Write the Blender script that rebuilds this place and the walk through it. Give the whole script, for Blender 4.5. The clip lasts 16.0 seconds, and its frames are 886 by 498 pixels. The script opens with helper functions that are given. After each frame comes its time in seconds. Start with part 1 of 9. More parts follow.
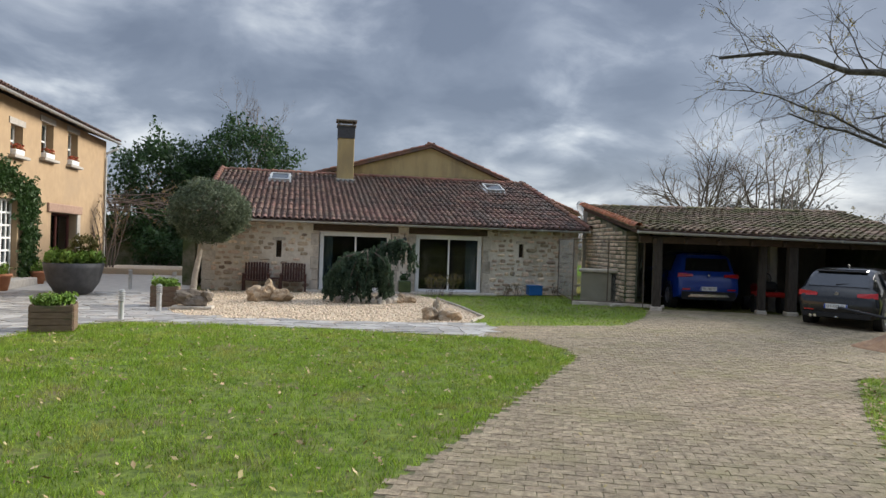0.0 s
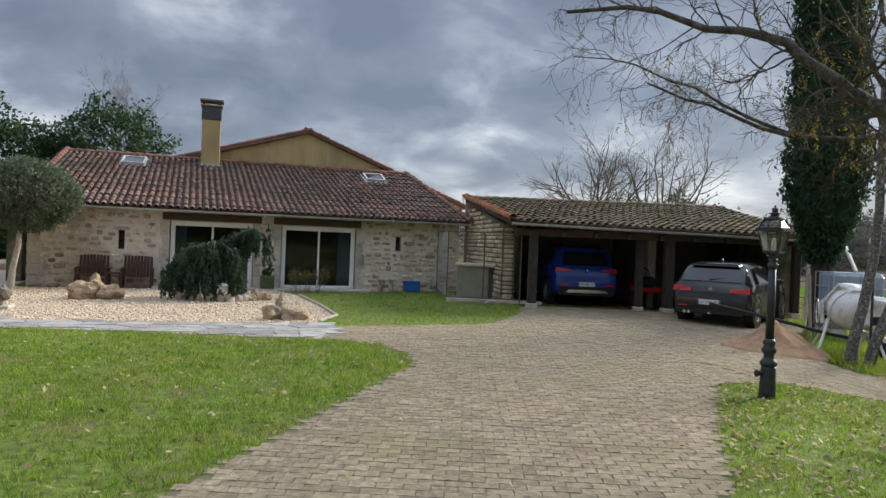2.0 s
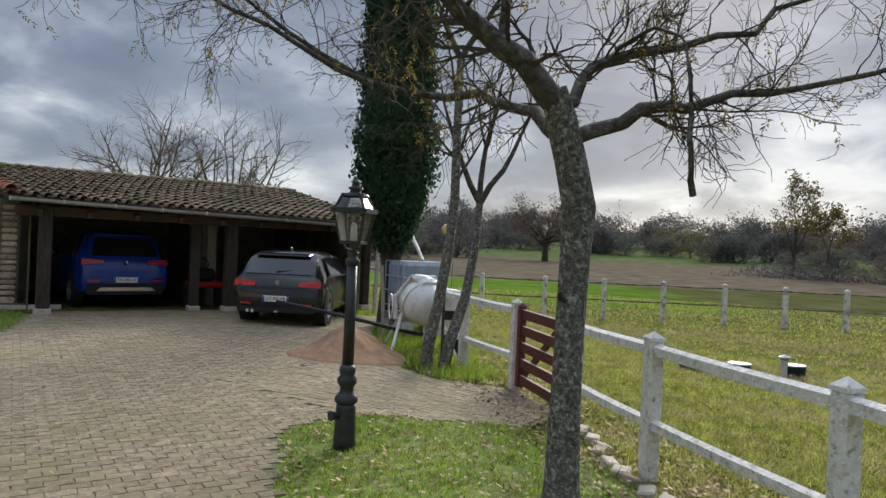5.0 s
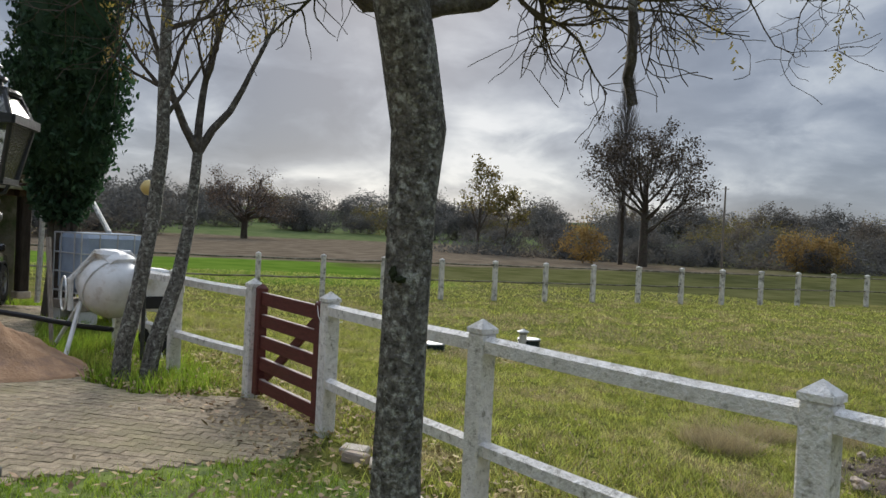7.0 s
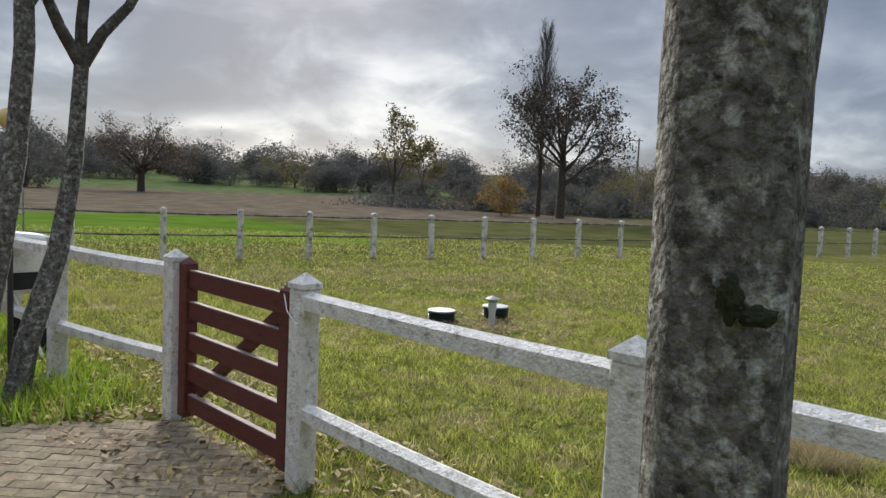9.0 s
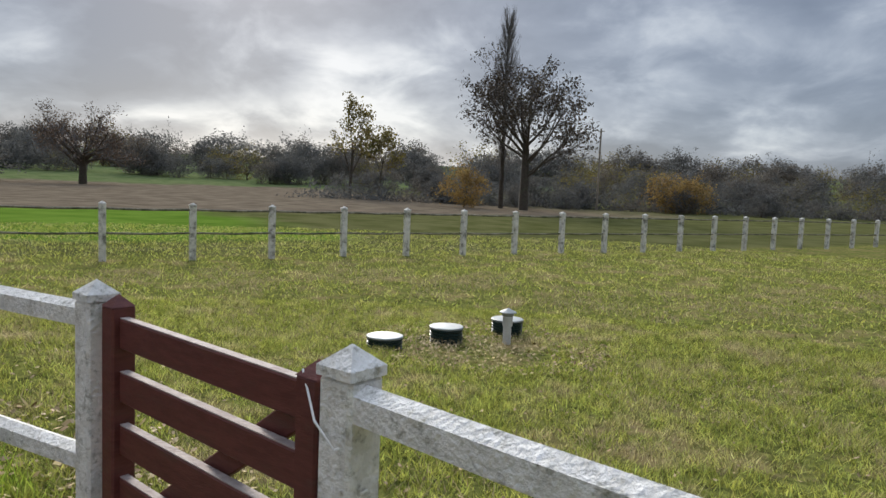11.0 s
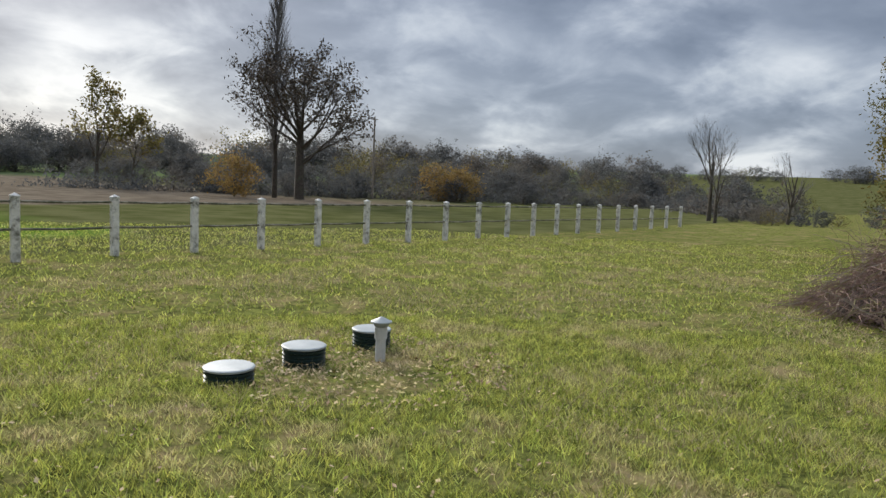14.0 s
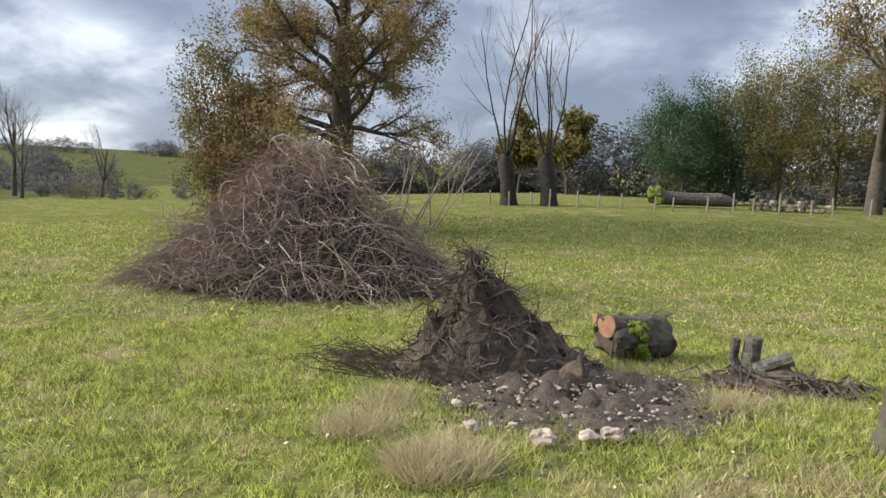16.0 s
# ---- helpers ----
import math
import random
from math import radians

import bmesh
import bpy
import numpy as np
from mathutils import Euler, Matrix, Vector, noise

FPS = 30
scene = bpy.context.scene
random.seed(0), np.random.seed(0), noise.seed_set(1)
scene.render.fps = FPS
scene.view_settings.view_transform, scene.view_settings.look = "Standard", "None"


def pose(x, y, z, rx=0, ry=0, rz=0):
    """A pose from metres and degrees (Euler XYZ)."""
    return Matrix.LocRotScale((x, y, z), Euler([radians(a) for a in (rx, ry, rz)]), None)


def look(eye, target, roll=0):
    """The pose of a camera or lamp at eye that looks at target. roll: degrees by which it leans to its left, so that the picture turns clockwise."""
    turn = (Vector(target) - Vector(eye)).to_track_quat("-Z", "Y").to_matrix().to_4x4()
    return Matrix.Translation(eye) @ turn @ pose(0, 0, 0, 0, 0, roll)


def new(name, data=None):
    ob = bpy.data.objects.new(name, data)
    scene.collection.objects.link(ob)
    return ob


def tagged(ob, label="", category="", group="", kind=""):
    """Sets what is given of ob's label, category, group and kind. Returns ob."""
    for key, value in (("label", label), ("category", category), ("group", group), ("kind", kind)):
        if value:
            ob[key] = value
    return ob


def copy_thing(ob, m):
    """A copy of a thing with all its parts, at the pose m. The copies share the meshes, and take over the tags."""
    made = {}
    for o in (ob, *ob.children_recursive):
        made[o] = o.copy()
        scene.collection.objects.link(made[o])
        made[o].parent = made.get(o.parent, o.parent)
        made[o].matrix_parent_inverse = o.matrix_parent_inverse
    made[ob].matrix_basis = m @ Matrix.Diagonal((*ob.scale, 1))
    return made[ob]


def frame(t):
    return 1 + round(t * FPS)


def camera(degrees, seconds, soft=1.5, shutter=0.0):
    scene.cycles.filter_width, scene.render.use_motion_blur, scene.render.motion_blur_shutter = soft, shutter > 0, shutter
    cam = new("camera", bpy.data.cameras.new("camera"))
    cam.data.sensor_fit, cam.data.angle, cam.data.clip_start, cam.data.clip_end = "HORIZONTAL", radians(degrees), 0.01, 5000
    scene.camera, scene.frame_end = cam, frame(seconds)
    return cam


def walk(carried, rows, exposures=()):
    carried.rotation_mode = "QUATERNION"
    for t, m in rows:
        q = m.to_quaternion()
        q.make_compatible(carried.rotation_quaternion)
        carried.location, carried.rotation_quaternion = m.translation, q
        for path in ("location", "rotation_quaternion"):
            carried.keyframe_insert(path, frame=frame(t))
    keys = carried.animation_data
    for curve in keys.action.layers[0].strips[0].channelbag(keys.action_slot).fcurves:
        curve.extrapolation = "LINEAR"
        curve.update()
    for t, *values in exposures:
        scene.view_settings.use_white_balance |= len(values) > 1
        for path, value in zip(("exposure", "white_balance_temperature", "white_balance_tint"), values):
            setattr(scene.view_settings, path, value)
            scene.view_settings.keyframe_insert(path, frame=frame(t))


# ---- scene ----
cam = camera(65.3, 16.0)
PATH = [
    (0, (-2.002, 1.117, 1.809), (-1.643, 3.084, 1.792), 1.9),
    (0.5, (-1.535, 1.502, 1.697), (-1.076, 3.448, 1.684), 2.1),
    (1, (-1.213, 1.778, 1.669), (-0.69, 3.709, 1.654), 2.3),
    (1.5, (-0.816, 2.114, 1.693), (-0.248, 4.031, 1.677), 2.2),
    (2, (-0.385, 2.499, 1.705), (0.224, 4.404, 1.689), 2.3),
    (2.5, (0.015, 2.957, 1.758), (0.655, 4.851, 1.739), 2.0),
    (3, (0.411, 3.396, 1.76), (1.098, 5.274, 1.741), 2.3),
    (3.5, (0.739, 3.793, 1.762), (1.545, 5.624, 1.744), 2.1),
    (4, (1.072, 4.185, 1.752), (2.105, 5.897, 1.738), 2.4),
    (4.5, (1.442, 4.57, 1.751), (2.758, 6.076, 1.741), 2.5),
    (5, (1.767, 4.958, 1.757), (3.339, 6.195, 1.751), 2.6),
    (5.2, (1.915, 5.122, 1.736), (3.567, 6.249, 1.728), 2.5),
    (7.5, (3.883, 6.842, 1.578), (5.848, 7.211, 1.527), 2.8),
    (8.5, (4.876, 7.49, 1.546), (6.857, 7.731, 1.42), 2.5),
    (9, (5.229, 7.657, 1.56), (7.213, 7.857, 1.406), 2.6),
    (9.2, (5.558, 7.787, 1.523), (7.544, 7.963, 1.365), 2.4),
    (11.3, (7.336, 8.649, 1.54), (9.328, 8.699, 1.367), 2.6),
    (11.5, (7.48, 8.759, 1.553), (9.472, 8.793, 1.38), 2.7),
    (12, (7.831, 9.121, 1.51), (9.823, 9.103, 1.339), 2.6),
    (12.5, (8.146, 9.358, 1.498), (10.137, 9.287, 1.327), 2.4),
    (13, (8.536, 9.487, 1.453), (10.523, 9.342, 1.283), 2.4),
    (13.5, (8.891, 9.65, 1.415), (10.86, 9.345, 1.242), 2.3),
    (14, (9.121, 9.505, 1.384), (11.023, 8.911, 1.21), 2.4),
    (14.5, (9.289, 9.405, 1.39), (10.995, 8.376, 1.217), 2.4),
    (15, (9.343, 9.402, 1.434), (10.717, 7.959, 1.257), 2.3),
    (15.5, (9.348, 9.369, 1.471), (10.379, 7.665, 1.290), 2.1),
    (16, (9.343, 9.372, 1.460), (10.020, 7.499, 1.282), 2.1),
]
walk(cam, [(t, look(a, b, c)) for t, a, b, c in PATH], [(0, 1.22), (3.5, 1.2), (5.2, 1.06), (7.5, 0.97), (9, 1.1), (13.5, 1.08), (14.5, 1.35), (16, 1.7)])

# ---------------- light ----------------
SUN_DIR = Vector((0.86, 0.27, 0.46)).normalized()
world = bpy.data.worlds.new("sky")
scene.world = world
world.use_nodes = True
wn, wl = world.node_tree.nodes, world.node_tree.links
wn.clear()


def wnode(kind, **kw):
    n = wn.new(kind)
    for k, v in kw.items():
        n.inputs[k.replace("_", " ")].default_value = v
    return n


sky = wn.new("ShaderNodeTexSky")
sky.sky_type = "NISHITA"
sky.sun_disc = False
sky.sun_elevation = math.asin(SUN_DIR.z)
sky.sun_rotation = math.atan2(SUN_DIR.x, SUN_DIR.y)
tc = wn.new("ShaderNodeTexCoord")
sep = wn.new("ShaderNodeSeparateXYZ")
wl.new(tc.outputs["Generated"], sep.inputs[0])


def wmath(op, a, b=None):
    n = wn.new("ShaderNodeMath")
    n.operation = op
    for i, v in enumerate((a, b)):
        if v is None:
            continue
        if isinstance(v, (int, float)):
            n.inputs[i].default_value = v
        else:
            wl.new(v, n.inputs[i])
    return n.outputs[0]


# a cloud deck seen in perspective: the direction is laid onto a flat layer
up = wmath("ADD", wmath("MAXIMUM", sep.outputs["Z"], 0.0), 0.33)
comb = wn.new("ShaderNodeCombineXYZ")
wl.new(wmath("DIVIDE", sep.outputs["X"], up), comb.inputs[0])
wl.new(wmath("DIVIDE", sep.outputs["Y"], up), comb.inputs[1])
big = wnode("ShaderNodeTexNoise", Scale=0.95, Detail=5.0, Roughness=0.5, Distortion=0.3)
fine = wnode("ShaderNodeTexNoise", Scale=3.2, Detail=8.0, Roughness=0.55, Distortion=0.3)
lumps = wn.new("ShaderNodeTexVoronoi")
lumps.feature = "SMOOTH_F1"
lumps.inputs["Scale"].default_value = 3.4
lumps.inputs["Smoothness"].default_value = 0.9
shift = wn.new("ShaderNodeVectorMath")
shift.operation = "ADD"
shift.inputs[1].default_value = (5.4, -1.7, 0.0)
wl.new(comb.outputs[0], shift.inputs[0])
for n in (big, fine):
    wl.new(shift.outputs[0], n.inputs["Vector"])
warp = wn.new("ShaderNodeMix")
warp.data_type = "RGBA"
warp.blend_type = "LINEAR_LIGHT"
warp.inputs[0].default_value = 0.22
wl.new(shift.outputs[0], warp.inputs[6])
wl.new(fine.outputs["Color"], warp.inputs[7])
wl.new(warp.outputs[2], lumps.inputs["Vector"])
cover = wmath("ADD", wmath("MULTIPLY", big.outputs["Fac"], 0.54), wmath("MULTIPLY", fine.outputs["Fac"], 0.46))
cover = wmath("ADD", cover, wmath("MULTIPLY", wmath("SUBTRACT", 0.36, lumps.outputs["Distance"]), 0.17))
dot = wn.new("ShaderNodeVectorMath")
dot.operation = "DOT_PRODUCT"
wl.new(tc.outputs["Generated"], dot.inputs[0])
dot.inputs[1].default_value = SUN_DIR
glow = wmath("POWER", wmath("MAXIMUM", dot.outputs["Value"], 0.0), 14.0)
low = wmath("SUBTRACT", 1.0, wmath("MINIMUM", wmath("MULTIPLY", wmath("MAXIMUM", sep.outputs["Z"], 0.0), 5.0), 1.0))
shade = wmath("ADD", wmath("SUBTRACT", cover, wmath("MULTIPLY", glow, 0.05)), wmath("MULTIPLY", low, -0.025))
ramp = wn.new("ShaderNodeValToRGB")
wl.new(shade, ramp.inputs[0])
cr = ramp.color_ramp
cr.elements[0].position, cr.elements[0].color = 0.33, (0.335, 0.35, 0.37, 1)
cr.elements[1].position, cr.elements[1].color = 0.57, (0.075, 0.090, 0.122, 1)
for at_, col_ in ((0.385, (0.235, 0.255, 0.285)), (0.435, (0.16, 0.18, 0.217)), (0.49, (0.106, 0.124, 0.160))):
    e = cr.elements.new(at_)
    e.color = (*col_, 1)
bg1 = wnode("ShaderNodeBackground", Strength=0.10)
wl.new(sky.outputs[0], bg1.inputs[0])
# an overcast deck grows brighter towards the zenith
bg2 = wnode("ShaderNodeBackground")
wl.new(wmath("ADD", 1.0, wmath("MULTIPLY", wmath("MAXIMUM", wmath("SUBTRACT", sep.outputs["Z"], 0.40), 0.0), 6.5)), bg2.inputs["Strength"])
wl.new(ramp.outputs[0], bg2.inputs[0])
mixw = wn.new("ShaderNodeMixShader")
mixw.inputs[0].default_value = 0.93
wl.new(bg1.outputs[0], mixw.inputs[1])
wl.new(bg2.outputs[0], mixw.inputs[2])
out = wn.new("ShaderNodeOutputWorld")
wl.new(mixw.outputs[0], out.inputs[0])

sun = new("sun", bpy.data.lights.new("sun", "SUN"))
sun.data.energy = 2.4
sun.data.angle = radians(24)
sun.data.color = (1.0, 0.95, 0.87)
sun.matrix_world = look(SUN_DIR * 50, (0, 0, 0))


# ---------------- materials ----------------
def mat(name, a, b, scale=4.0, rough=0.85, bump=0.25, c=None, c_scale=0.6, c_at=0.55, metal=0.0, island=0.0, objrand=0.0, fine_scale=None, spec=0.3, stretch=None, trans=0.0):
    """Two base colours mixed by a fine noise, a third in patches by a coarse noise, bump, and per-piece variation."""
    m = bpy.data.materials.new(name)
    m.use_nodes = True
    n, l = m.node_tree.nodes, m.node_tree.links
    p = n["Principled BSDF"]
    geo = n.new("ShaderNodeNewGeometry")
    vec = geo.outputs["Position"]
    if stretch:
        mp = n.new("ShaderNodeMapping")
        mp.inputs["Scale"].default_value = stretch
        l.new(vec, mp.inputs[0])
        vec = mp.outputs[0]
    t1 = n.new("ShaderNodeTexNoise")
    t1.inputs["Scale"].default_value, t1.inputs["Detail"].default_value, t1.inputs["Roughness"].default_value = scale, 8, 0.65
    l.new(vec, t1.inputs["Vector"])
    r = n.new("ShaderNodeValToRGB")
    r.color_ramp.elements[0].position, r.color_ramp.elements[1].position = 0.33, 0.67
    r.color_ramp.elements[0].color, r.color_ramp.elements[1].color = (*a, 1), (*b, 1)
    l.new(t1.outputs["Fac"], r.inputs[0])
    col = r.outputs[0]
    if c:
        t2 = n.new("ShaderNodeTexNoise")
        t2.inputs["Scale"].default_value, t2.inputs["Detail"].default_value, t2.inputs["Roughness"].default_value = c_scale, 7, 0.7
        l.new(vec, t2.inputs["Vector"])
        r2 = n.new("ShaderNodeValToRGB")
        r2.color_ramp.elements[0].position, r2.color_ramp.elements[1].position = c_at - 0.07, c_at + 0.1
        l.new(t2.outputs["Fac"], r2.inputs[0])
        mx = n.new("ShaderNodeMix")
        mx.data_type = "RGBA"
        l.new(r2.outputs[0], mx.inputs[0])
        l.new(col, mx.inputs[6])
        mx.inputs[7].default_value = (*c, 1)
        col = mx.outputs[2]
    for amount, source in ((island, "island"), (objrand, "object")):
        if amount:
            if source == "island":
                rnd = geo.outputs["Random Per Island"]
            else:
                rnd = n.new("ShaderNodeObjectInfo").outputs["Random"]
            hsv = n.new("ShaderNodeHueSaturation")
            mr = n.new("ShaderNodeMapRange")
            mr.inputs[3].default_value, mr.inputs[4].default_value = 1 - amount, 1 + amount
            l.new(rnd, mr.inputs[0])
            l.new(mr.outputs[0], hsv.inputs["Value"])
            mr2 = n.new("ShaderNodeMapRange")
            mr2.inputs[3].default_value, mr2.inputs[4].default_value = 0.5 - amount * 0.03, 0.5 + amount * 0.03
            ws = n.new("ShaderNodeMath")
            ws.operation = "FRACT"
            wm = n.new("ShaderNodeMath")
            wm.operation = "MULTIPLY"
            wm.inputs[1].default_value = 7.31
            l.new(rnd, wm.inputs[0])
            l.new(wm.outputs[0], ws.inputs[0])
            l.new(ws.outputs[0], mr2.inputs[0])
            l.new(mr2.outputs[0], hsv.inputs["Hue"])
            l.new(col, hsv.inputs["Color"])
            col = hsv.outputs[0]
    l.new(col, p.inputs["Base Color"])
    p.inputs["Roughness"].default_value, p.inputs["Metallic"].default_value = rough, metal
    p.inputs["Specular IOR Level"].default_value = spec
    if bump:
        t3 = n.new("ShaderNodeTexNoise")
        t3.inputs["Scale"].default_value, t3.inputs["Detail"].default_value = fine_scale or scale * 4, 6
        l.new(vec, t3.inputs["Vector"])
        bp = n.new("ShaderNodeBump")
        bp.inputs["Strength"].default_value, bp.inputs["Distance"].default_value = bump, 0.03
        l.new(t3.outputs["Fac"], bp.inputs["Height"])
        l.new(bp.outputs[0], p.inputs["Normal"])
    if trans:
        tl = n.new("ShaderNodeBsdfTranslucent")
        l.new(col, tl.inputs["Color"])
        mxs = n.new("ShaderNodeMixShader")
        mxs.inputs[0].default_value = trans
        l.new(p.outputs[0], mxs.inputs[1])
        l.new(tl.outputs[0], mxs.inputs[2])
        l.new(mxs.outputs[0], n["Material Output"].inputs[0])
    return m


def glassy(name, tint, rough=0.03, alpha=0.75):
    m = bpy.data.materials.new(name)
    m.use_nodes = True
    n, l = m.node_tree.nodes, m.node_tree.links
    n.clear()
    o = n.new("ShaderNodeOutputMaterial")
    tr = n.new("ShaderNodeBsdfTransparent")
    tr.inputs[0].default_value = (*tint, 1)
    gl = n.new("ShaderNodeBsdfGlossy")
    gl.inputs["Roughness"].default_value = rough
    fr = n.new("ShaderNodeFresnel")
    fr.inputs[0].default_value = 1.5
    mx = n.new("ShaderNodeMixShader")
    l.new(fr.outputs[0], mx.inputs[0])
    l.new(tr.outputs[0], mx.inputs[1])
    l.new(gl.outputs[0], mx.inputs[2])
    l.new(mx.outputs[0], o.inputs[0])
    return m


M_GRASS = mat("grass_ground", (0.045, 0.07, 0.014), (0.20, 0.26, 0.04), 9, 0.95, 0.6, (0.15, 0.12, 0.055), 0.9, 0.58)
M_FIELD = mat("field_grass", (0.03, 0.036, 0.012), (0.20, 0.21, 0.055), 9, 0.95, 0.8, (0.22, 0.17, 0.085), 1.3, 0.56, spec=0.0)
M_BLADE = mat("grass_blades", (0.15, 0.25, 0.022), (0.30, 0.41, 0.05), 2.5, 0.75, 0, (0.36, 0.35, 0.09), 1.1, 0.58, island=0.55, trans=0.45)
M_FBLADE = mat("field_blades", (0.14, 0.174, 0.027), (0.49, 0.505, 0.122), 5.0, 0.8, 0, (0.45, 0.39, 0.21), 1.3, 0.575, island=0.7, trans=0.45)
M_DRY = mat("dry_grass", (0.32, 0.26, 0.14), (0.45, 0.38, 0.22), 3, 0.9, 0, island=0.35, trans=0.3)
M_BROWN = mat("brown_meadow", (0.10, 0.075, 0.04), (0.17, 0.125, 0.07), 0.15, 0.95, 0.6, (0.10, 0.11, 0.04), 0.03, 0.6, fine_scale=1.5)
M_GREENF = mat("sown_field", (0.13, 0.24, 0.03), (0.18, 0.30, 0.045), 0.4, 0.95, 0.4, fine_scale=3)
M_FARGREEN = mat("far_pasture", (0.11, 0.15, 0.05), (0.16, 0.19, 0.08), 0.06, 0.95, 0.3)
M_PAVER = mat("paver_concrete", (0.155, 0.12, 0.08), (0.37, 0.295, 0.195), 16, 0.9, 0.6, (0.22, 0.185, 0.10), 0.7, 0.56, island=0.16, objrand=0.16, fine_scale=90)
M_JOINT = mat("paver_joint", (0.11, 0.09, 0.06), (0.19, 0.16, 0.105), 12, 0.95, 0.5, (0.13, 0.15, 0.05), 0.8, 0.5)
M_SLATE = mat("slate_flags", (0.23, 0.225, 0.215), (0.36, 0.345, 0.315), 5, 0.7, 0.3, (0.30, 0.25, 0.20), 1.5, 0.58, island=0.3, objrand=0.28)
M_SLATEJ = mat("slate_joint", (0.30, 0.28, 0.25), (0.40, 0.37, 0.33), 10, 0.95, 0.4)
M_GRAVEL = mat("gravel", (0.40, 0.30, 0.19), (0.66, 0.55, 0.41), 40, 0.9, 0.8, (0.45, 0.36, 0.26), 1.2, 0.6, fine_scale=55)
M_PEBBLE = mat("pebble", (0.45, 0.34, 0.22), (0.68, 0.56, 0.42), 12, 0.85, 0.1, island=0.35)
M_STONE = mat("rubble_stone", (0.38, 0.29, 0.19), (0.66, 0.55, 0.42), 9, 0.9, 0.6, (0.26, 0.19, 0.125), 2.6, 0.59, island=0.42, objrand=0.42)
M_MORTAR = mat("lime_mortar", (0.62, 0.55, 0.45), (0.74, 0.68, 0.58), 9, 0.95, 0.5, (0.46, 0.40, 0.31), 0.8, 0.55)
M_GRANITE = mat("granite_quoin", (0.42, 0.37, 0.30), (0.56, 0.50, 0.42), 16, 0.85, 0.35, (0.28, 0.25, 0.2), 1.5, 0.58, objrand=0.14)
M_DSTONE = mat("old_wall_stone", (0.13, 0.12, 0.09), (0.26, 0.23, 0.18), 3, 0.95, 0.6, (0.06, 0.08, 0.03), 0.7, 0.5)
M_TILE = mat("canal_tile", (0.135, 0.08, 0.062), (0.26, 0.15, 0.108), 5, 0.85, 0.3, (0.13, 0.10, 0.08), 0.8, 0.5, island=0.34, objrand=0.32)
M_TILEM = mat("mossy_tile", (0.18, 0.13, 0.092), (0.34, 0.245, 0.175), 4, 0.9, 0.4, (0.14, 0.13, 0.06), 0.9, 0.48, island=0.32, objrand=0.3)
M_TILER = mat("ridge_tile", (0.34, 0.13, 0.06), (0.50, 0.22, 0.11), 6, 0.85, 0.3, (0.2, 0.11, 0.07), 1.6, 0.57, island=0.25, objrand=0.2)
M_TILEV = mat("verge_tile", (0.18, 0.085, 0.058), (0.28, 0.14, 0.09), 6, 0.85, 0.3, (0.15, 0.09, 0.065), 1.6, 0.55, island=0.25, objrand=0.25)
M_OCHRE = mat("ochre_render", (0.37, 0.26, 0.155), (0.44, 0.315, 0.19), 3, 0.9, 0.15, (0.36, 0.26, 0.165), 0.5, 0.57)
M_OCHRE2 = mat("weathered_ochre_render", (0.44, 0.33, 0.155), (0.54, 0.42, 0.21), 1.2, 0.9, 0.15, (0.36, 0.28, 0.15), 0.9, 0.56, stretch=(1.4, 1, 0.35))
M_WHITE = mat("white_paint", (0.74, 0.74, 0.72), (0.82, 0.82, 0.80), 6, 0.5, 0.05)
M_PVC = mat("grey_pvc", (0.42, 0.42, 0.40), (0.55, 0.55, 0.53), 5, 0.5, 0.1)
M_FENCE = mat("lichened_white_concrete", (0.58, 0.56, 0.51), (0.82, 0.80, 0.76), 14, 0.9, 0.6, (0.24, 0.23, 0.18), 20.0, 0.60)
M_FFENCE = mat("weathered_concrete_post", (0.56, 0.53, 0.47), (0.76, 0.73, 0.67), 6, 0.9, 0.4, (0.16, 0.15, 0.12), 5.0, 0.55)
M_RAIL = mat("mossy_rail", (0.16, 0.14, 0.10), (0.30, 0.27, 0.2), 4, 0.95, 0.4, (0.08, 0.08, 0.05), 3.0, 0.5)
M_GATE = mat("maroon_gate_paint", (0.085, 0.024, 0.020), (0.135, 0.042, 0.034), 8, 0.55, 0.12, (0.10, 0.045, 0.035), 3, 0.6, stretch=(1, 1, 5))
M_GATEEDGE = mat("worn_gate_edge", (0.28, 0.22, 0.2), (0.42, 0.36, 0.32), 12, 0.8, 0.3)
M_BARK = mat("grey_bark", (0.03, 0.027, 0.022), (0.20, 0.19, 0.165), 30, 0.95, 1.0, (0.44, 0.45, 0.40), 22, 0.58, fine_scale=45)
M_BARKD = mat("dark_bark", (0.045, 0.036, 0.028), (0.10, 0.082, 0.062), 6, 0.95, 0.6, (0.08, 0.09, 0.05), 2.0, 0.6)
M_TWIG = mat("bare_twig", (0.13, 0.10, 0.085), (0.22, 0.175, 0.14), 3, 0.95, 0)
# twig colour made paler and greyer to paint in the haze of distance
M_TWIGFAR = mat("hazed_twig", (0.12, 0.11, 0.105), (0.19, 0.175, 0.165), 0.5, 0.95, 0)
M_WOODD = mat("dark_wood", (0.045, 0.03, 0.02), (0.10, 0.065, 0.04), 8, 0.7, 0.3, stretch=(0.4, 1, 4))
M_WOODG = mat("grey_timber", (0.16, 0.13, 0.10), (0.28, 0.24, 0.19), 8, 0.9, 0.4, stretch=(3, 3, 0.5))
M_IRON = mat("black_cast_iron", (0.012, 0.014, 0.015), (0.03, 0.033, 0.035), 14, 0.45, 0.15, spec=0.5)
M_ZINC = mat("zinc_gutter", (0.40, 0.40, 0.39), (0.52, 0.52, 0.5), 6, 0.45, 0.05, metal=0.4)
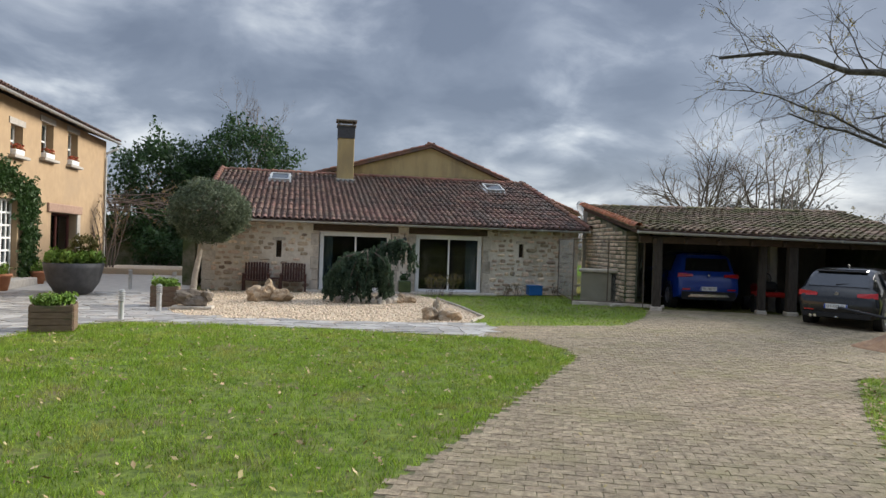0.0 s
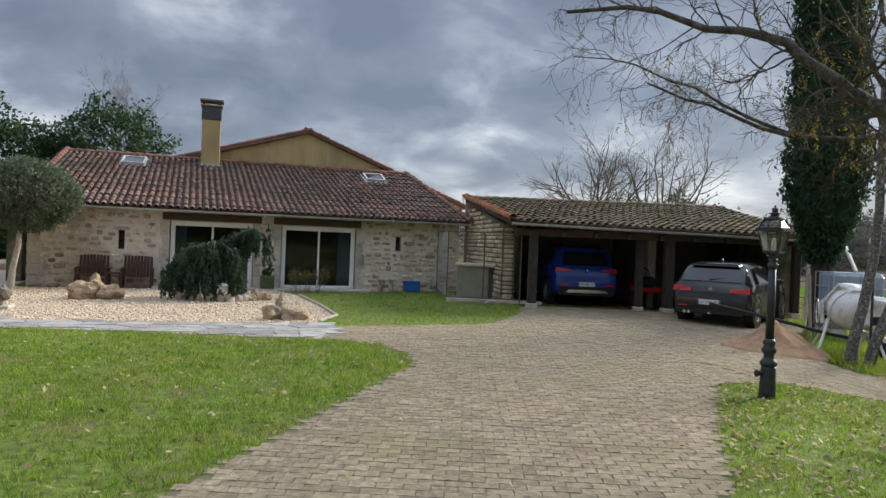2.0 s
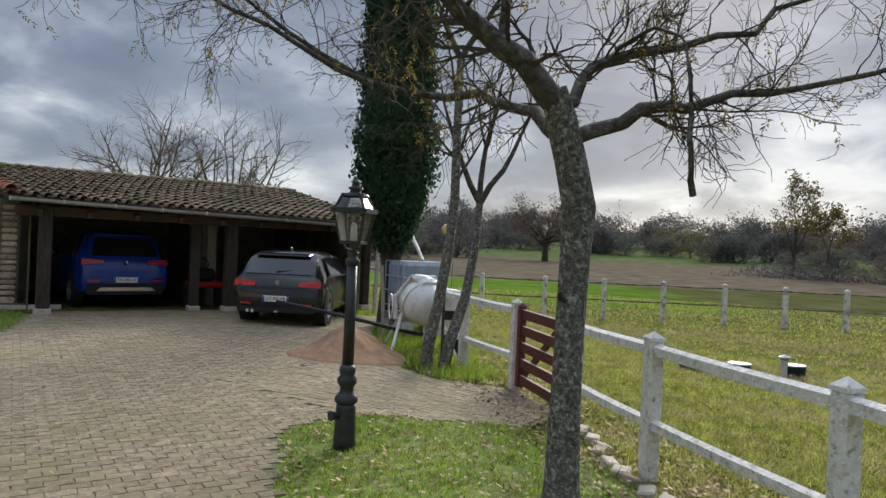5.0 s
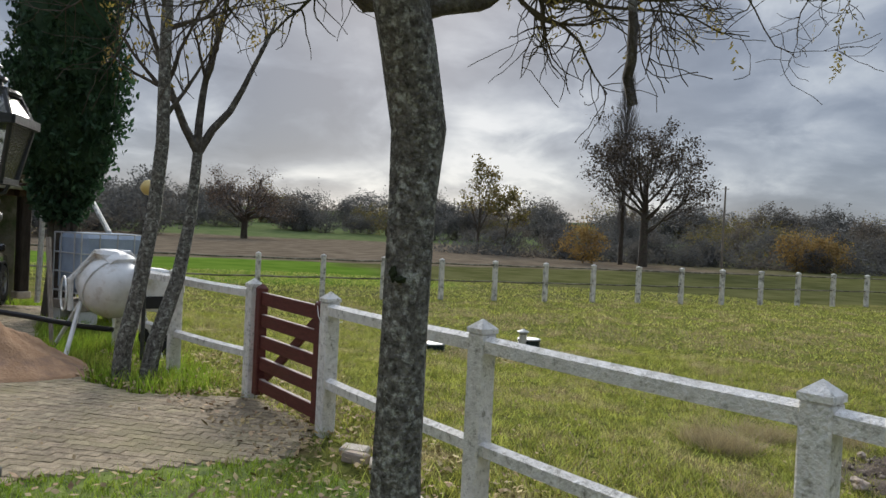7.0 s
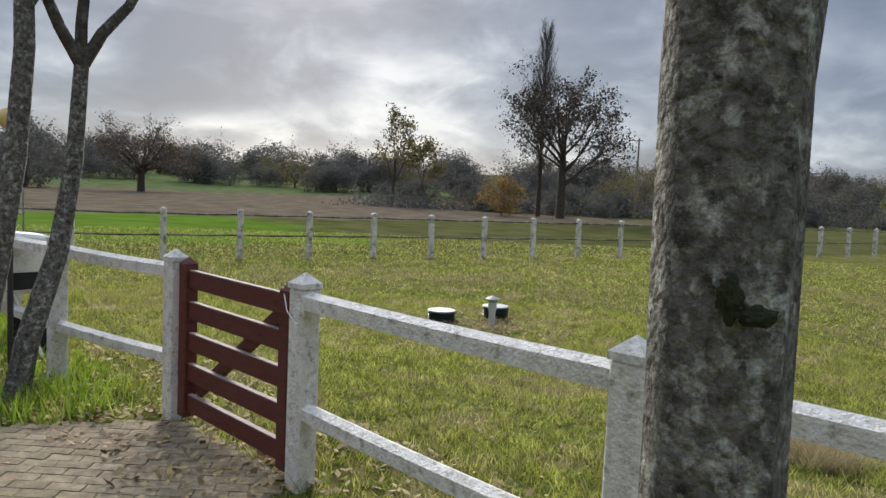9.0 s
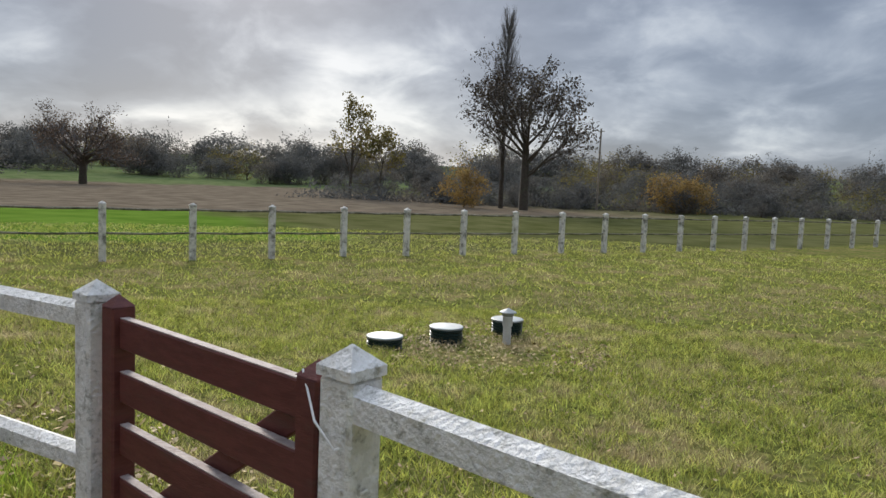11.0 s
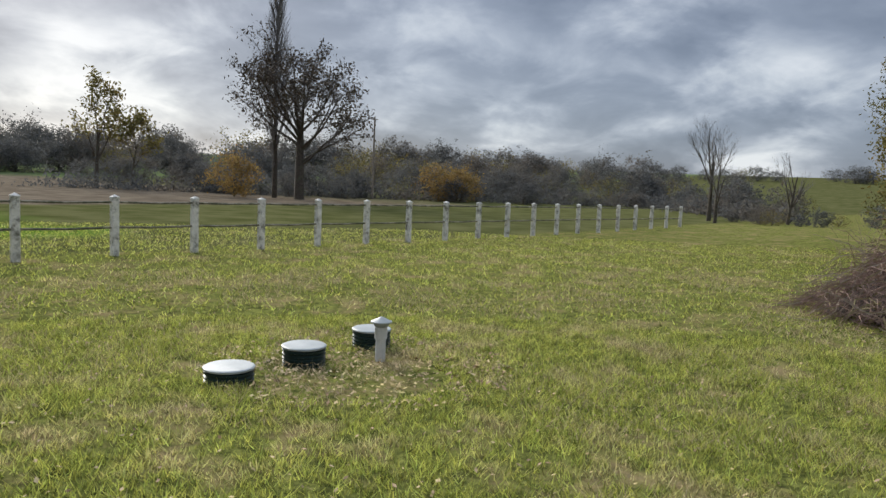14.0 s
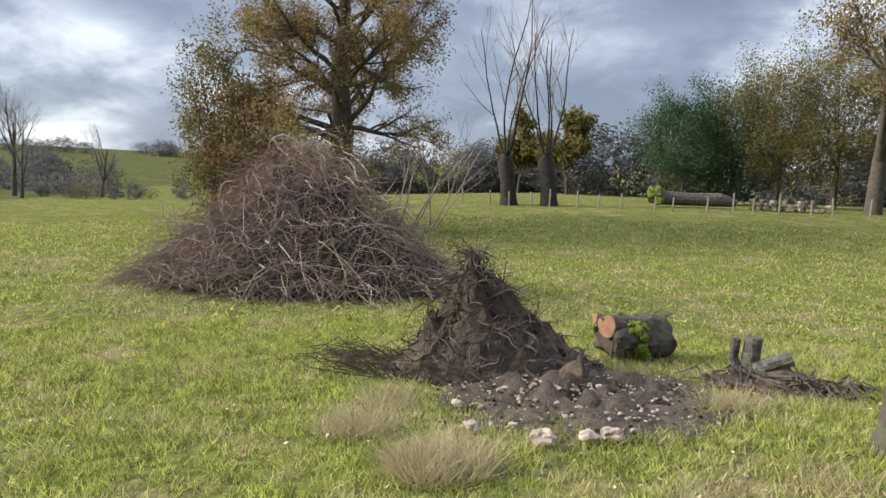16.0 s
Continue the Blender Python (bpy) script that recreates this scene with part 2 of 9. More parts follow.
# near-black colour that paints the shade of unlit interiors
M_DARK = mat("interior_shade_colour", (0.035, 0.032, 0.03), (0.06, 0.055, 0.05), 2, 0.95, 0.1)
M_SHEDWALL = mat("shed_inner_render", (0.30, 0.28, 0.25), (0.44, 0.41, 0.37), 2, 0.95, 0.3)
M_FLOORIN = mat("room_floor", (0.16, 0.13, 0.10), (0.22, 0.18, 0.14), 2, 0.6, 0.1)
# tile colour darkened to paint the shade in the gaps between cover tiles
M_TILEBED = mat("gap_shade_tile_bed", (0.07, 0.042, 0.034), (0.12, 0.075, 0.058), 6, 0.9, 0.4)
M_GLASS = glassy("window_glass", (0.55, 0.6, 0.6))
M_LAMPGLASS = glassy("lantern_glass", (0.8, 0.8, 0.78), 0.2)
M_CURTAIN = mat("pale_blue_curtain", (0.42, 0.52, 0.62), (0.55, 0.64, 0.72), 3, 0.9, 0.1)


# ---------------- geometry helpers ----------------
def smooth(a, b, v):
    t = np.clip((np.asarray(v, float) - a) / (b - a), 0, 1)
    return t * t * (3 - 2 * t)


def ground_z(x, y):
    """Height of the land: flat yard, a slight fall to the paddock, hills far off."""
    x, y = np.asarray(x, float), np.asarray(y, float)
    d = (x - 9.08) * 0.79 - (y - 8.83) * 0.61
    z = -0.20 * smooth(-3.0, 0.3, d) - 0.29 * smooth(0.3, 6.0, d)
    z = z + 0.07 * smooth(14.5, 18.5, y) * smooth(4.5, 8.0, x) * (1 - smooth(-4, 0, d))
    z = z + 1.4 * smooth(6, 32, -y) * (1 - smooth(22, 55, x))
    r = np.hypot(x - 9, y - 9)
    east = smooth(-20, 20, d)
    z = z + east * (0.6 * smooth(35, 110, r) + 3.6 * smooth(110, 210, r) + 13 * smooth(190, 480, r))
    z = z + 0.03 * np.sin(x * 0.7 + 1.0) * np.sin(y * 0.6) * smooth(2, 8, d)
    return z


def gz(x, y):
    return float(ground_z(x, y))


class Shape:
    """Collects vertices and faces for one mesh."""

    def __init__(self):
        self.v, self.f = [], []

    def add(self, verts, faces):
        k = len(self.v)
        self.v.extend(tuple(p) for p in verts)
        self.f.extend(tuple(i + k for i in q) for q in faces)
        return self

    def box(self, c, s, m=None, ch=0.0):
        """A box of size s round c, with its edges taken off by ch, turned by m."""
        hx, hy, hz = s[0] / 2, s[1] / 2, s[2] / 2
        if ch <= 0:
            vs = [(x, y, z) for x in (-hx, hx) for y in (-hy, hy) for z in (-hz, hz)]
            fs = [(0, 1, 3, 2), (4, 6, 7, 5), (0, 4, 5, 1), (2, 3, 7, 6), (0, 2, 6, 4), (1, 5, 7, 3)]
        else:
            bm = bmesh.new()
            bmesh.ops.create_cube(bm, size=1)
            bmesh.ops.scale(bm, vec=s, verts=bm.verts)
            bmesh.ops.bevel(bm, geom=list(bm.edges), offset=ch, segments=1, affect="EDGES")
            vs = [v.co.copy() for v in bm.verts]
            bm.verts.index_update()
            fs = [[v.index for v in q.verts] for q in bm.faces]
            bm.free()
        c = Vector(c)
        vs = [(m @ Vector(p) if m else Vector(p)) + c for p in vs]
        return self.add(vs, fs)

    def beam(self, a, b, w, h, ch=0.0):
        """A bar of width w and height h from a to b."""
        a, b = Vector(a), Vector(b)
        m = (b - a).to_track_quat("X", "Z").to_matrix()
        return self.box((a + b) / 2, ((b - a).length, w, h), m, ch)

    def tube(self, pts, radii, n=6, cap=True):
        pts = [Vector(p) for p in pts]
        rings = []
        ref = Vector((0.31, 0.17, 0.93))
        for i, p in enumerate(pts):
            d = (pts[min(i + 1, len(pts) - 1)] - pts[max(i - 1, 0)]).normalized()
            u = d.cross(ref)
            if u.length < 0.1:
                u = d.cross(Vector((1, 0, 0)))
            u.normalize()
            w = d.cross(u)
            rings.append([p + radii[i] * (u * math.cos(6.28319 * k / n) + w * math.sin(6.28319 * k / n)) for k in range(n)])
        vs = [q for r in rings for q in r]
        fs = [(i * n + k, i * n + (k + 1) % n, (i + 1) * n + (k + 1) % n, (i + 1) * n + k) for i in range(len(pts) - 1) for k in range(n)]
        if cap:
            fs += [tuple(range(n - 1, -1, -1)), tuple((len(pts) - 1) * n + k for k in range(n))]
        return self.add(vs, fs)

    def lathe(self, profile, c=(0, 0, 0), n=20):
        """A turned body: profile of (radius, height) from bottom to top."""
        k = len(profile)
        vs = [(c[0] + r * math.cos(6.28319 * j / n), c[1] + r * math.sin(6.28319 * j / n), c[2] + z) for r, z in profile for j in range(n)]
        fs = [(i * n + j, i * n + (j + 1) % n, (i + 1) * n + (j + 1) % n, (i + 1) * n + j) for i in range(k - 1) for j in range(n)]
        fs += [tuple(range(n - 1, -1, -1)), tuple((k - 1) * n + j for j in range(n))]
        return self.add(vs, fs)

    def blob(self, c, s, seed=0, rough=0.15, sub=2):
        """A lumpy rounded body."""
        bm = bmesh.new()
        bmesh.ops.create_icosphere(bm, subdivisions=sub, radius=1)
        for v in bm.verts:
            k = 1 + rough * 2 * noise.noise(v.co * 1.3 + Vector((seed * 3.1, seed, 0))) + rough * noise.noise(v.co * 3 + Vector((0, seed, 5)))
            v.co = v.co * k
        bm.verts.index_update()
        vs = [(c[0] + v.co.x * s[0], c[1] + v.co.y * s[1], c[2] + v.co.z * s[2]) for v in bm.verts]
        fs = [[v.index for v in q.verts] for q in bm.faces]
        bm.free()
        return self.add(vs, fs)

    def prism(self, poly, axis, a, b):
        """A polygon in the plane across the axis, drawn out from a to b."""
        def at(p, w):
            return {"x": (w, p[0], p[1]), "y": (p[0], w, p[1]), "z": (p[0], p[1], w)}[axis]
        n = len(poly)
        vs = [at(p, a) for p in poly] + [at(p, b) for p in poly]
        fs = [tuple(range(n)), tuple(range(2 * n - 1, n - 1, -1))] + [(i, i + n, (i + 1) % n + n, (i + 1) % n) for i in range(n)]
        return self.add(vs, fs)

    def mesh(self, name, material, shade=False):
        me = bpy.data.meshes.new(name)
        me.from_pydata([tuple(p) for p in self.v], [], self.f)
        me.materials.append(material)
        if shade:
            me.shade_smooth()
        me.update()
        return me


def thing(name, shape, material, label, category, group="", kind="", shade=False, at=None):
    ob = new(name, shape.mesh(name, material, shade))
    if at is not None:
        ob.matrix_world = at
    return tagged(ob, label, category, group, kind)


def base(name, label, category, at=None, group="", kind=""):
    ob = new(name)
    ob.empty_display_size = 0.2
    if at is not None:
        ob.matrix_world = at
    return tagged(ob, label, category, group, kind)


def part(name, shape, material, parent, label="", shade=False):
    ob = new(name, shape.mesh(name, material, shade))
    ob.parent = parent
    if label:
        ob["label"] = label
    return ob


def piece(name, me, parent, m):
    ob = new(name, me)
    ob.parent = parent
    ob.matrix_basis = m
    return ob


def tri_mesh(name, verts, faces, material):
    """A mesh straight from arrays, for blades and leaves."""
    me = bpy.data.meshes.new(name)
    verts, faces = np.asarray(verts, np.float32), np.asarray(faces, np.int32)
    k = faces.shape[1]
    me.vertices.add(len(verts))
    me.vertices.foreach_set("co", verts.ravel())
    me.loops.add(faces.size)
    me.loops.foreach_set("vertex_index", faces.ravel())
    me.polygons.add(len(faces))
    me.polygons.foreach_set("loop_start", np.arange(0, faces.size, k, dtype=np.int32))
    me.materials.append(material)
    me.update(calc_edges=True)
    return me


def inside(poly, x, y):
    x, y = np.asarray(x), np.asarray(y)
    res = np.zeros(x.shape, bool)
    for (x1, y1), (x2, y2) in zip(poly, poly[1:] + poly[:1]):
        hit = ((y1 > y) != (y2 > y)) & (x < (x2 - x1) * (y - y1) / (y2 - y1 + 1e-12) + x1)
        res ^= hit
    return res


def sheet(poly, lift, step=0.5, thick=0.0):
    """A flat area over the land, laid out along its outline."""
    bm = bmesh.new()
    vs = [bm.verts.new((x, y, 0)) for x, y in poly]
    bm.faces.new(vs)
    bmesh.ops.triangulate(bm, faces=bm.faces)
    for _ in range(4):
        long = [q for q in bm.edges if q.calc_length() > step * 2]
        if not long:
            break
        bmesh.ops.subdivide_edges(bm, edges=long, cuts=1)
        bmesh.ops.triangulate(bm, faces=bm.faces)
    s = Shape()
    for i, v in enumerate(bm.verts):
        v.index = i
        s.v.append((v.co.x, v.co.y, gz(v.co.x, v.co.y) + lift))
    for q in bm.faces:
        ids = [v.index for v in q.verts]
        s.f.append(tuple(ids if q.normal.z > 0 else ids[::-1]))
    bm.free()
    return s


# ---------------- plan of the ground ----------------
LAWN = [(-30, -12), (-16, 4), (-11.5, 12.8), (-7.1, 13.65), (-6.3, 15.6), (-5.7, 16.0), (-2.6, 15.4), (-0.4, 14.7), (1.28, 14.15), (2.1, 13.6), (2.35, 12.6), (2.2, 11.7), (1.37, 10.4), (-0.38, 7.7), (-1.4, 6.2), (-4.2, 1.8), (-7.5, -3), (-12, -12)]
DRIVE = [(-12, -12), (-7.5, -3), (-4.2, 1.8), (-1.4, 6.2), (-0.38, 7.7), (1.37, 10.4), (2.2, 11.7), (2.35, 12.6), (2.1, 13.6), (1.28, 14.15), (1.9, 15.9), (5.05, 16.2), (6.3, 17.6), (7.4, 19.5), (8.0, 19.75), (15.4, 17.3), (14.2, 16.6), (12.5, 15.2), (10.6, 13.4), (9.6, 11.9), (9.4, 11.0), (10.0, 10.1), (9.25, 9.05), (8.3, 8.75), (6.7, 10.05), (5.8, 9.92), (4.9, 8.82), (4.0, 7.73), (2.6, 5.8), (0.6, 2.8), (-2.2, -2), (-6, -12)]
PATIO = [(-16, 10.5), (-11.5, 12.8), (-7.1, 13.65), (-6.3, 15.6), (-5.7, 16.0), (-2.6, 15.4), (-0.4, 14.7), (1.28, 14.15), (1.75, 15.4), (1.5, 16.5), (-0.2, 16.4), (-3.3, 16.7), (-4.9, 17.1), (-5.9, 19.5), (-6.2, 23.0), (-11.4, 23.0), (-11.4, 12)]
GRAVEL = [(1.5, 16.5), (-0.2, 16.4), (-3.3, 16.7), (-4.9, 17.1), (-5.9, 19.5), (-6.0, 24.6), (1.3, 24.6), (1.75, 22.9), (2.0, 20), (2.05, 17.5)]
LAWN2 = [(1.75, 15.4), (1.5, 16.5), (2.05, 17.5), (2.0, 20), (1.75, 22.9), (1.3, 24.6), (7.4, 24.6), (7.4, 19.5), (6.3, 17.6), (5.05, 16.2), (1.9, 15.9)]
LAWN3 = [(8.3, 8.75), (6.7, 10.05), (5.8, 9.92), (4.9, 8.82), (4.0, 7.73), (2.6, 5.8), (0.6, 2.8), (2.5, 0), (5.6, 4.6), (7.4, 7.1)]

# crops of the land: paddock, sown strip, brown meadow, far pasture, by place
def field_zones(m):
    n, l = m.node_tree.nodes, m.node_tree.links
    p = n["Principled BSDF"]
    col = p.inputs["Base Color"].links[0].from_socket
    geo = n.new("ShaderNodeNewGeometry")
    edge = n.new("ShaderNodeTexNoise")
    edge.inputs["Scale"].default_value = 0.12
    l.new(geo.outputs["Position"], edge.inputs["Vector"])

    def along(vec, bias, lo, hi, wobble):
        d = n.new("ShaderNodeVectorMath")
        d.operation = "DOT_PRODUCT"
        l.new(geo.outputs["Position"], d.inputs[0])
        d.inputs[1].default_value = vec
        w = n.new("ShaderNodeMath")
        w.operation = "MULTIPLY_ADD"
        l.new(edge.outputs["Fac"], w.inputs[0])
        w.inputs[1].default_value = wobble
        l.new(d.outputs["Value"], w.inputs[2])
        r = n.new("ShaderNodeMapRange")
        r.inputs[1].default_value, r.inputs[2].default_value = bias + lo + wobble * 0.5, bias + hi + wobble * 0.5
        l.new(w.outputs[0], r.inputs[0])
        return r.outputs[0]

    def mixin(col, a, b, fac_list):
        t = n.new("ShaderNodeTexNoise")
        t.inputs["Scale"].default_value, t.inputs["Detail"].default_value = 0.5, 10
        l.new(geo.outputs["Position"], t.inputs["Vector"])
        r = n.new("ShaderNodeValToRGB")
        r.color_ramp.elements[0].position, r.color_ramp.elements[1].position = 0.35, 0.65
        r.color_ramp.elements[0].color, r.color_ramp.elements[1].color = (*a, 1), (*b, 1)
        l.new(t.outputs["Fac"], r.inputs[0])
        f = fac_list[0]
        for g in fac_list[1:]:
            k = n.new("ShaderNodeMath")
            k.operation = "MULTIPLY"
            l.new(f, k.inputs[0])
            l.new(g, k.inputs[1])
            f = k.outputs[0]
        mx = n.new("ShaderNodeMix")
        mx.data_type = "RGBA"
        l.new(f, mx.inputs[0])
        l.new(col, mx.inputs[6])
        l.new(r.outputs[0], mx.inputs[7])
        return mx.outputs[2]

    out_v, bias = (0.832, 0.555, 0), 28.7
    run_v, rb = (0.555, -0.832, 0), 10.76
    col = mixin(col, (0.06, 0.065, 0.022), (0.105, 0.105, 0.045), [along(out_v, bias, 0.3, 1.2, 0.5)])
    col = mixin(col, (0.07, 0.125, 0.016), (0.11, 0.175, 0.028), [along(out_v, bias, 5, 6.5, 2), along((-0.555, 0.832, 0), -rb, 2, 5, 8)])
    col = mixin(col, (0.10, 0.08, 0.058), (0.165, 0.135, 0.098), [along(out_v, bias, 26, 28, 6), along((-0.555, 0.832, 0), -rb, -50, -30, 10)])
    col = mixin(col, (0.075, 0.105, 0.04), (0.12, 0.14, 0.065), [along(out_v, bias, 105, 112, 20)])
    l.new(col, p.inputs["Base Color"])


field_zones(M_FIELD)

# one sheet of land out to the horizon
axis = np.sign(np.linspace(-1, 1, 171)) * (np.abs(np.linspace(-1, 1, 171)) * 40 + np.abs(np.linspace(-1, 1, 171)) ** 6 * 1460)
gx, gy = np.meshgrid(axis + 12, axis + 8)
ids = np.arange(171 * 171).reshape(171, 171)
land_z = ground_z(gx, gy)
quads = np.stack([ids[:-1, :-1], ids[:-1, 1:], ids[1:, 1:], ids[1:, :-1]], -1).reshape(-1, 4)
land = new("ground", tri_mesh("ground", np.stack([gx, gy, land_z], -1).reshape(-1, 3), quads, M_FIELD))
land.data.shade_smooth()
tagged(land, "green paddock and yard ground reaching low wooded hills", "ground", kind="structure")
for nm, poly, lift, m_, lab, cat in (
    ("lawn", LAWN, 0.012, M_GRASS, "short green lawn strewn with fallen leaves", "lawn"),
    ("lawn_strip", LAWN2, 0.012, M_GRASS, "green lawn strip before the stone barn", "lawn"),
    ("lawn_corner", LAWN3, 0.012, M_GRASS, "leaf-littered lawn corner round the lamp post", "lawn"),
    ("driveway", DRIVE, 0.014, M_JOINT, "driveway of weathered brown concrete pavers", "driveway"),
    ("slate_patio", PATIO, 0.016, M_SLATEJ, "patio and path of grey irregular slate flags", "patio"),
    ("gravel_bed", GRAVEL, 0.020, M_GRAVEL, "bed of pale beige gravel before the barn", "gravel"),
):
    thing(nm, sheet(poly, lift), m_, lab, cat, kind="structure")

# ---------------- stone barn ----------------
rng = random.Random(5)
BX0, BX1, BY, EAVE, RY, RZ = -5.75, 7.45, 25.25, 2.42, 31.2, 4.55
OPEN = [(-1.93, 0.58, 0.02, 2.08), (1.42, 3.86, 0.02, 2.08), (-3.36, -3.18, 1.15, 1.72), (5.2, 5.38, 1.38, 1.86)]


def wall_with_holes(x0, x1, y0, y1, z0, z1, holes):
    """A wall along x from y0 to y1 in depth, with openings right through it."""
    s = Shape()
    xs = sorted({x0, x1, *[h[0] for h in holes], *[h[1] for h in holes]})
    for a, b in zip(xs, xs[1:]):
        cuts = sorted([(h[2], h[3]) for h in holes if h[0] <= a and h[1] >= b])
        z = z0
        for lo, hi in cuts + [(z1, z1)]:
            if lo > z + 1e-4:
                s.box(((a + b) / 2, (y0 + y1) / 2, (z + lo) / 2), (b - a, y1 - y0, lo - z))
            z = hi
    return s


barn_wall = thing("wall_barn_front", wall_with_holes(BX0, BX1, BY, BY + 0.5, -0.1, EAVE, OPEN), M_MORTAR, "rubble stone barn wall with pale lime mortar", "wall", kind="structure")
s = Shape()
s.box((BX0 + 0.25, (BY + 0.5 + 36) / 2, EAVE / 2), (0.5, 36 - BY - 0.5, EAVE + 0.1))
s.box((BX1 - 0.25, (BY + 0.5 + 36) / 2, EAVE / 2), (0.5, 36 - BY - 0.5, EAVE + 0.1))
s.box(((BX0 + BX1) / 2, 36.2, EAVE / 2), (BX1 - BX0, 0.4, EAVE + 0.1))
thing("wall_barn_sides", s, M_MORTAR, "stone side and back walls of the barn", "wall", kind="structure")
thing("wall_barn_gable", Shape().prism([(BY + 0.3, EAVE), (RY, RZ - 0.12), (RY + 5, EAVE)], "x", BX1 - 0.5, BX1 - 0.02), M_MORTAR, "stone gable of the barn", "wall", kind="structure")
thing("floor_barn", Shape().box(((BX0 + BX1) / 2, 30.6, -0.02), (BX1 - BX0 - 1, 10.2, 0.06)), M_FLOORIN, "dark tiled floor inside the barn", "floor", kind="structure")
# ceiling coloured dark for the unlit room
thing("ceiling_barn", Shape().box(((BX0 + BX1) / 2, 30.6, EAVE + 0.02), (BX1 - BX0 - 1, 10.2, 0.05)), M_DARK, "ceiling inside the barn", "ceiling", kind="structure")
thing("wall_room_back", Shape().box((0.9, 30.2, 1.2), (12, 0.15, 2.4)), M_SHEDWALL, "plain inner wall behind the glazed doors", "wall", kind="structure")

# individual stones proud of the mortar
STONES = []
z = -0.02
while z < EAVE - 0.1:
    hgt = rng.uniform(0.11, 0.19)
    x = BX0 + rng.uniform(0, 0.1)
    while x < BX1 - 0.08:
        w = rng.uniform(0.14, 0.42) * (0.7 if rng.random() < 0.3 else 1)
        hh = hgt * rng.uniform(0.5, 1.05)
        zz = z + rng.uniform(-0.04, 0.04)
        clear = all(not (x + w > h[0] - 0.24 and x < h[1] + 0.24 and zz + hh > h[2] - 0.05 and zz < h[3] + 0.3) for h in OPEN[:2]) and all(not (x + w > h[0] - 0.03 and x < h[1] + 0.03 and zz + hh > h[2] - 0.05 and zz < h[3] + 0.05) for h in OPEN[2:])
        if clear and rng.random() < 0.95 and zz + hh < EAVE - 0.03:
            STONES.append((x + w / 2, zz + hh / 2, w, hh))
        x += w + rng.uniform(0.02, 0.12)
    z += hgt + 0.025


def stone_mesh(seed):
    """A rubble face: an uneven eight-sided outline with a slightly domed front, one metre wide and high."""
    r = random.Random(seed)
    ring = []
    for k, (cx, cz) in enumerate(((-0.5, -0.32), (-0.34, -0.5), (0.3, -0.5), (0.5, -0.3), (0.5, 0.3), (0.3, 0.5), (-0.32, 0.5), (-0.5, 0.28))):
        ring.append((cx * r.uniform(0.86, 1.0), cz * r.uniform(0.84, 1.0)))
    sh = Shape()
    vs = [(a, 0.02, c) for a, c in ring] + [(a * 0.97, -0.018, c * 0.95) for a, c in ring] + [(a * 0.6, -0.034 + r.uniform(-0.006, 0.006), c * 0.6) for a, c in ring]
    fs = [(i, (i + 1) % 8, (i + 1) % 8 + 8, i + 8) for i in range(8)] + [(i + 8, (i + 1) % 8 + 8, (i + 1) % 8 + 16, i + 16) for i in range(8)] + [tuple(range(16, 24))]
    return sh.add(vs, fs)


stone_shapes = [stone_mesh(k) for k in range(7)]
stone_meshes = [q.mesh("stone", M_STONE) for q in stone_shapes]
rest = Shape()
order = sorted(range(len(STONES)), key=lambda i: -STONES[i][2] * STONES[i][3])
for rank, i in enumerate(order):
    cx, cz, w, h = STONES[i]
    if rank < 290:
        piece("stone", stone_meshes[i % 7], barn_wall, Matrix.Translation((cx, BY, cz)) @ Matrix.Diagonal((w, 1, h, 1)))
    else:
        q = stone_shapes[i % 7]
        rest.add([(cx + p[0] * w, BY + p[1], cz + p[2] * h) for p in q.v], q.f)
tagged(part("small_stones", rest, M_STONE, barn_wall), kind="stuff")

# dressed stones round the openings and at the corner
quoin_mesh = Shape().box((0, 0, 0), (1, 1, 1), None, 0.03).mesh("quoin", M_GRANITE)
for (a, b, z0, z1) in OPEN[:2]:
    for side, sx in ((a, -1), (b, 1)):
        zz = -0.02
        k = 0
        while zz < 2.08:
            h = (0.42, 0.36, 0.46, 0.38, 0.42, 0.3)[k % 6]
            h = min(h, 2.1 - zz)
            w = 0.20 if k % 2 else 0.27
            piece("quoin", quoin_mesh, barn_wall, pose(side + sx * (w / 2 + 0.005), BY + 0.06, zz + h / 2) @ Matrix.Diagonal((w, 0.2, h - 0.02, 1)))
            zz += h
            k += 1
zz = 0
k = 0
while zz < EAVE - 0.2:
    piece("quoin", quoin_mesh, barn_wall, pose(BX0 + (0.2 if k % 2 else 0.14), BY + 0.08, zz + 0.16) @ Matrix.Diagonal((0.44 if k % 2 else 0.3, 0.24, 0.3, 1)))
    zz += 0.33
    k += 1
for nm, a, b in (("lintel_1", -2.14, 0.80), ("lintel_2", 1.17, 4.0)):
    thing(nm, Shape().box(((a + b) / 2, BY + 0.10, 2.21), (b - a, 0.3, 0.22), None, 0.012), M_WOODD, "dark stained oak beam over the glazed doors", "lintel", kind="structure")


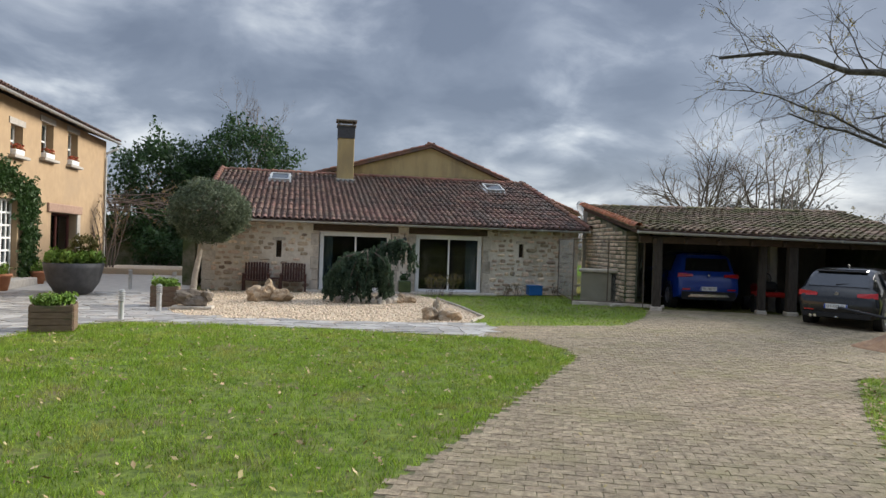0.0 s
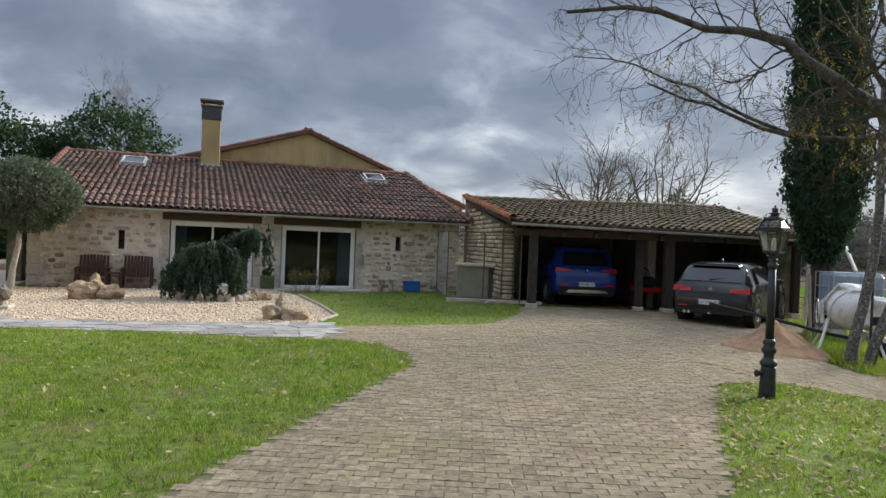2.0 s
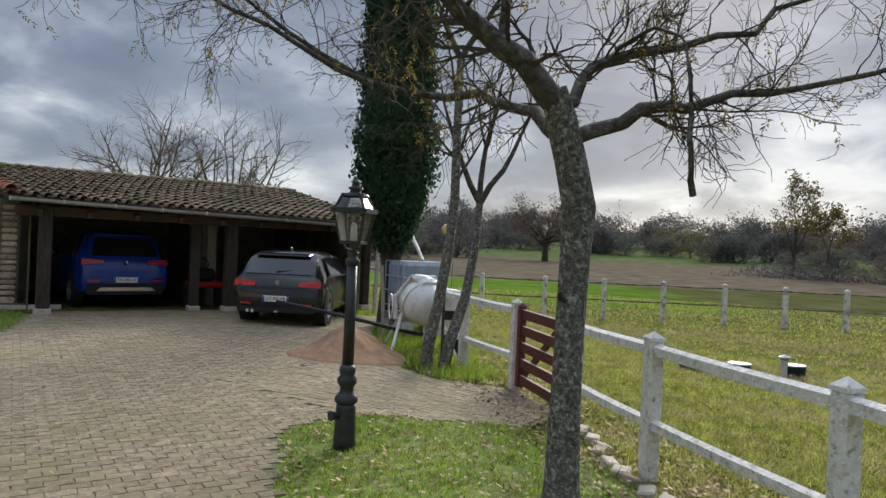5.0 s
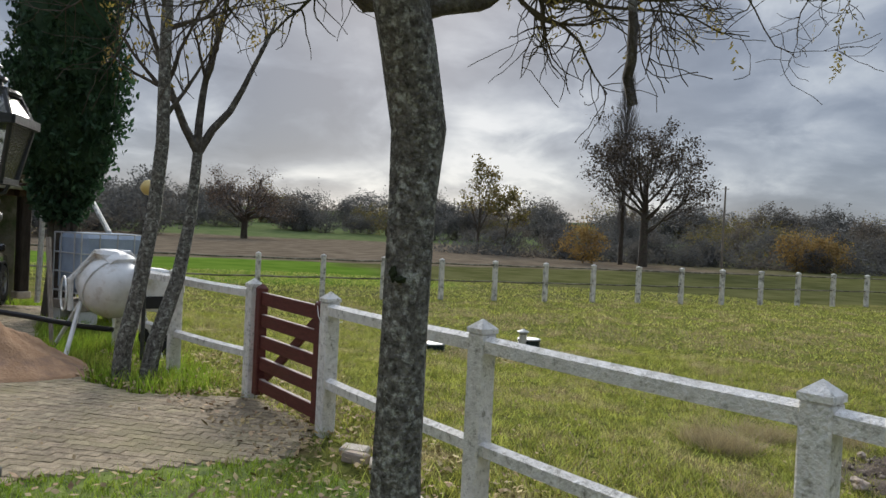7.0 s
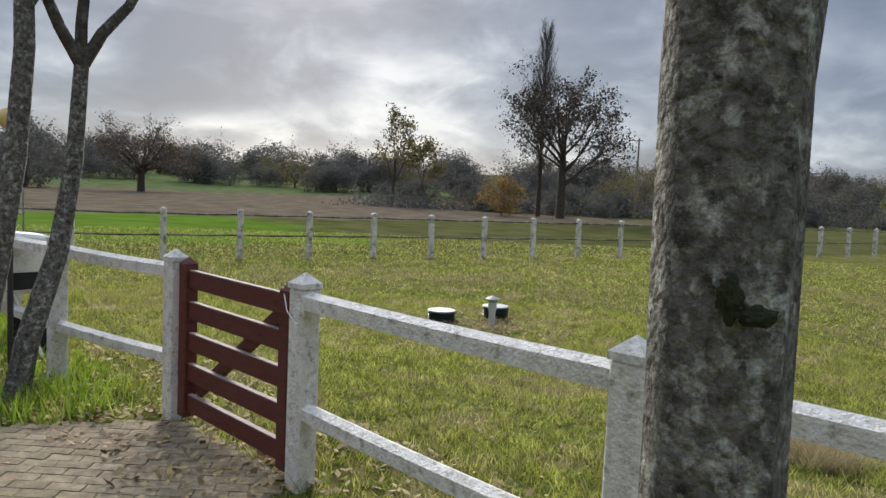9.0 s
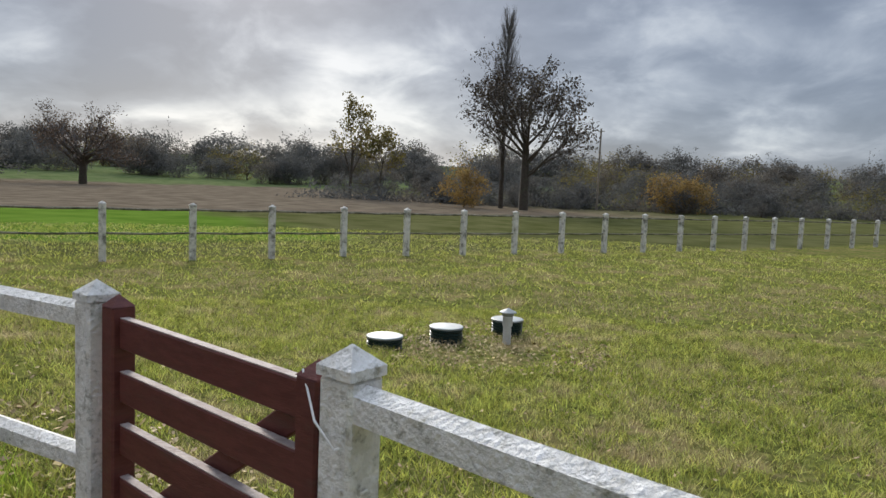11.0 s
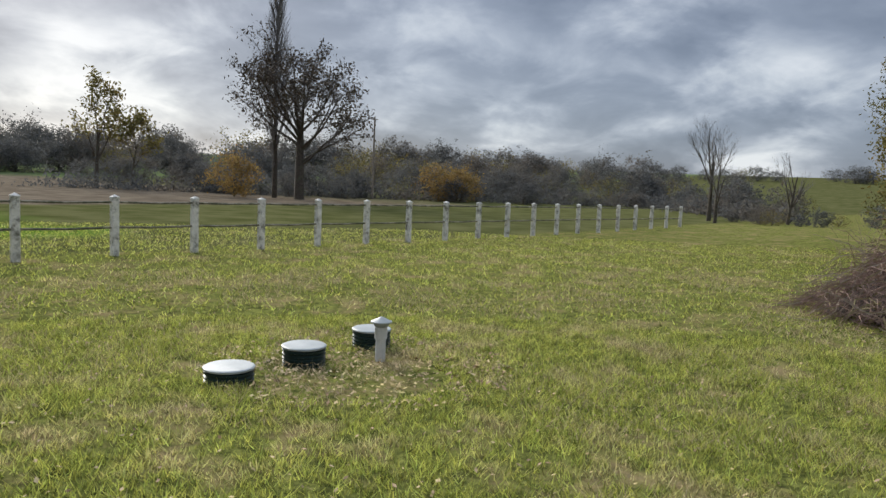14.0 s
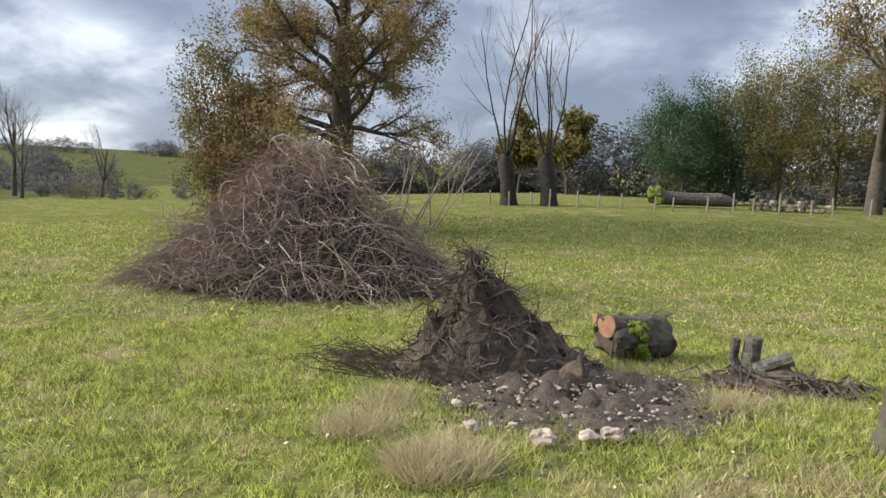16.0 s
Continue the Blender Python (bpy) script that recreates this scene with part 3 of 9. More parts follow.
def sliding_door(name, a, b, curtain):
    d = base(name, "white framed two-pane sliding glass door in the stone barn", "door", kind="structure")
    f = Shape()
    y = BY + 0.16
    f.box(((a + b) / 2, y, 2.04), (b - a, 0.09, 0.07), None, 0.008)
    f.box(((a + b) / 2, y, 0.05), (b - a, 0.12, 0.08), None, 0.008)
    for x in (a + 0.035, b - 0.035):
        f.box((x, y, 1.045), (0.07, 0.09, 1.91), None, 0.008)
    part("door_frame", f, M_WHITE, d)
    mid = (a + b) / 2
    for k, (p, q) in enumerate(((a + 0.07, mid + 0.03), (mid - 0.03, b - 0.07))):
        yy = y - 0.015 + 0.05 * k
        g = Shape()
        for x in (p + 0.03, q - 0.03):
            g.box((x, yy, 1.05), (0.06, 0.04, 1.9), None, 0.005)
        for zq in (0.125, 1.97):
            g.box(((p + q) / 2, yy, zq), (q - p - 0.12, 0.04, 0.07), None, 0.005)
        leaf = part("sash", g, M_WHITE, d)
        pane = part("pane", Shape().box(((p + q) / 2, yy, 1.05), (q - p - 0.12, 0.012, 1.78)), M_GLASS, leaf)
        pane.visible_shadow = False
    for cx, w in curtain:
        c = Shape()
        n = 22
        vs = []
        for i in range(n + 1):
            u = i / n
            yy = BY + 0.42 + 0.035 * math.sin(i * 1.9)
            vs += [(cx + (u - 0.5) * w, yy, 0.05), (cx + (u - 0.5) * w, yy, 2.0), (cx + (u - 0.5) * w, yy + 0.01, 0.05), (cx + (u - 0.5) * w, yy + 0.01, 2.0)]
        fs = []
        for i in range(n):
            k = i * 4
            fs += [(k, k + 4, k + 5, k + 1), (k + 2, k + 3, k + 7, k + 6)]
        thing("curtain", c.add(vs, fs), M_CURTAIN, "pale blue curtain drawn aside behind the glass", "curtain", "curtains of the glazed doors")
    return d


sliding_door("door_1", -1.90, 0.55, ((-1.62, 0.34), (0.36, 0.28)))
sliding_door("door_2", 1.45, 3.83, ((3.52, 0.42),))
thing("door_sill", Shape().box((0.95, BY - 0.35, 0.03), (6.6, 0.7, 0.1), None, 0.015), M_GRANITE, "pale stone threshold before the glazed doors", "sill", kind="structure")
for x, z0, z1 in ((-3.27, 1.15, 1.72), (5.29, 1.38, 1.86)):
    w = base("window_slit", "narrow slit window with a dark louvred insert", "window", kind="structure")
    # added dark sheet for the shade inside the slit
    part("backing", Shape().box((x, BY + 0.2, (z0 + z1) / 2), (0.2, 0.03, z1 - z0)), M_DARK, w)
    for k in range(6):
        part("slat", Shape().box((x, BY + 0.12, z0 + 0.05 + k * (z1 - z0 - 0.06) / 6), (0.17, 0.05, 0.018), Matrix.Rotation(0.6, 3, "X")), M_WOODD, w)
    part("lintel_stone", Shape().box((x, BY + 0.05, z1 + 0.06), (0.42, 0.2, 0.1), None, 0.015), M_GRANITE, w)


# ---------------- tiled roofs ----------------
def tile_shape(r0=0.082, r1=0.062, length=0.44, n=5):
    """One canal tile lying along +y, hollow side down."""
    vs, fs = [], []
    for yy, r, lift in ((0, r0, 0.022), (length, r1, 0.0)):
        for t in (0.0, -0.012):
            for k in range(n + 1):
                a = math.pi * k / n
                vs.append(((r + t) * math.cos(a), yy, (r + t) * math.sin(a) * 0.95 + lift))
    m = n + 1
    for k in range(n):
        fs += [(k, k + 1, 2 * m + k + 1, 2 * m + k), (m + k, 3 * m + k, 3 * m + k + 1, m + k + 1), (k, m + k, m + k + 1, k + 1)]
    return Shape().add(vs, fs)


def tiled_roof(name, ea, eb, ra, rb, pitch, material, label, near, seed, bed_mat):
    """Rows of canal tiles from the eave ea-eb up to the ridge ra-rb, over a plain bed."""
    r = random.Random(seed)
    ea, eb, ra, rb = map(Vector, (ea, eb, ra, rb))
    up_n = (eb - ea).cross(ra - ea).normalized()
    if up_n.z < 0:
        up_n = -up_n
    bed = Shape().add([ea, eb, rb, ra, ea - up_n * 0.1, eb - up_n * 0.1, rb - up_n * 0.1, ra - up_n * 0.1], [(0, 1, 2, 3), (7, 6, 5, 4), (0, 4, 5, 1), (1, 5, 6, 2), (2, 6, 7, 3), (3, 7, 4, 0)])
    roof = thing(name, bed, bed_mat, label, "roof", kind="structure")
    cols = int((eb - ea).length / pitch)
    shape = tile_shape()
    me = shape.mesh("tile", material)
    rest_ = Shape()
    count = 0
    for c in range(cols + 1):
        a = ea.lerp(eb, c / cols)
        b = ra.lerp(rb, c / cols)
        run = (b - a).length
        d = (b - a).normalized()
        side = d.cross(up_n)
        rows_ = int(run / 0.33)
        for k in range(rows_ + 1):
            p = a + d * (k * run / (rows_ + 0.6) - 0.06) + up_n * (0.01 + 0.012 * (k % 2) + r.uniform(-0.006, 0.008)) + side * r.uniform(-0.008, 0.008)
            m = Matrix.Translation(p) @ Matrix((side, d, up_n)).transposed().to_4x4() @ Matrix.Rotation(r.uniform(-0.03, 0.03), 4, "Z")
            if k < near and count < 290:
                piece("tile", me, roof, m)
                count += 1
            else:
                rest_.add([m @ Vector(v) for v in shape.v], shape.f)
    tagged(part("tiles", rest_, material, roof), kind="stuff")
    return roof


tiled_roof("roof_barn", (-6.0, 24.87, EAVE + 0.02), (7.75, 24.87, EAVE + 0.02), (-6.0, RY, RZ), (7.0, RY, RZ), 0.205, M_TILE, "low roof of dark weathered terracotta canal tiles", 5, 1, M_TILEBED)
thing("roof_barn_back", Shape().add([(-6.0, RY, RZ - 0.02), (7.0, RY, RZ - 0.02), (7.0, 36.6, EAVE), (-6.0, 36.6, EAVE), (-6.0, RY, RZ - 0.12), (7.0, RY, RZ - 0.12), (7.0, 36.6, EAVE - 0.1), (-6.0, 36.6, EAVE - 0.1)], [(0, 3, 2, 1), (4, 5, 6, 7), (0, 1, 5, 4), (1, 2, 6, 5), (2, 3, 7, 6), (3, 0, 4, 7)]), M_TILE, "far slope of the barn roof", "roof", kind="structure")


def ridge_row(name, a, b, label, r=0.11, step=0.34, material=None):
    a, b = Vector(a), Vector(b)
    run = base(name, label, "ridge tiles", kind="structure")
    me = tile_shape(r, r * 0.86, 0.42, 6).mesh("ridge_tile", material or M_TILER)
    d = (b - a).normalized()
    side = d.cross(Vector((0, 0, 1))).normalized()
    upv = side.cross(d)
    rr = random.Random(int(abs(a.x * 10)))
    for k in range(int((b - a).length / step) + 1):
        piece("tile", me, run, Matrix.Translation(a + d * k * step + upv * rr.uniform(-0.004, 0.012)) @ Matrix((side, d, upv)).transposed().to_4x4())
    return run


ridge_row("ridge_barn", (-6.0, RY - 0.05, RZ + 0.02), (6.9, RY - 0.05, RZ + 0.02), "row of old terracotta ridge tiles on the barn", material=M_TILEV)
ridge_row("verge_barn", (7.74, 24.85, EAVE + 0.07), (7.0, RY, RZ + 0.07), "verge of terracotta tiles on the barn gable", material=M_TILEV)
ridge_row("verge_barn_west", (-5.98, 24.85, EAVE + 0.07), (-5.98, RY, RZ + 0.07), "verge of terracotta tiles on the barn gable", material=M_TILEV)


def gutter(name, a, b, label, r=0.065):
    a, b = Vector(a), Vector(b)
    d = (b - a).normalized()
    n = d.cross(Vector((0, 0, 1))).normalized()
    g = base(name, label, "gutter")
    vs, fs = [], []
    k = 7
    for p in (a, b):
        for q in (r, r - 0.006):
            for i in range(k):
                t = math.pi * i / (k - 1)
                vs.append(p + n * q * math.cos(t) - Vector((0, 0, 1)) * q * math.sin(t))
    for i in range(k - 1):
        fs += [(i, i + 1, 2 * k + i + 1, 2 * k + i), (k + i, 3 * k + i, 3 * k + i + 1, k + i + 1)]
    part("channel", Shape().add(vs, fs), M_ZINC, g)
    cnt = int((b - a).length / 0.9)
    for i in range(cnt + 1):
        p = a.lerp(b, i / cnt)
        part("bracket", Shape().box(p - Vector((0, 0, 0.03)), (0.03, 0.15, 0.08), d.to_track_quat("X", "Z").to_matrix(), 0.006), M_ZINC, g)
    return g


gutter("gutter_barn", (-5.95, 24.80, EAVE - 0.02), (7.7, 24.80, EAVE - 0.02), "grey half-round gutter under the barn eave")


def skylight(x, frac):
    p = Vector((x, 24.87, EAVE)).lerp(Vector((x, RY, RZ)), frac) + Vector((0, 0, 0.09))
    slope = math.atan2(RZ - EAVE, RY - 24.87)
    w = base("roof_window", "grey framed roof window set in the tiles", "roof window", pose(*p, math.degrees(slope)), group="roof windows of the barn")
    f = Shape()
    for sx in (-0.36, 0.36):
        f.box((sx, 0, 0.04), (0.07, 1.0, 0.1), None, 0.01)
    for sy in (-0.465, 0.465):
        f.box((0, sy, 0.04), (0.65, 0.07, 0.1), None, 0.01)
    part("frame", f, M_PVC, w)
    part("pane", Shape().box((0, 0, 0.05), (0.65, 0.86, 0.02)), M_GLASSDARK, w)
    part("flashing", Shape().box((0, 0, -0.02), (0.95, 1.2, 0.03), None, 0.005), M_PVC, w)


M_GLASSDARK = mat("roof_window_glass", (0.03, 0.035, 0.04), (0.04, 0.05, 0.055), 2, 0.08, 0, spec=0.6)
skylight(-3.55, 0.82)
skylight(5.35, 0.80)

# chimney
ch = base("chimney", "tall ochre rendered chimney with a slate top and flat cap", "chimney")
part("shaft", Shape().box((-0.93, 30.55, 5.1), (0.68, 0.55, 1.9), None, 0.02), M_OCHRE2, ch)
M_SLATETOP = mat("slate_cladding", (0.05, 0.05, 0.052), (0.09, 0.09, 0.095), 10, 0.6, 0.2, stretch=(1, 1, 4))
part("slate_band", Shape().box((-0.93, 30.55, 6.3), (0.72, 0.59, 0.5), None, 0.01), M_SLATETOP, ch)
part("collar", Shape().box((-0.93, 30.55, 6.58), (0.8, 0.66, 0.06), None, 0.01), M_WOODG, ch)
for sx in (-0.3, 0.3):
    for sy in (-0.22, 0.22):
        part("cap_post", Shape().box((-0.93 + sx, 30.55 + sy, 6.68), (0.07, 0.07, 0.14)), M_SLATETOP, ch)
part("cap", Shape().box((-0.93, 30.55, 6.78), (0.86, 0.72, 0.07), None, 0.01), M_WOODG, ch)
part("lead_apron", Shape().box((-0.93, 30.24, 4.28), (0.8, 0.1, 0.14), None, 0.01), M_ZINC, ch)

# higher ochre gable behind
GY = 31.45
back = base("rear_house", "taller house behind with a stained ochre gable", "house")
part("wall", Shape().prism([(-6.5, 0), (9.6, 0), (9.6, 3.35), (2.85, 6.0), (-6.5, 3.2)], "y", GY, 44), M_OCHRE2, back)
for nm, (x0, z0), (x1, z1) in (("roof", (-6.9, 3.15), (2.85, 6.06)), ("roof", (2.85, 6.06), (9.9, 3.3))):
    part(nm, Shape().prism([(x0, z0 - 0.04), (x1, z1 - 0.04), (x1, z1 + 0.08), (x0, z0 + 0.08)], "y", GY - 0.16, 44.2), M_TILE, back)
ridge_row("verge_rear_west", (-6.9, GY - 0.1, 3.22), (2.8, GY - 0.1, 6.1), "terracotta verge tiles of the ochre gable", 0.1, 0.33, M_TILEV)
ridge_row("verge_rear_east", (9.8, GY - 0.1, 3.36), (2.9, GY - 0.1, 6.1), "terracotta verge tiles of the ochre gable", 0.1, 0.33, M_TILEV)
dish = base("satellite_dish", "grey satellite dish behind the barn roof", "dish")
dm = Matrix.Rotation(radians(62), 3, "X") @ Matrix.Rotation(0.4, 3, "Y")
bowl = Shape().lathe([(0.02, 0.0), (0.2, 0.02), (0.34, 0.07), (0.42, 0.12), (0.43, 0.125), (0.34, 0.085), (0.02, 0.02)], n=24)
bowl.v = [tuple(dm @ Vector(p) + Vector((9.55, 30.3, 3.45))) for p in bowl.v]
part("bowl", bowl, mat("dull_grey_dish", (0.20, 0.21, 0.22), (0.25, 0.26, 0.27), 4, 0.7, 0.05), dish, shade=True)
part("mast", Shape().tube([(9.55, 30.35, 2.0), (9.55, 30.35, 3.45)], [0.03, 0.03], 8), M_ZINC, dish)

# ---------------- carport ----------------
SA = radians(-18)
S_O = Vector((6.93, 19.43, 0))
SU = Vector((math.cos(SA), math.sin(SA), 0))
SV = Vector((-math.sin(SA), math.cos(SA), 0))
SL, SD, SE, SR = 8.0, 6.4, 2.22, 3.32
SM = SU.to_track_quat("X", "Z").to_matrix()


def sp(u, v, z):
    return S_O + SU * u + SV * v + Vector((0, 0, z))


SKEW, SL_UP = -1.1, 0.16
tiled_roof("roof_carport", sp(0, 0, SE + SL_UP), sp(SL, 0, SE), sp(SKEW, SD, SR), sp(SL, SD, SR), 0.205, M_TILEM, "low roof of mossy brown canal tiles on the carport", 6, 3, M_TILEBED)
ridge_row("verge_carport", sp(0.02, -0.05, SE + SL_UP + 0.06), sp(SKEW + 0.02, SD, SR + 0.06), "bright terracotta verge tiles of the carport", 0.12, 0.30)
ridge_row("ridge_carport", sp(SKEW, SD, SR + 0.03), sp(SL, SD, SR + 0.03), "mossy ridge tiles of the carport", 0.11, 0.34, M_TILEM)
gutter("gutter_carport", sp(0.0, -0.08, SE + SL_UP - 0.04), sp(SL + 0.1, -0.08, SE - 0.04), "grey half-round gutter along the carport eave", 0.07)
s = Shape()
s.box(sp(SL / 2 + SKEW / 2, SD + 0.1, 1.6), (SL - SKEW, 0.35, 3.25), SM)
thing("wall_carport_back", s, M_SHEDWALL, "rendered back wall of the carport", "wall", kind="structure")
s = Shape()
for u, u2 in ((0.14, 0.5), (SL - 0.5, SL - 0.14)):
    k0 = SKEW if u < 1 else 0.0
    k1 = k0 * 1.5 / SD
    ring = [sp(u + k1, 1.5 if u < 1 else 0.9, -0.1), sp(u2 + k1, 1.5 if u < 1 else 0.9, -0.1), sp(u2 + k0, SD, -0.1), sp(u + k0, SD, -0.1)]
    v0 = 1.5 if u < 1 else 0.9
    za = SE + (SR - SE) * v0 / SD - 0.13
    top = [sp(u + k1, v0, za), sp(u2 + k1, v0, za), sp(u2 + k0, SD, SR - 0.13), sp(u + k0, SD, SR - 0.13)]
    s.add(ring + top, [(3, 2, 1, 0), (4, 5, 6, 7), (0, 1, 5, 4), (1, 2, 6, 5), (2, 3, 7, 6), (3, 0, 4, 7)])
side_wall = thing("wall_carport_sides", s, M_DSTONE, "stone side walls of the carport", "wall", kind="structure")
rs = random.Random(11)
zz = 0.05
cnt = 0
while zz < 2.9:
    hh = rs.uniform(0.08, 0.15)
    v = 1.5
    while v < SD - 0.2:
        w = rs.uniform(0.15, 0.4)
        if zz + hh < SE + (SR - SE) * v / SD - 0.16:
            piece("stone", stone_meshes[cnt % 7], side_wall, Matrix.Translation(sp(0.135 + SKEW * (v + w / 2) / SD, v + w / 2, zz + hh / 2)) @ Matrix.Rotation(SA + math.pi / 2 - math.atan(SKEW / SD), 4, "Z") @ Matrix.Diagonal((-w, 1, hh, 1)) @ Matrix.Rotation(math.pi, 4, "Z"))
            piece("stone", stone_meshes[(cnt + 3) % 7], side_wall, Matrix.Translation(sp(0.32 + SKEW * 1.5 / SD, 1.5 - 0.002, zz + hh / 2)) @ Matrix.Rotation(SA, 4, "Z") @ Matrix.Diagonal((0.3, 1, hh, 1))) if v == 1.5 else None
            cnt += 1
        v += w + 0.03
    zz += hh + 0.02
thing("wall_carport_inner", Shape().box(sp(4.3, 4.1, 1.35), (0.22, 4.4, 2.7), SM), M_SHEDWALL, "rendered inner partition of the carport", "wall", kind="structure")
post_g = "carport posts"
# grey timber with the roof's shade darkened into its colour
M_POST = mat("old_post_roof_shade", (0.03, 0.024, 0.019), (0.07, 0.057, 0.045), 8, 0.9, 0.4, stretch=(3, 3, 0.5))
for u, v, w in ((0.62, 0.25, 0.24), (3.55, 0.5, 0.2), (4.3, 0.35, 0.26), (7.75, 0.4, 0.2)):
    p = base("carport_post", "rough grey timber post on a stone foot under the carport", "post", pose(*sp(u, v, 0.05), 0, 0, -18), group=post_g)
    part("post", Shape().box((0, 0, 1.15), (w, w, 2.0), None, 0.02), M_POST, p)
    part("foot", Shape().box((0, 0, 0.08), (w + 0.06, w + 0.06, 0.14), None, 0.02), M_GRANITE, p)
thing("carport_beam", Shape().beam(sp(0.1, 0.3, 2.11), sp(SL, 0.3, 2.11), 0.18, 0.2, 0.015), M_WOODD, "dark timber beam along the carport front", "beam")
for k in range(9):
    u = 0.5 + k * (SL - 1) / 8
    thing("rafter", Shape().beam(sp(u, 0.02, SE - 0.16), sp(u, SD - 0.1, SR - 0.18), 0.09, 0.12), M_WOODD, "dark timber rafter under the carport roof", "rafter", "carport rafters")

# ---------------- ochre farmhouse ----------------
HX, HY0, HY1, HE = -11.4, 12.0, 34.3, 5.85
HOUSE_OPEN = [(24.55, 25.45, 4.12, 5.08), (26.95, 28.05, 4.30, 5.55), (29.5, 30.6, 4.33, 5.6), (28.0, 30.65, 0.0, 2.45), (23.1, 25.2, 0.3, 2.75)]


def wall_x(y0, y1, x0, x1, z0, z1, holes):
    q = wall_with_holes(y0, y1, x0, x1, z0, z1, holes)
    r = Shape()
    r.v = [(p[1], p[0], p[2]) for p in q.v]
    r.f = [f[::-1] for f in q.f]
    return r


house = base("farmhouse", "two-storey ochre rendered farmhouse with a tiled roof", "house")
part("wall", wall_x(HY0, HY1, HX - 0.45, HX, -0.1, HE, HOUSE_OPEN), M_OCHRE, house)
part("end_wall", Shape().box((HX - 4.5, HY1 - 0.25, HE / 2), (8.1, 0.5, HE)), M_OCHRE, house)
part("rear_wall", Shape().box((HX - 8.6, (HY0 + HY1) / 2, HE / 2), (0.4, HY1 - HY0, HE)), M_OCHRE, house)
part("south_wall", Shape().box((HX - 4.5, HY0 + 0.2, HE / 2), (8.1, 0.4, HE)), M_OCHRE, house)
# added dark sheet that stands in for the shaded rooms
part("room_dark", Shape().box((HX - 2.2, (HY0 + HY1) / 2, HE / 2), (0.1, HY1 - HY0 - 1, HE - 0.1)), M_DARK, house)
tiled_roof("roof_farmhouse", (HX + 0.45, HY1 + 0.3, HE + 0.05), (HX + 0.45, HY0, HE + 0.05), (HX - 4.5, HY1 + 0.3, HE + 1.7), (HX - 4.5, HY0, HE + 1.7), 0.21, M_TILE, "terracotta canal tile roof of the farmhouse", 2, 8, M_TILE)
thing("roof_farmhouse_rear", Shape().prism([(HX - 4.5, HE + 1.68), (HX - 9.2, HE), (HX - 9.2, HE - 0.1), (HX - 4.5, HE + 1.55)], "y", HY0, HY1 + 0.3), M_TILE, "rear slope of the farmhouse roof", "roof", kind="structure")
gutter("gutter_farmhouse", (HX + 0.5, HY1 + 0.25, HE - 0.02), (HX + 0.5, HY0, HE - 0.02), "grey gutter along the farmhouse eave", 0.07)
dp = base("downpipe", "grey zinc downpipe with a swan neck at the house corner", "pipe")
part("pipe", Shape().tube([(HX + 0.5, HY1 + 0.05, HE - 0.05), (HX + 0.45, HY1 + 0.05, HE - 0.3), (HX + 0.1, HY1 - 0.2, HE - 0.55), (HX + 0.07, HY1 - 0.2, HE - 0.8), (HX + 0.07, HY1 - 0.2, 0.1)], [0.05] * 5, 10), M_ZINC, dp)
M_SURR = mat("grey_stone_surround", (0.36, 0.33, 0.29), (0.48, 0.44, 0.39), 9, 0.9, 0.25)
M_PINK = mat("pink_granite_lintel", (0.30, 0.19, 0.14), (0.40, 0.27, 0.2), 9, 0.9, 0.25)
for (a, b, z0, z1) in HOUSE_OPEN[:3]:
    w = base("window_upper", "upper house window with a grey stone surround and sill", "window", kind="structure")
    part("surround", Shape().box((HX + 0.012, (a + b) / 2, z1 + 0.09), (0.03, b - a + 0.3, 0.2)), M_SURR, w)
    part("sill", Shape().box((HX + 0.05, (a + b) / 2, z0 - 0.05), (0.3, b - a + 0.25, 0.1), None, 0.015), M_SURR, w)
    f = Shape()
    for yy in (a + 0.04, (a + b) / 2, b - 0.04):
        f.box((HX - 0.28, yy, (z0 + z1) / 2), (0.06, 0.08, z1 - z0))
    for q in (z0 + 0.04, (z0 + z1) / 2, z1 - 0.04):
        f.box((HX - 0.28, (a + b) / 2, q), (0.056, b - a - 0.002, 0.06))
    fr = part("window_frame", f, M_WHITE, w)
    part("pane", Shape().box((HX - 0.29, (a + b) / 2, (z0 + z1) / 2), (0.012, b - a - 0.1, z1 - z0 - 0.1)), M_GLASS, w)
    bx = base("window_box", "white window box with red geraniums on the sill", "flower box", group="window boxes")
    part("trough", Shape().box((HX + 0.06, (a + b) / 2 - 0.1, z0 + 0.09), (0.2, (b - a) * 0.7, 0.17), None, 0.02), M_WHITE, bx)
    r = random.Random(int(a * 7))
    fl = Shape()
    for k in range(40):
        fl.blob((HX + 0.06 + r.uniform(-0.1, 0.1), (a + b) / 2 - 0.1 + r.uniform(-0.35, 0.35) * (b - a), z0 + 0.2 + r.uniform(0, 0.14)), (0.035, 0.035, 0.03), k, 0.3, 1)
    part("flowers", fl, mat("geranium", (0.10, 0.12, 0.03), (0.45, 0.03, 0.03), 14, 0.8, 0), bx)
dr = base("door_house", "maroon framed glazed house door under a stone lintel", "door", kind="structure")
part("lintel_stone", Shape().box((HX + 0.02, 29.35, 2.62), (0.14, 3.5, 0.32), None, 0.02), M_PINK, dr)
f = Shape()
for yy in (28.05, 29.3, 30.6):
    f.box((HX - 0.3, yy, 1.22), (0.07, 0.1, 2.43))
for q in (0.06, 2.4):
    f.box((HX - 0.3, 29.32, q), (0.066, 2.45, 0.1))
part("door_frame", f, M_GATE, dr)
part("pane", Shape().box((HX - 0.31, 29.3, 1.22), (0.012, 2.4, 2.3)), M_GLASS, dr)
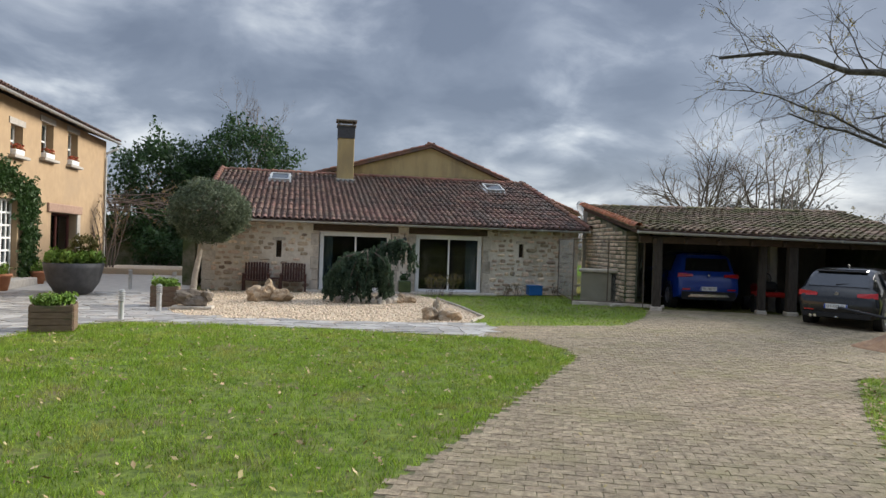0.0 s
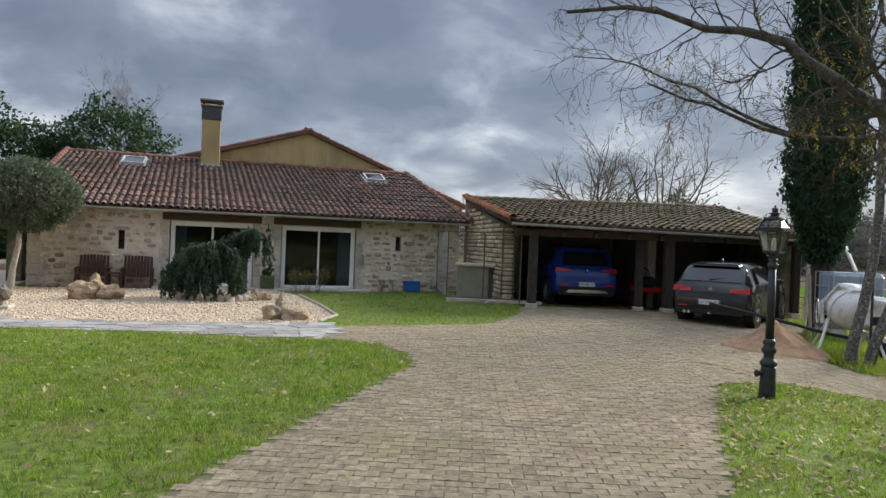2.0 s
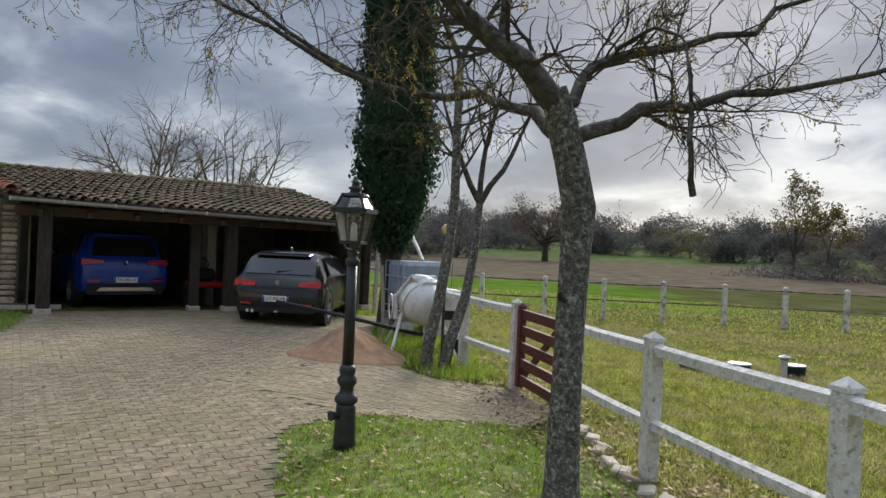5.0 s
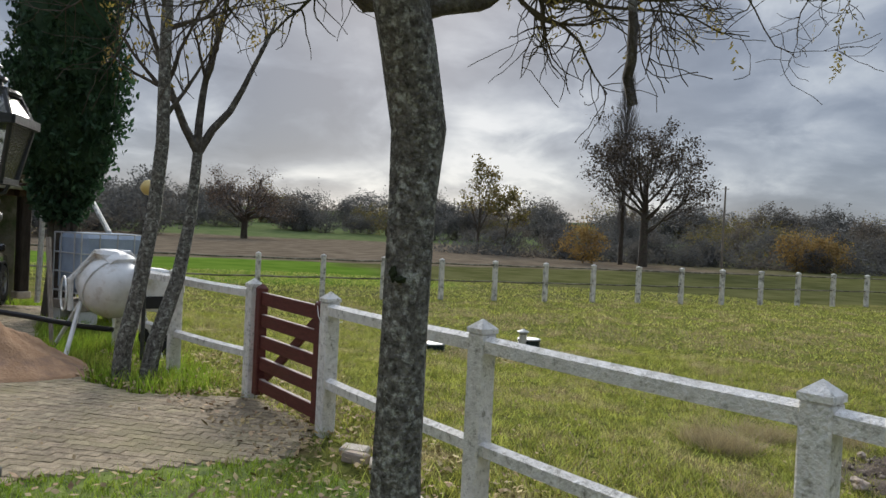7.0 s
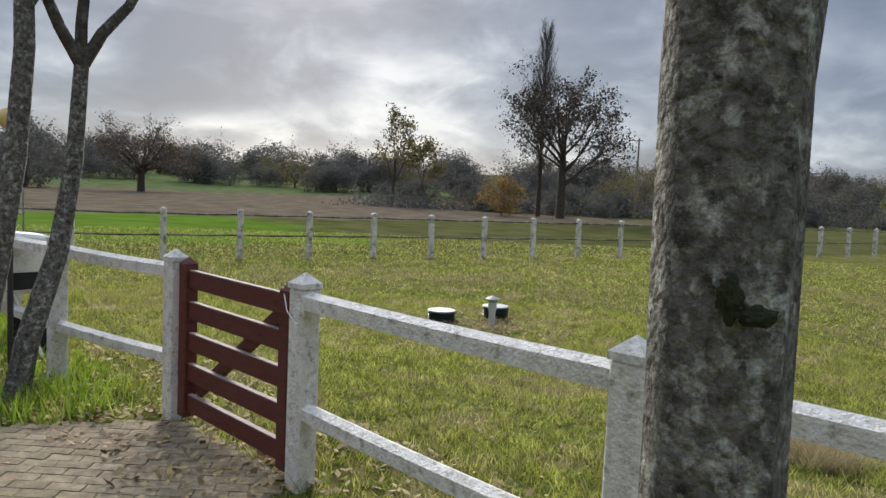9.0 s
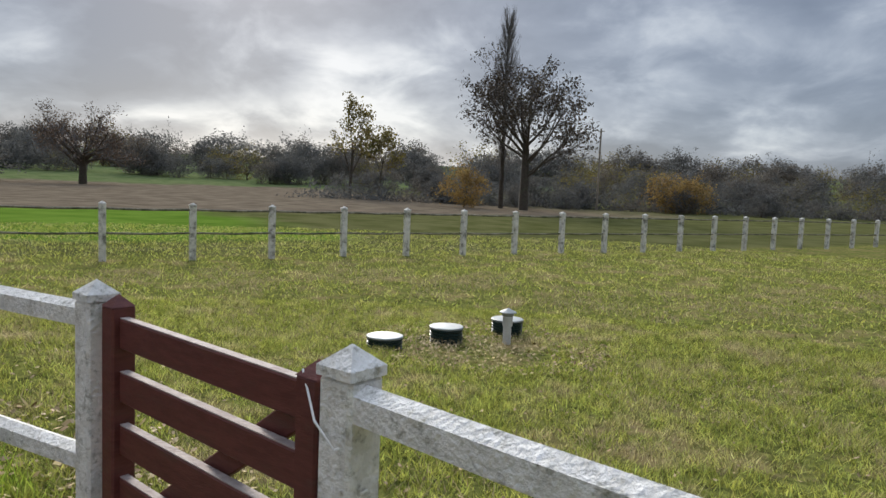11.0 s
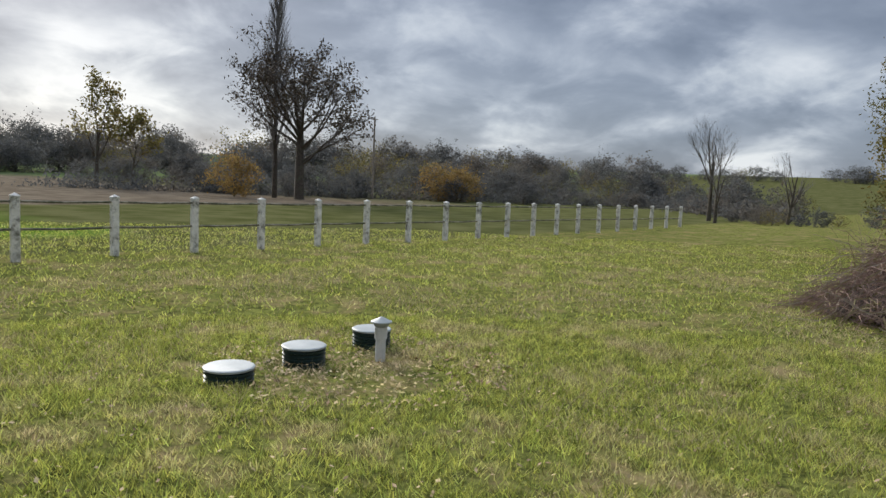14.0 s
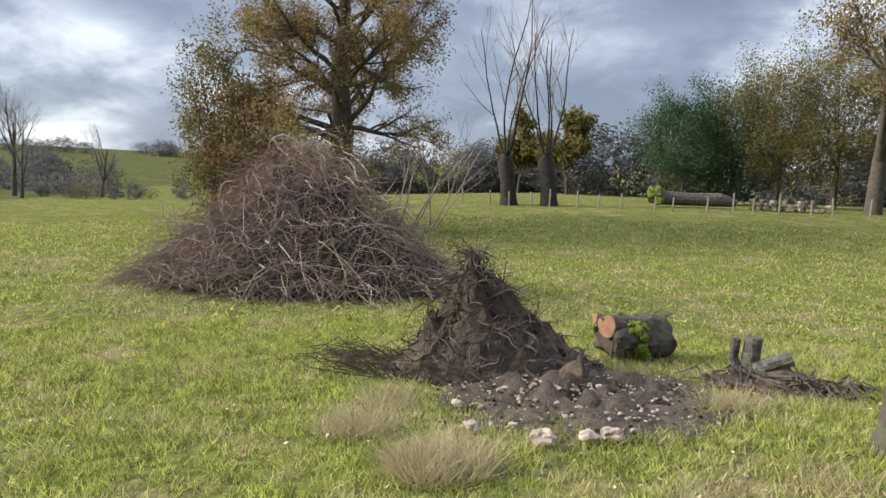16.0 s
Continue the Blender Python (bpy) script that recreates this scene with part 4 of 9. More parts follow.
part("jamb_stone", Shape().box((HX + 0.015, 30.85, 1.2), (0.05, 0.36, 2.5)), M_SURR, dr)
thing("curtain", Shape().box((HX - 0.5, 30.2, 1.2), (0.04, 0.55, 2.3), None, 0.01), M_CURTAIN, "pale curtain behind the maroon door", "curtain")
fd = base("door_french", "white multi-pane french door beside the ivy", "door", kind="structure")
f = Shape()
for yy in np.linspace(23.15, 25.15, 7):
    f.box((HX - 0.2, float(yy), 1.52), (0.06, 0.07, 2.44))
for q in np.linspace(0.34, 2.71, 7):
    f.box((HX - 0.2, 24.15, float(q)), (0.056, 2.05, 0.06))
part("door_frame", f, M_WHITE, fd)
part("pane", Shape().box((HX - 0.21, 24.15, 1.52), (0.012, 2.0, 2.4)), M_GLASS, fd)
part("step", Shape().box((HX + 0.25, 24.15, 0.12), (0.6, 2.6, 0.3), None, 0.02), M_SURR, fd)

# old garden wall behind
gw = Shape()
gw.box((-9.5, 41.5, 1.3), (9, 0.6, 2.9))
gw.box((-6.4, 33.5, 1.2), (0.4, 14, 2.6))
thing("garden_wall", gw, M_DSTONE, "mossy old stone garden wall behind the yard", "wall", kind="structure")

# ---------------- white paddock fence and gate ----------------
def fence_post(x, y, m, nm, lab, grp, w=0.15, h=1.25, turn=0.0, zt=None):
    z0 = gz(x, y) - 0.02
    top = zt if zt is not None else z0 + h
    p = base(nm, lab, "fence post", pose(x, y, z0, 0, 0, turn), group=grp)
    hh = top - z0
    part("shaft", Shape().box((0, 0, (hh - 0.09) / 2), (w, w, hh - 0.09), None, 0.012), m, p)
    cap = Shape()
    k = w / 2 + 0.004
    cap.add([(-k, -k, hh - 0.09), (k, -k, hh - 0.09), (k, k, hh - 0.09), (-k, k, hh - 0.09), (-k, -k, hh - 0.06), (k, -k, hh - 0.06), (k, k, hh - 0.06), (-k, k, hh - 0.06), (0, 0, hh)], [(3, 2, 1, 0), (0, 1, 5, 4), (1, 2, 6, 5), (2, 3, 7, 6), (3, 0, 4, 7), (4, 5, 8), (5, 6, 8), (6, 7, 8), (7, 4, 8)])
    part("cap", cap, m, p)
    return p


FTURN = math.degrees(math.atan2(0.79, 0.61))
NEAR_POSTS = [(2.4, 0.75, 1.06), (3.8, 2.3, 1.07), (5.15, 3.95, 1.09), (6.5, 5.58, 1.10), (7.66, 7.21, 1.11), (9.08, 8.83, 1.085), (10.06, 10.11, 1.085), (10.72, 11.5, 1.115), (11.75, 13.1, 1.12)]
for x, y, zt in NEAR_POSTS:
    fence_post(x, y, M_FENCE, "fence_post", "square white concrete fence post with a pyramid cap", "white paddock fence posts", 0.135, turn=FTURN, zt=zt)
for i, ((x0, y0, t0), (x1, y1, t1)) in enumerate(zip(NEAR_POSTS, NEAR_POSTS[1:])):
    if i == 5:
        continue
    a, b = Vector((x0, y0, 0)), Vector((x1, y1, 0))
    d = (b - a).normalized() * 0.07
    for dz, hh in ((0.155, 0.10), (0.80, 0.09)):
        lo, hi = a + d + Vector((0, 0, t0 - dz)), b - d + Vector((0, 0, t1 - dz))
        s = Shape()
        m = (hi - lo).to_track_quat("X", "Z").to_matrix()
        L = (hi - lo).length
        n = 4
        vs, fs = [], []
        for k in range(n + 1):
            xx = -L / 2 + L * k / n
            sag = -0.008 * math.sin(math.pi * k / n)
            for yy, zz in ((-0.05, -hh / 2), (0.05, -hh / 2), (0.05, hh * 0.25), (0.0, hh / 2), (-0.05, hh * 0.25)):
                vs.append(m @ Vector((xx, yy, zz + sag)) + (lo + hi) / 2)
        for k in range(n):
            for j in range(5):
                fs.append((k * 5 + j, k * 5 + (j + 1) % 5, (k + 1) * 5 + (j + 1) % 5, (k + 1) * 5 + j))
        fs += [(4, 3, 2, 1, 0), tuple(n * 5 + j for j in range(5))]
        thing("fence_rail", s.add(vs, fs), M_FENCE, "white concrete fence rail with a ridged lichen-covered top", "fence rail", "white paddock fence rails")

gl_, gr_ = Vector((10.0, 10.02, 0)), Vector((9.15, 8.92, 0))
gd = (gr_ - gl_).normalized()
gate = base("gate", "maroon wooden five-bar gate, closed, with a diagonal brace", "gate")
GT = 1.055
for p, tz in ((gl_ + gd * 0.08, GT), (gr_ - gd * 0.03, GT - 0.03)):
    s = Shape().box((p.x, p.y, (tz - 0.06 - 0.12) / 2), (0.10, 0.10, tz - 0.06 + 0.12), Matrix.Rotation(radians(FTURN), 3, "Z"), 0.008)
    k = 0.05
    mm = Matrix.Rotation(radians(FTURN), 3, "Z")
    s.add([mm @ Vector(q) + Vector((p.x, p.y, tz - 0.062)) for q in ((-k, -k, 0), (k, -k, 0), (k, k, 0), (-k, k, 0), (0, 0, 0.05))], [(0, 1, 4), (1, 2, 4), (2, 3, 4), (3, 0, 4)])
    part("stile", s, M_GATE, gate)
for k in range(5):
    zz = 0.885 - k * 0.225
    a, b = gl_ + gd * 0.13 + Vector((0, 0, zz)), gr_ - gd * 0.08 + Vector((0, 0, zz - 0.01))
    bd = part("bar", Shape().beam(a, b, 0.045, 0.125, 0.006), M_GATE, gate)
    part("worn_edge", Shape().beam(a + Vector((0, 0, 0.0645)), b + Vector((0, 0, 0.0645)), 0.036, 0.004), M_GATEEDGE, bd, "worn bare top edge")
nrm = Vector((-gd.y, gd.x, 0))
part("brace", Shape().beam(gl_ + gd * 0.16 + nrm * 0.045 + Vector((0, 0, 0.06)), gr_ - gd * 0.12 + nrm * 0.045 + Vector((0, 0, 0.84)), 0.035, 0.10, 0.005), M_GATE, gate)
for zz in (0.95, 0.2):
    part("hinge", Shape().box((gl_.x - gd.x * 0.0, gl_.y, zz), (0.05, 0.05, 0.09), Matrix.Rotation(radians(FTURN), 3, "Z"), 0.008), M_IRON, gate, "black iron hinge")
thing("tie_wire", Shape().tube([(9.12, 8.72, 0.82), (9.0, 8.86, 0.80), (9.06, 8.93, 0.86), (9.16, 8.99, 0.98), (9.2, 8.96, 0.9), (9.17, 8.9, 0.72), (9.1, 8.76, 0.66), (9.0, 8.78, 0.68)], [0.004] * 8, 5), M_WHITE, "thin white wire loop tying the gate shut", "wire")

# far fence of the paddock
FAR = [(19.0, 22.6), (20.4, 20.9), (21.8, 18.9), (22.9, 17.0), (24.1, 15.35), (25.3, 13.7)] + [(26.5 + 1.12 * k, 12.0 - 1.68 * k) for k in range(0, 12)]
x, y = FAR[-1]
while y > -16:
    x, y = x + 1.05, y - 1.72
    FAR.append((x, y))
for i, (x, y) in enumerate(FAR):
    fence_post(x, y, M_FFENCE, "paddock_post", "weathered concrete post of the far paddock fence", "far paddock fence posts", 0.16, 1.33, 30, zt=max(gz(x, y) + 1.25, 0.94))
for (x0, y0), (x1, y1) in zip(FAR, FAR[1:]):
    for dz in (0.18, 0.76):
        z0, z1 = max(gz(x0, y0) + 1.25, 0.94) - dz, max(gz(x1, y1) + 1.25, 0.94) - dz
        thing("paddock_rail", Shape().tube([(x0, y0, z0), ((x0 + x1) / 2, (y0 + y1) / 2, (z0 + z1) / 2 - 0.02), (x1, y1, z1)], [0.03, 0.028, 0.03], 5), M_RAIL, "grey mossy rail of the far paddock fence", "fence rail", "far paddock fence rails")

# ---------------- septic lids and vent ----------------
M_LIDG = mat("grey_plastic_lid", (0.25, 0.275, 0.275), (0.34, 0.36, 0.355), 5, 0.5, 0.08, (0.33, 0.34, 0.32), 3, 0.6)
M_LIDN = mat("dark_green_riser", (0.008, 0.022, 0.022), (0.016, 0.035, 0.034), 6, 0.4, 0.08)
for x, y, zt in ((15.55, 9.48, -0.285), (16.24, 8.74, -0.27), (16.95, 7.89, -0.26)):
    b = base("septic_lid", "round grey lid on a dark green ribbed plastic riser", "tank lid", pose(x, y, zt - 0.25), group="septic tank lids")
    prof = [(0.20, -0.1), (0.20, 0.0)]
    for k in range(5):
        prof += [(0.20, 0.02 + k * 0.04), (0.222, 0.027 + k * 0.04), (0.222, 0.04 + k * 0.04), (0.20, 0.047 + k * 0.04)]
    part("riser", Shape().lathe(prof + [(0.20, 0.22)], n=32), M_LIDN, b, "dark green ribbed riser")
    part("lid", Shape().lathe([(0.21, 0.214), (0.228, 0.219), (0.23, 0.236), (0.215, 0.244), (0.06, 0.25), (0.0, 0.251)], n=32), M_LIDG, b, "pale grey lid")
vp = base("vent_pipe", "grey plastic vent pipe with a cowl beside the lids", "vent pipe", pose(16.26, 7.93, -0.6))
part("pipe", Shape().lathe([(0.055, 0), (0.055, 0.47)], n=18), M_PVC, vp)
part("collar", Shape().lathe([(0.068, 0.36), (0.068, 0.48), (0.06, 0.49)], n=18), M_PVC, vp)
part("cowl", Shape().lathe([(0.05, 0.48), (0.08, 0.50), (0.082, 0.53), (0.115, 0.535), (0.115, 0.548), (0.0, 0.60)], n=20), M_LIDG, vp)

# ---------------- trees ----------------
def grow(r, start, d, length, radius, level, out, gnarl=0.25, rise=0.15, kids=(5, 6, 5), ratio=0.62, spread=0.8, segs=5):
    """A branch as a bent line with its side branches, added to out as (points, radii, level)."""
    pts, radii = [Vector(start)], [radius]
    d = Vector(d).normalized()
    for k in range(segs):
        d = (d + Vector((r.uniform(-1, 1), r.uniform(-1, 1), r.uniform(-1, 1))) * gnarl * 0.5 + Vector((0, 0, rise * 0.3))).normalized()
        pts.append(pts[-1] + d * length / segs)
        radii.append(max(radius * (1 - 0.72 * (k + 1) / segs), 0.0025))
    out.append((pts, radii, level))
    if level > 0:
        for _ in range(kids[min(level - 1, len(kids) - 1)]):
            t = r.uniform(0.3, 1.0) * segs
            i = min(int(t), segs - 1)
            p = pts[i].lerp(pts[i + 1], t - i)
            along_d = (pts[i + 1] - pts[i]).normalized()
            sidev = Vector((r.gauss(0, 1), r.gauss(0, 1), r.gauss(0, 0.7)))
            sidev = (sidev - along_d * sidev.dot(along_d)).normalized()
            nd = along_d * math.cos(spread) + sidev * math.sin(spread) * r.uniform(0.7, 1.2)
            grow(r, p, nd, length * ratio * r.uniform(0.7, 1.15) * (1.1 - 0.35 * t / segs), max(radii[i] * 0.6, 0.003), level - 1, out, gnarl, rise, kids, ratio, spread, max(3, segs - 1))
    return out


def branch_shape(lines, min_level=0, max_level=9):
    s = Shape()
    for pts, radii, lv in lines:
        if min_level <= lv <= max_level:
            s.tube(pts, radii, 8 if radii[0] > 0.09 else (5 if radii[0] > 0.025 else 3), cap=False)
    return s


def leaf_cloud(r, points, count, size, jitter, droop=0.0):
    """Small two-sided leaves round the given points, as arrays."""
    pts = np.array([tuple(p) for p in points])
    rs_ = np.random.RandomState(r.randint(0, 9999))
    c = pts[rs_.randint(0, len(pts), count)] + rs_.normal(0, jitter, (count, 3))
    a = rs_.normal(0, 1, (count, 3))
    a[:, 2] -= droop
    a /= np.linalg.norm(a, axis=1)[:, None]
    b = np.cross(a, rs_.normal(0, 1, (count, 3)))
    b /= np.linalg.norm(b, axis=1)[:, None]
    sz = size * rs_.uniform(0.6, 1.3, (count, 1))
    v = np.stack([c - a * sz, c + b * sz * 0.45, c + a * sz, c - b * sz * 0.45], 1).reshape(-1, 3)
    return v, np.arange(count * 4).reshape(-1, 4)


def tips(lines, level=0):
    return [p for pts, _, lv in lines if lv <= level for p in pts[1:]]


M_BARKL = mat("grey_limb_bark", (0.04, 0.034, 0.028), (0.11, 0.098, 0.08), 14, 0.95, 0.8, (0.19, 0.18, 0.15), 9, 0.58, fine_scale=45)
M_LEAFY = mat("yellow_green_leaf", (0.10, 0.095, 0.028), (0.26, 0.195, 0.05), 6, 0.7, 0, island=0.4, trans=0.4)
M_LEAFO = mat("oak_brown_leaf", (0.15, 0.095, 0.042), (0.27, 0.18, 0.08), 2, 0.8, 0, (0.22, 0.19, 0.06), 0.6, 0.55, island=0.4, trans=0.4)
M_LEAFD = mat("evergreen_leaf", (0.022, 0.05, 0.018), (0.05, 0.095, 0.032), 2, 0.55, 0, island=0.45, trans=0.4)
M_LEAFOL = mat("olive_leaf", (0.075, 0.10, 0.055), (0.16, 0.19, 0.12), 3, 0.6, 0, island=0.4, trans=0.4)
M_LEAFC = mat("cypress_leaf", (0.018, 0.048, 0.022), (0.045, 0.09, 0.04), 2.5, 0.7, 0, island=0.45, trans=0.4)
M_LEAFCED = mat("blue_cedar_leaf", (0.028, 0.052, 0.03), (0.075, 0.115, 0.068), 4, 0.7, 0, island=0.4, trans=0.4)
M_LEAFYEL = mat("autumn_yellow_leaf", (0.17, 0.115, 0.045), (0.29, 0.195, 0.065), 1, 0.8, 0, island=0.35, trans=0.4)
M_LEAFG = mat("autumn_mixed_leaf", (0.09, 0.095, 0.028), (0.2, 0.15, 0.05), 0.5, 0.8, 0, island=0.4, trans=0.4)
# blue-grey base colours carry the distance haze; brown only in patches
M_HEDGE = mat("hazed_thicket", (0.078, 0.082, 0.082), (0.135, 0.134, 0.124), 0.4, 0.95, 0, (0.135, 0.108, 0.08), 0.05, 0.56, island=0.25, trans=0.4)
M_IVY = mat("ivy_leaf", (0.022, 0.055, 0.014), (0.06, 0.11, 0.03), 4, 0.5, 0, island=0.4, trans=0.3)


def tree_thing(name, lines, label, bark, twig, leaves=None, leaf_mat=None, at=None, group="", split=False, limb_bark=None):
    t = base(name, label, "tree", at, group)
    top = max(lv for *_, lv in lines)
    part("trunk", branch_shape(lines, top, top), bark, t, shade=True)
    main = [q for q in lines if q[2] == top - 1]
    if split:
        for q in main:
            part("limb", branch_shape([q]), limb_bark or bark, t, shade=True)
    elif main:
        tagged(part("branching", branch_shape(main), bark, t, shade=True), kind="stuff")
    tagged(part("twig_work", branch_shape(lines, 0, max(top - 2, 0)), twig, t), kind="stuff")
    if leaves:
        ob = new("crown", tri_mesh("crown", leaves[0], leaves[1], leaf_mat))
        ob.parent = t
    return t


# robinia beside the lamp, its limbs reaching over the drive
r = random.Random(21)
TX, TY = 6.30, 7.33
lines = [([Vector((TX + 0.02, TY, -0.25)), Vector((TX, TY, 0.05)), Vector((TX, TY, 0.6)), Vector((TX + 0.02, TY, 1.2)), Vector((TX + 0.05, TY, 1.75)), Vector((TX + 0.06, TY - 0.01, 2.08)), Vector((TX - 0.03, TY + 0.03, 2.42)), Vector((TX - 0.13, TY + 0.07, 2.72)), Vector((TX - 0.2, TY + 0.1, 2.92))], [0.19, 0.13, 0.112, 0.107, 0.112, 0.125, 0.125, 0.12, 0.10], 3)]


def limb(pts, r0, lv, kidn, klen, bend=0.3, drop=-0.15):
    ctl = [Vector(p) for p in pts]
    pts = [ctl[0]]
    for a, b in zip(ctl, ctl[1:]):
        w = (b - a).length * 0.11
        pts += [a.lerp(b, 0.4) + Vector((r.uniform(-w, w), r.uniform(-w, w), r.uniform(-w, w))), b]
    n = len(pts)
    radii = [r0 * (1 - 0.78 * i / (n - 1)) for i in range(n)]
    lines.append((pts, radii, 2))
    for _ in range(kidn):
        t = r.uniform(0.15, 1.0) * (n - 1)
        i = min(int(t), n - 2)
        p = pts[i].lerp(pts[i + 1], t - i)
        d = (pts[i + 1] - pts[i]).normalized()
        sd = Vector((r.gauss(0, 1), r.gauss(0, 1), r.gauss(0.25, 0.8)))
        sd = (sd - d * sd.dot(d)).normalized()
        grow(r, p, d * 0.65 + sd * 0.8, klen * r.uniform(0.5, 1.25), max(radii[i] * 0.28, 0.0065), 1, lines, 0.85, drop, (11, 5), 0.5, 0.85, 7)


F = Vector((TX - 0.18, TY + 0.09, 2.82))
limb([F, (5.98, 7.52, 3.0), (5.75, 7.66, 3.16), (5.5, 7.85, 3.38), (5.2, 8.1, 3.7), (4.8, 8.6, 4.1), (4.2, 9.2, 4.4), (3.4, 9.9, 4.5)], 0.10, 2, 34, 1.0)
limb([(6.2, 7.40, 2.62), (6.45, 7.8, 2.86), (6.8, 8.41, 3.05), (6.87, 9.0, 3.16), (6.6, 9.45, 3.24), (6.1, 9.7, 3.34), (5.5, 9.95, 3.62), (4.8, 10.3, 3.9)], 0.06, 2, 34, 0.9)
limb([(6.6, 9.45, 3.24), (6.1, 9.9, 3.5), (5.6, 10.4, 3.95), (5.0, 10.9, 4.3), (4.3, 11.4, 4.45)], 0.03, 2, 24, 0.9)
limb([(6.24, 7.34, 2.58), (6.55, 7.10, 2.72), (6.92, 6.88, 2.9), (7.25, 6.7, 2.98), (7.6, 6.35, 3.08), (8.2, 5.7, 3.3), (9.0, 5.0, 3.5)], 0.065, 2, 26, 0.9, drop=0.25)
limb([(6.12, 7.41, 2.78), (6.42, 7.38, 3.05), (6.83, 7.32, 3.3), (7.2, 6.95, 3.42), (7.7, 6.5, 3.6), (8.2, 6.1, 4.0), (8.8, 5.8, 4.4)], 0.055, 2, 26, 0.9, drop=0.1)
limb([(5.75, 7.66, 3.12), (5.85, 7.7, 3.5), (6.05, 7.8, 3.95), (6.1, 8.1, 4.7), (6.2, 8.5, 5.5)], 0.05, 2, 20, 1.0)
limb([(6.05, 7.8, 3.95), (6.8, 8.1, 4.3), (7.6, 8.3, 4.7), (8.5, 8.4, 5.0)], 0.035, 2, 16, 0.9)
limb([(6.83, 7.32, 3.3), (6.6, 6.95, 3.4), (6.3, 6.6, 3.22), (6.16, 6.5, 3.0), (6.1, 6.46, 2.75)], 0.022, 2, 8, 0.5)
limb([(6.16, 6.5, 3.0), (6.12, 6.46, 2.75), (6.04, 6.43, 2.5), (6.06, 6.42, 2.3), (6.1, 6.41, 2.14)], 0.02, 2, 0, 0.3)
lines[-1] = (lines[-1][0], [0.016 + 0.0012 * i for i in range(len(lines[-1][0]))], 2)
tp = tips(lines, 0)
# drooping pinnate leaves: leaflets in two rows along a hanging stalk
hold = [p for p in tp if p.z > 2.8]
leafpts, leaff = [], []
for _ in range(520):
    p = r.choice(hold)
    d = Vector((r.gauss(0, 0.5), r.gauss(0, 0.5), -1.0)).normalized()
    side_ = d.cross(Vector((r.gauss(0, 1), r.gauss(0, 1), 0.1))).normalized()
    for q in range(7):
        for sg in (-1, 1):
            if r.random() < 0.3:
                continue
            c = p + d * (0.03 + 0.024 * q) + Vector((0, 0, r.uniform(-0.008, 0.008)))
            e1 = c + side_ * sg * r.uniform(0.018, 0.036) + d * r.uniform(0.01, 0.035)
            w = d * 0.009
            k = len(leafpts)
            leafpts += [tuple(c), tuple((c + e1) / 2 - w), tuple(e1), tuple((c + e1) / 2 + w)]
            leaff.append((k, k + 1, k + 2, k + 3))
lv = (leafpts, leaff)
tree_thing("robinia_tree", lines, "grey lichened robinia with spreading limbs and few yellow leaves", M_BARK, M_BARKD, lv, M_LEAFY, split=True, limb_bark=M_BARKL)
mark = Shape().blob((TX - 0.10, TY + 0.03, 1.44), (0.014, 0.017, 0.03), 4, 0.3, 3)
mark.blob((TX - 0.105, TY - 0.003, 1.415), (0.013, 0.026, 0.013), 5, 0.3, 3)
thing("moss_knot", mark, mat("dark_moss", (0.012, 0.016, 0.008), (0.03, 0.04, 0.015), 20, 0.95, 0.5), "dark mossy knot on the robinia trunk", "knot")

# the pair of thin trunks beside the mixer
lines = []
r = random.Random(4)
for k, (pp, rr) in enumerate((([(9.85, 11.55, -0.2), (9.82, 11.5, 0.25), (9.9, 11.40, 0.9), (10.0, 11.33, 1.7), (10.02, 11.27, 2.5), (10.0, 11.27, 3.5), (10.05, 11.3, 4.6)], 0.10), ([(10.0, 11.35, -0.2), (10.08, 11.3, 0.3), (10.3, 11.2, 1.0), (10.42, 11.15, 1.7), (10.46, 11.12, 2.45)], 0.10))):
    pp = [Vector(p) for p in pp]
    lines.append((pp, [rr * (1 - 0.45 * i / (len(pp) - 1)) for i in range(len(pp))], 3))
    topd = pp[-1]
    for j in range(3 if k else 2):
        grow(r, topd, ((-0.5, 0.45, 1.0), (0.45, -0.5, 1.1), (0.1, 0.2, 1.2))[j], 1.9, 0.055, 2, lines, 0.35, 0.2, (4, 5), 0.5, 0.65, 6)
for j in range(5):
    p = lines[0][0][4].lerp(lines[0][0][6], r.random())
    grow(r, p, (r.uniform(-1, 1), r.uniform(-1, 1), 0.9), 1.1, 0.03, 1, lines, 0.4, 0.1, (4, 5), 0.5, 0.7, 5)
lv = leaf_cloud(r, tips(lines, 0), 900, 0.032, 0.06, 1.8)
tree_thing("twin_stem_tree", lines, "pair of thin lichened tree stems forking high beside the mixer", M_BARK, M_BARKD, lv, M_LEAFY, split=True, limb_bark=M_BARKL)

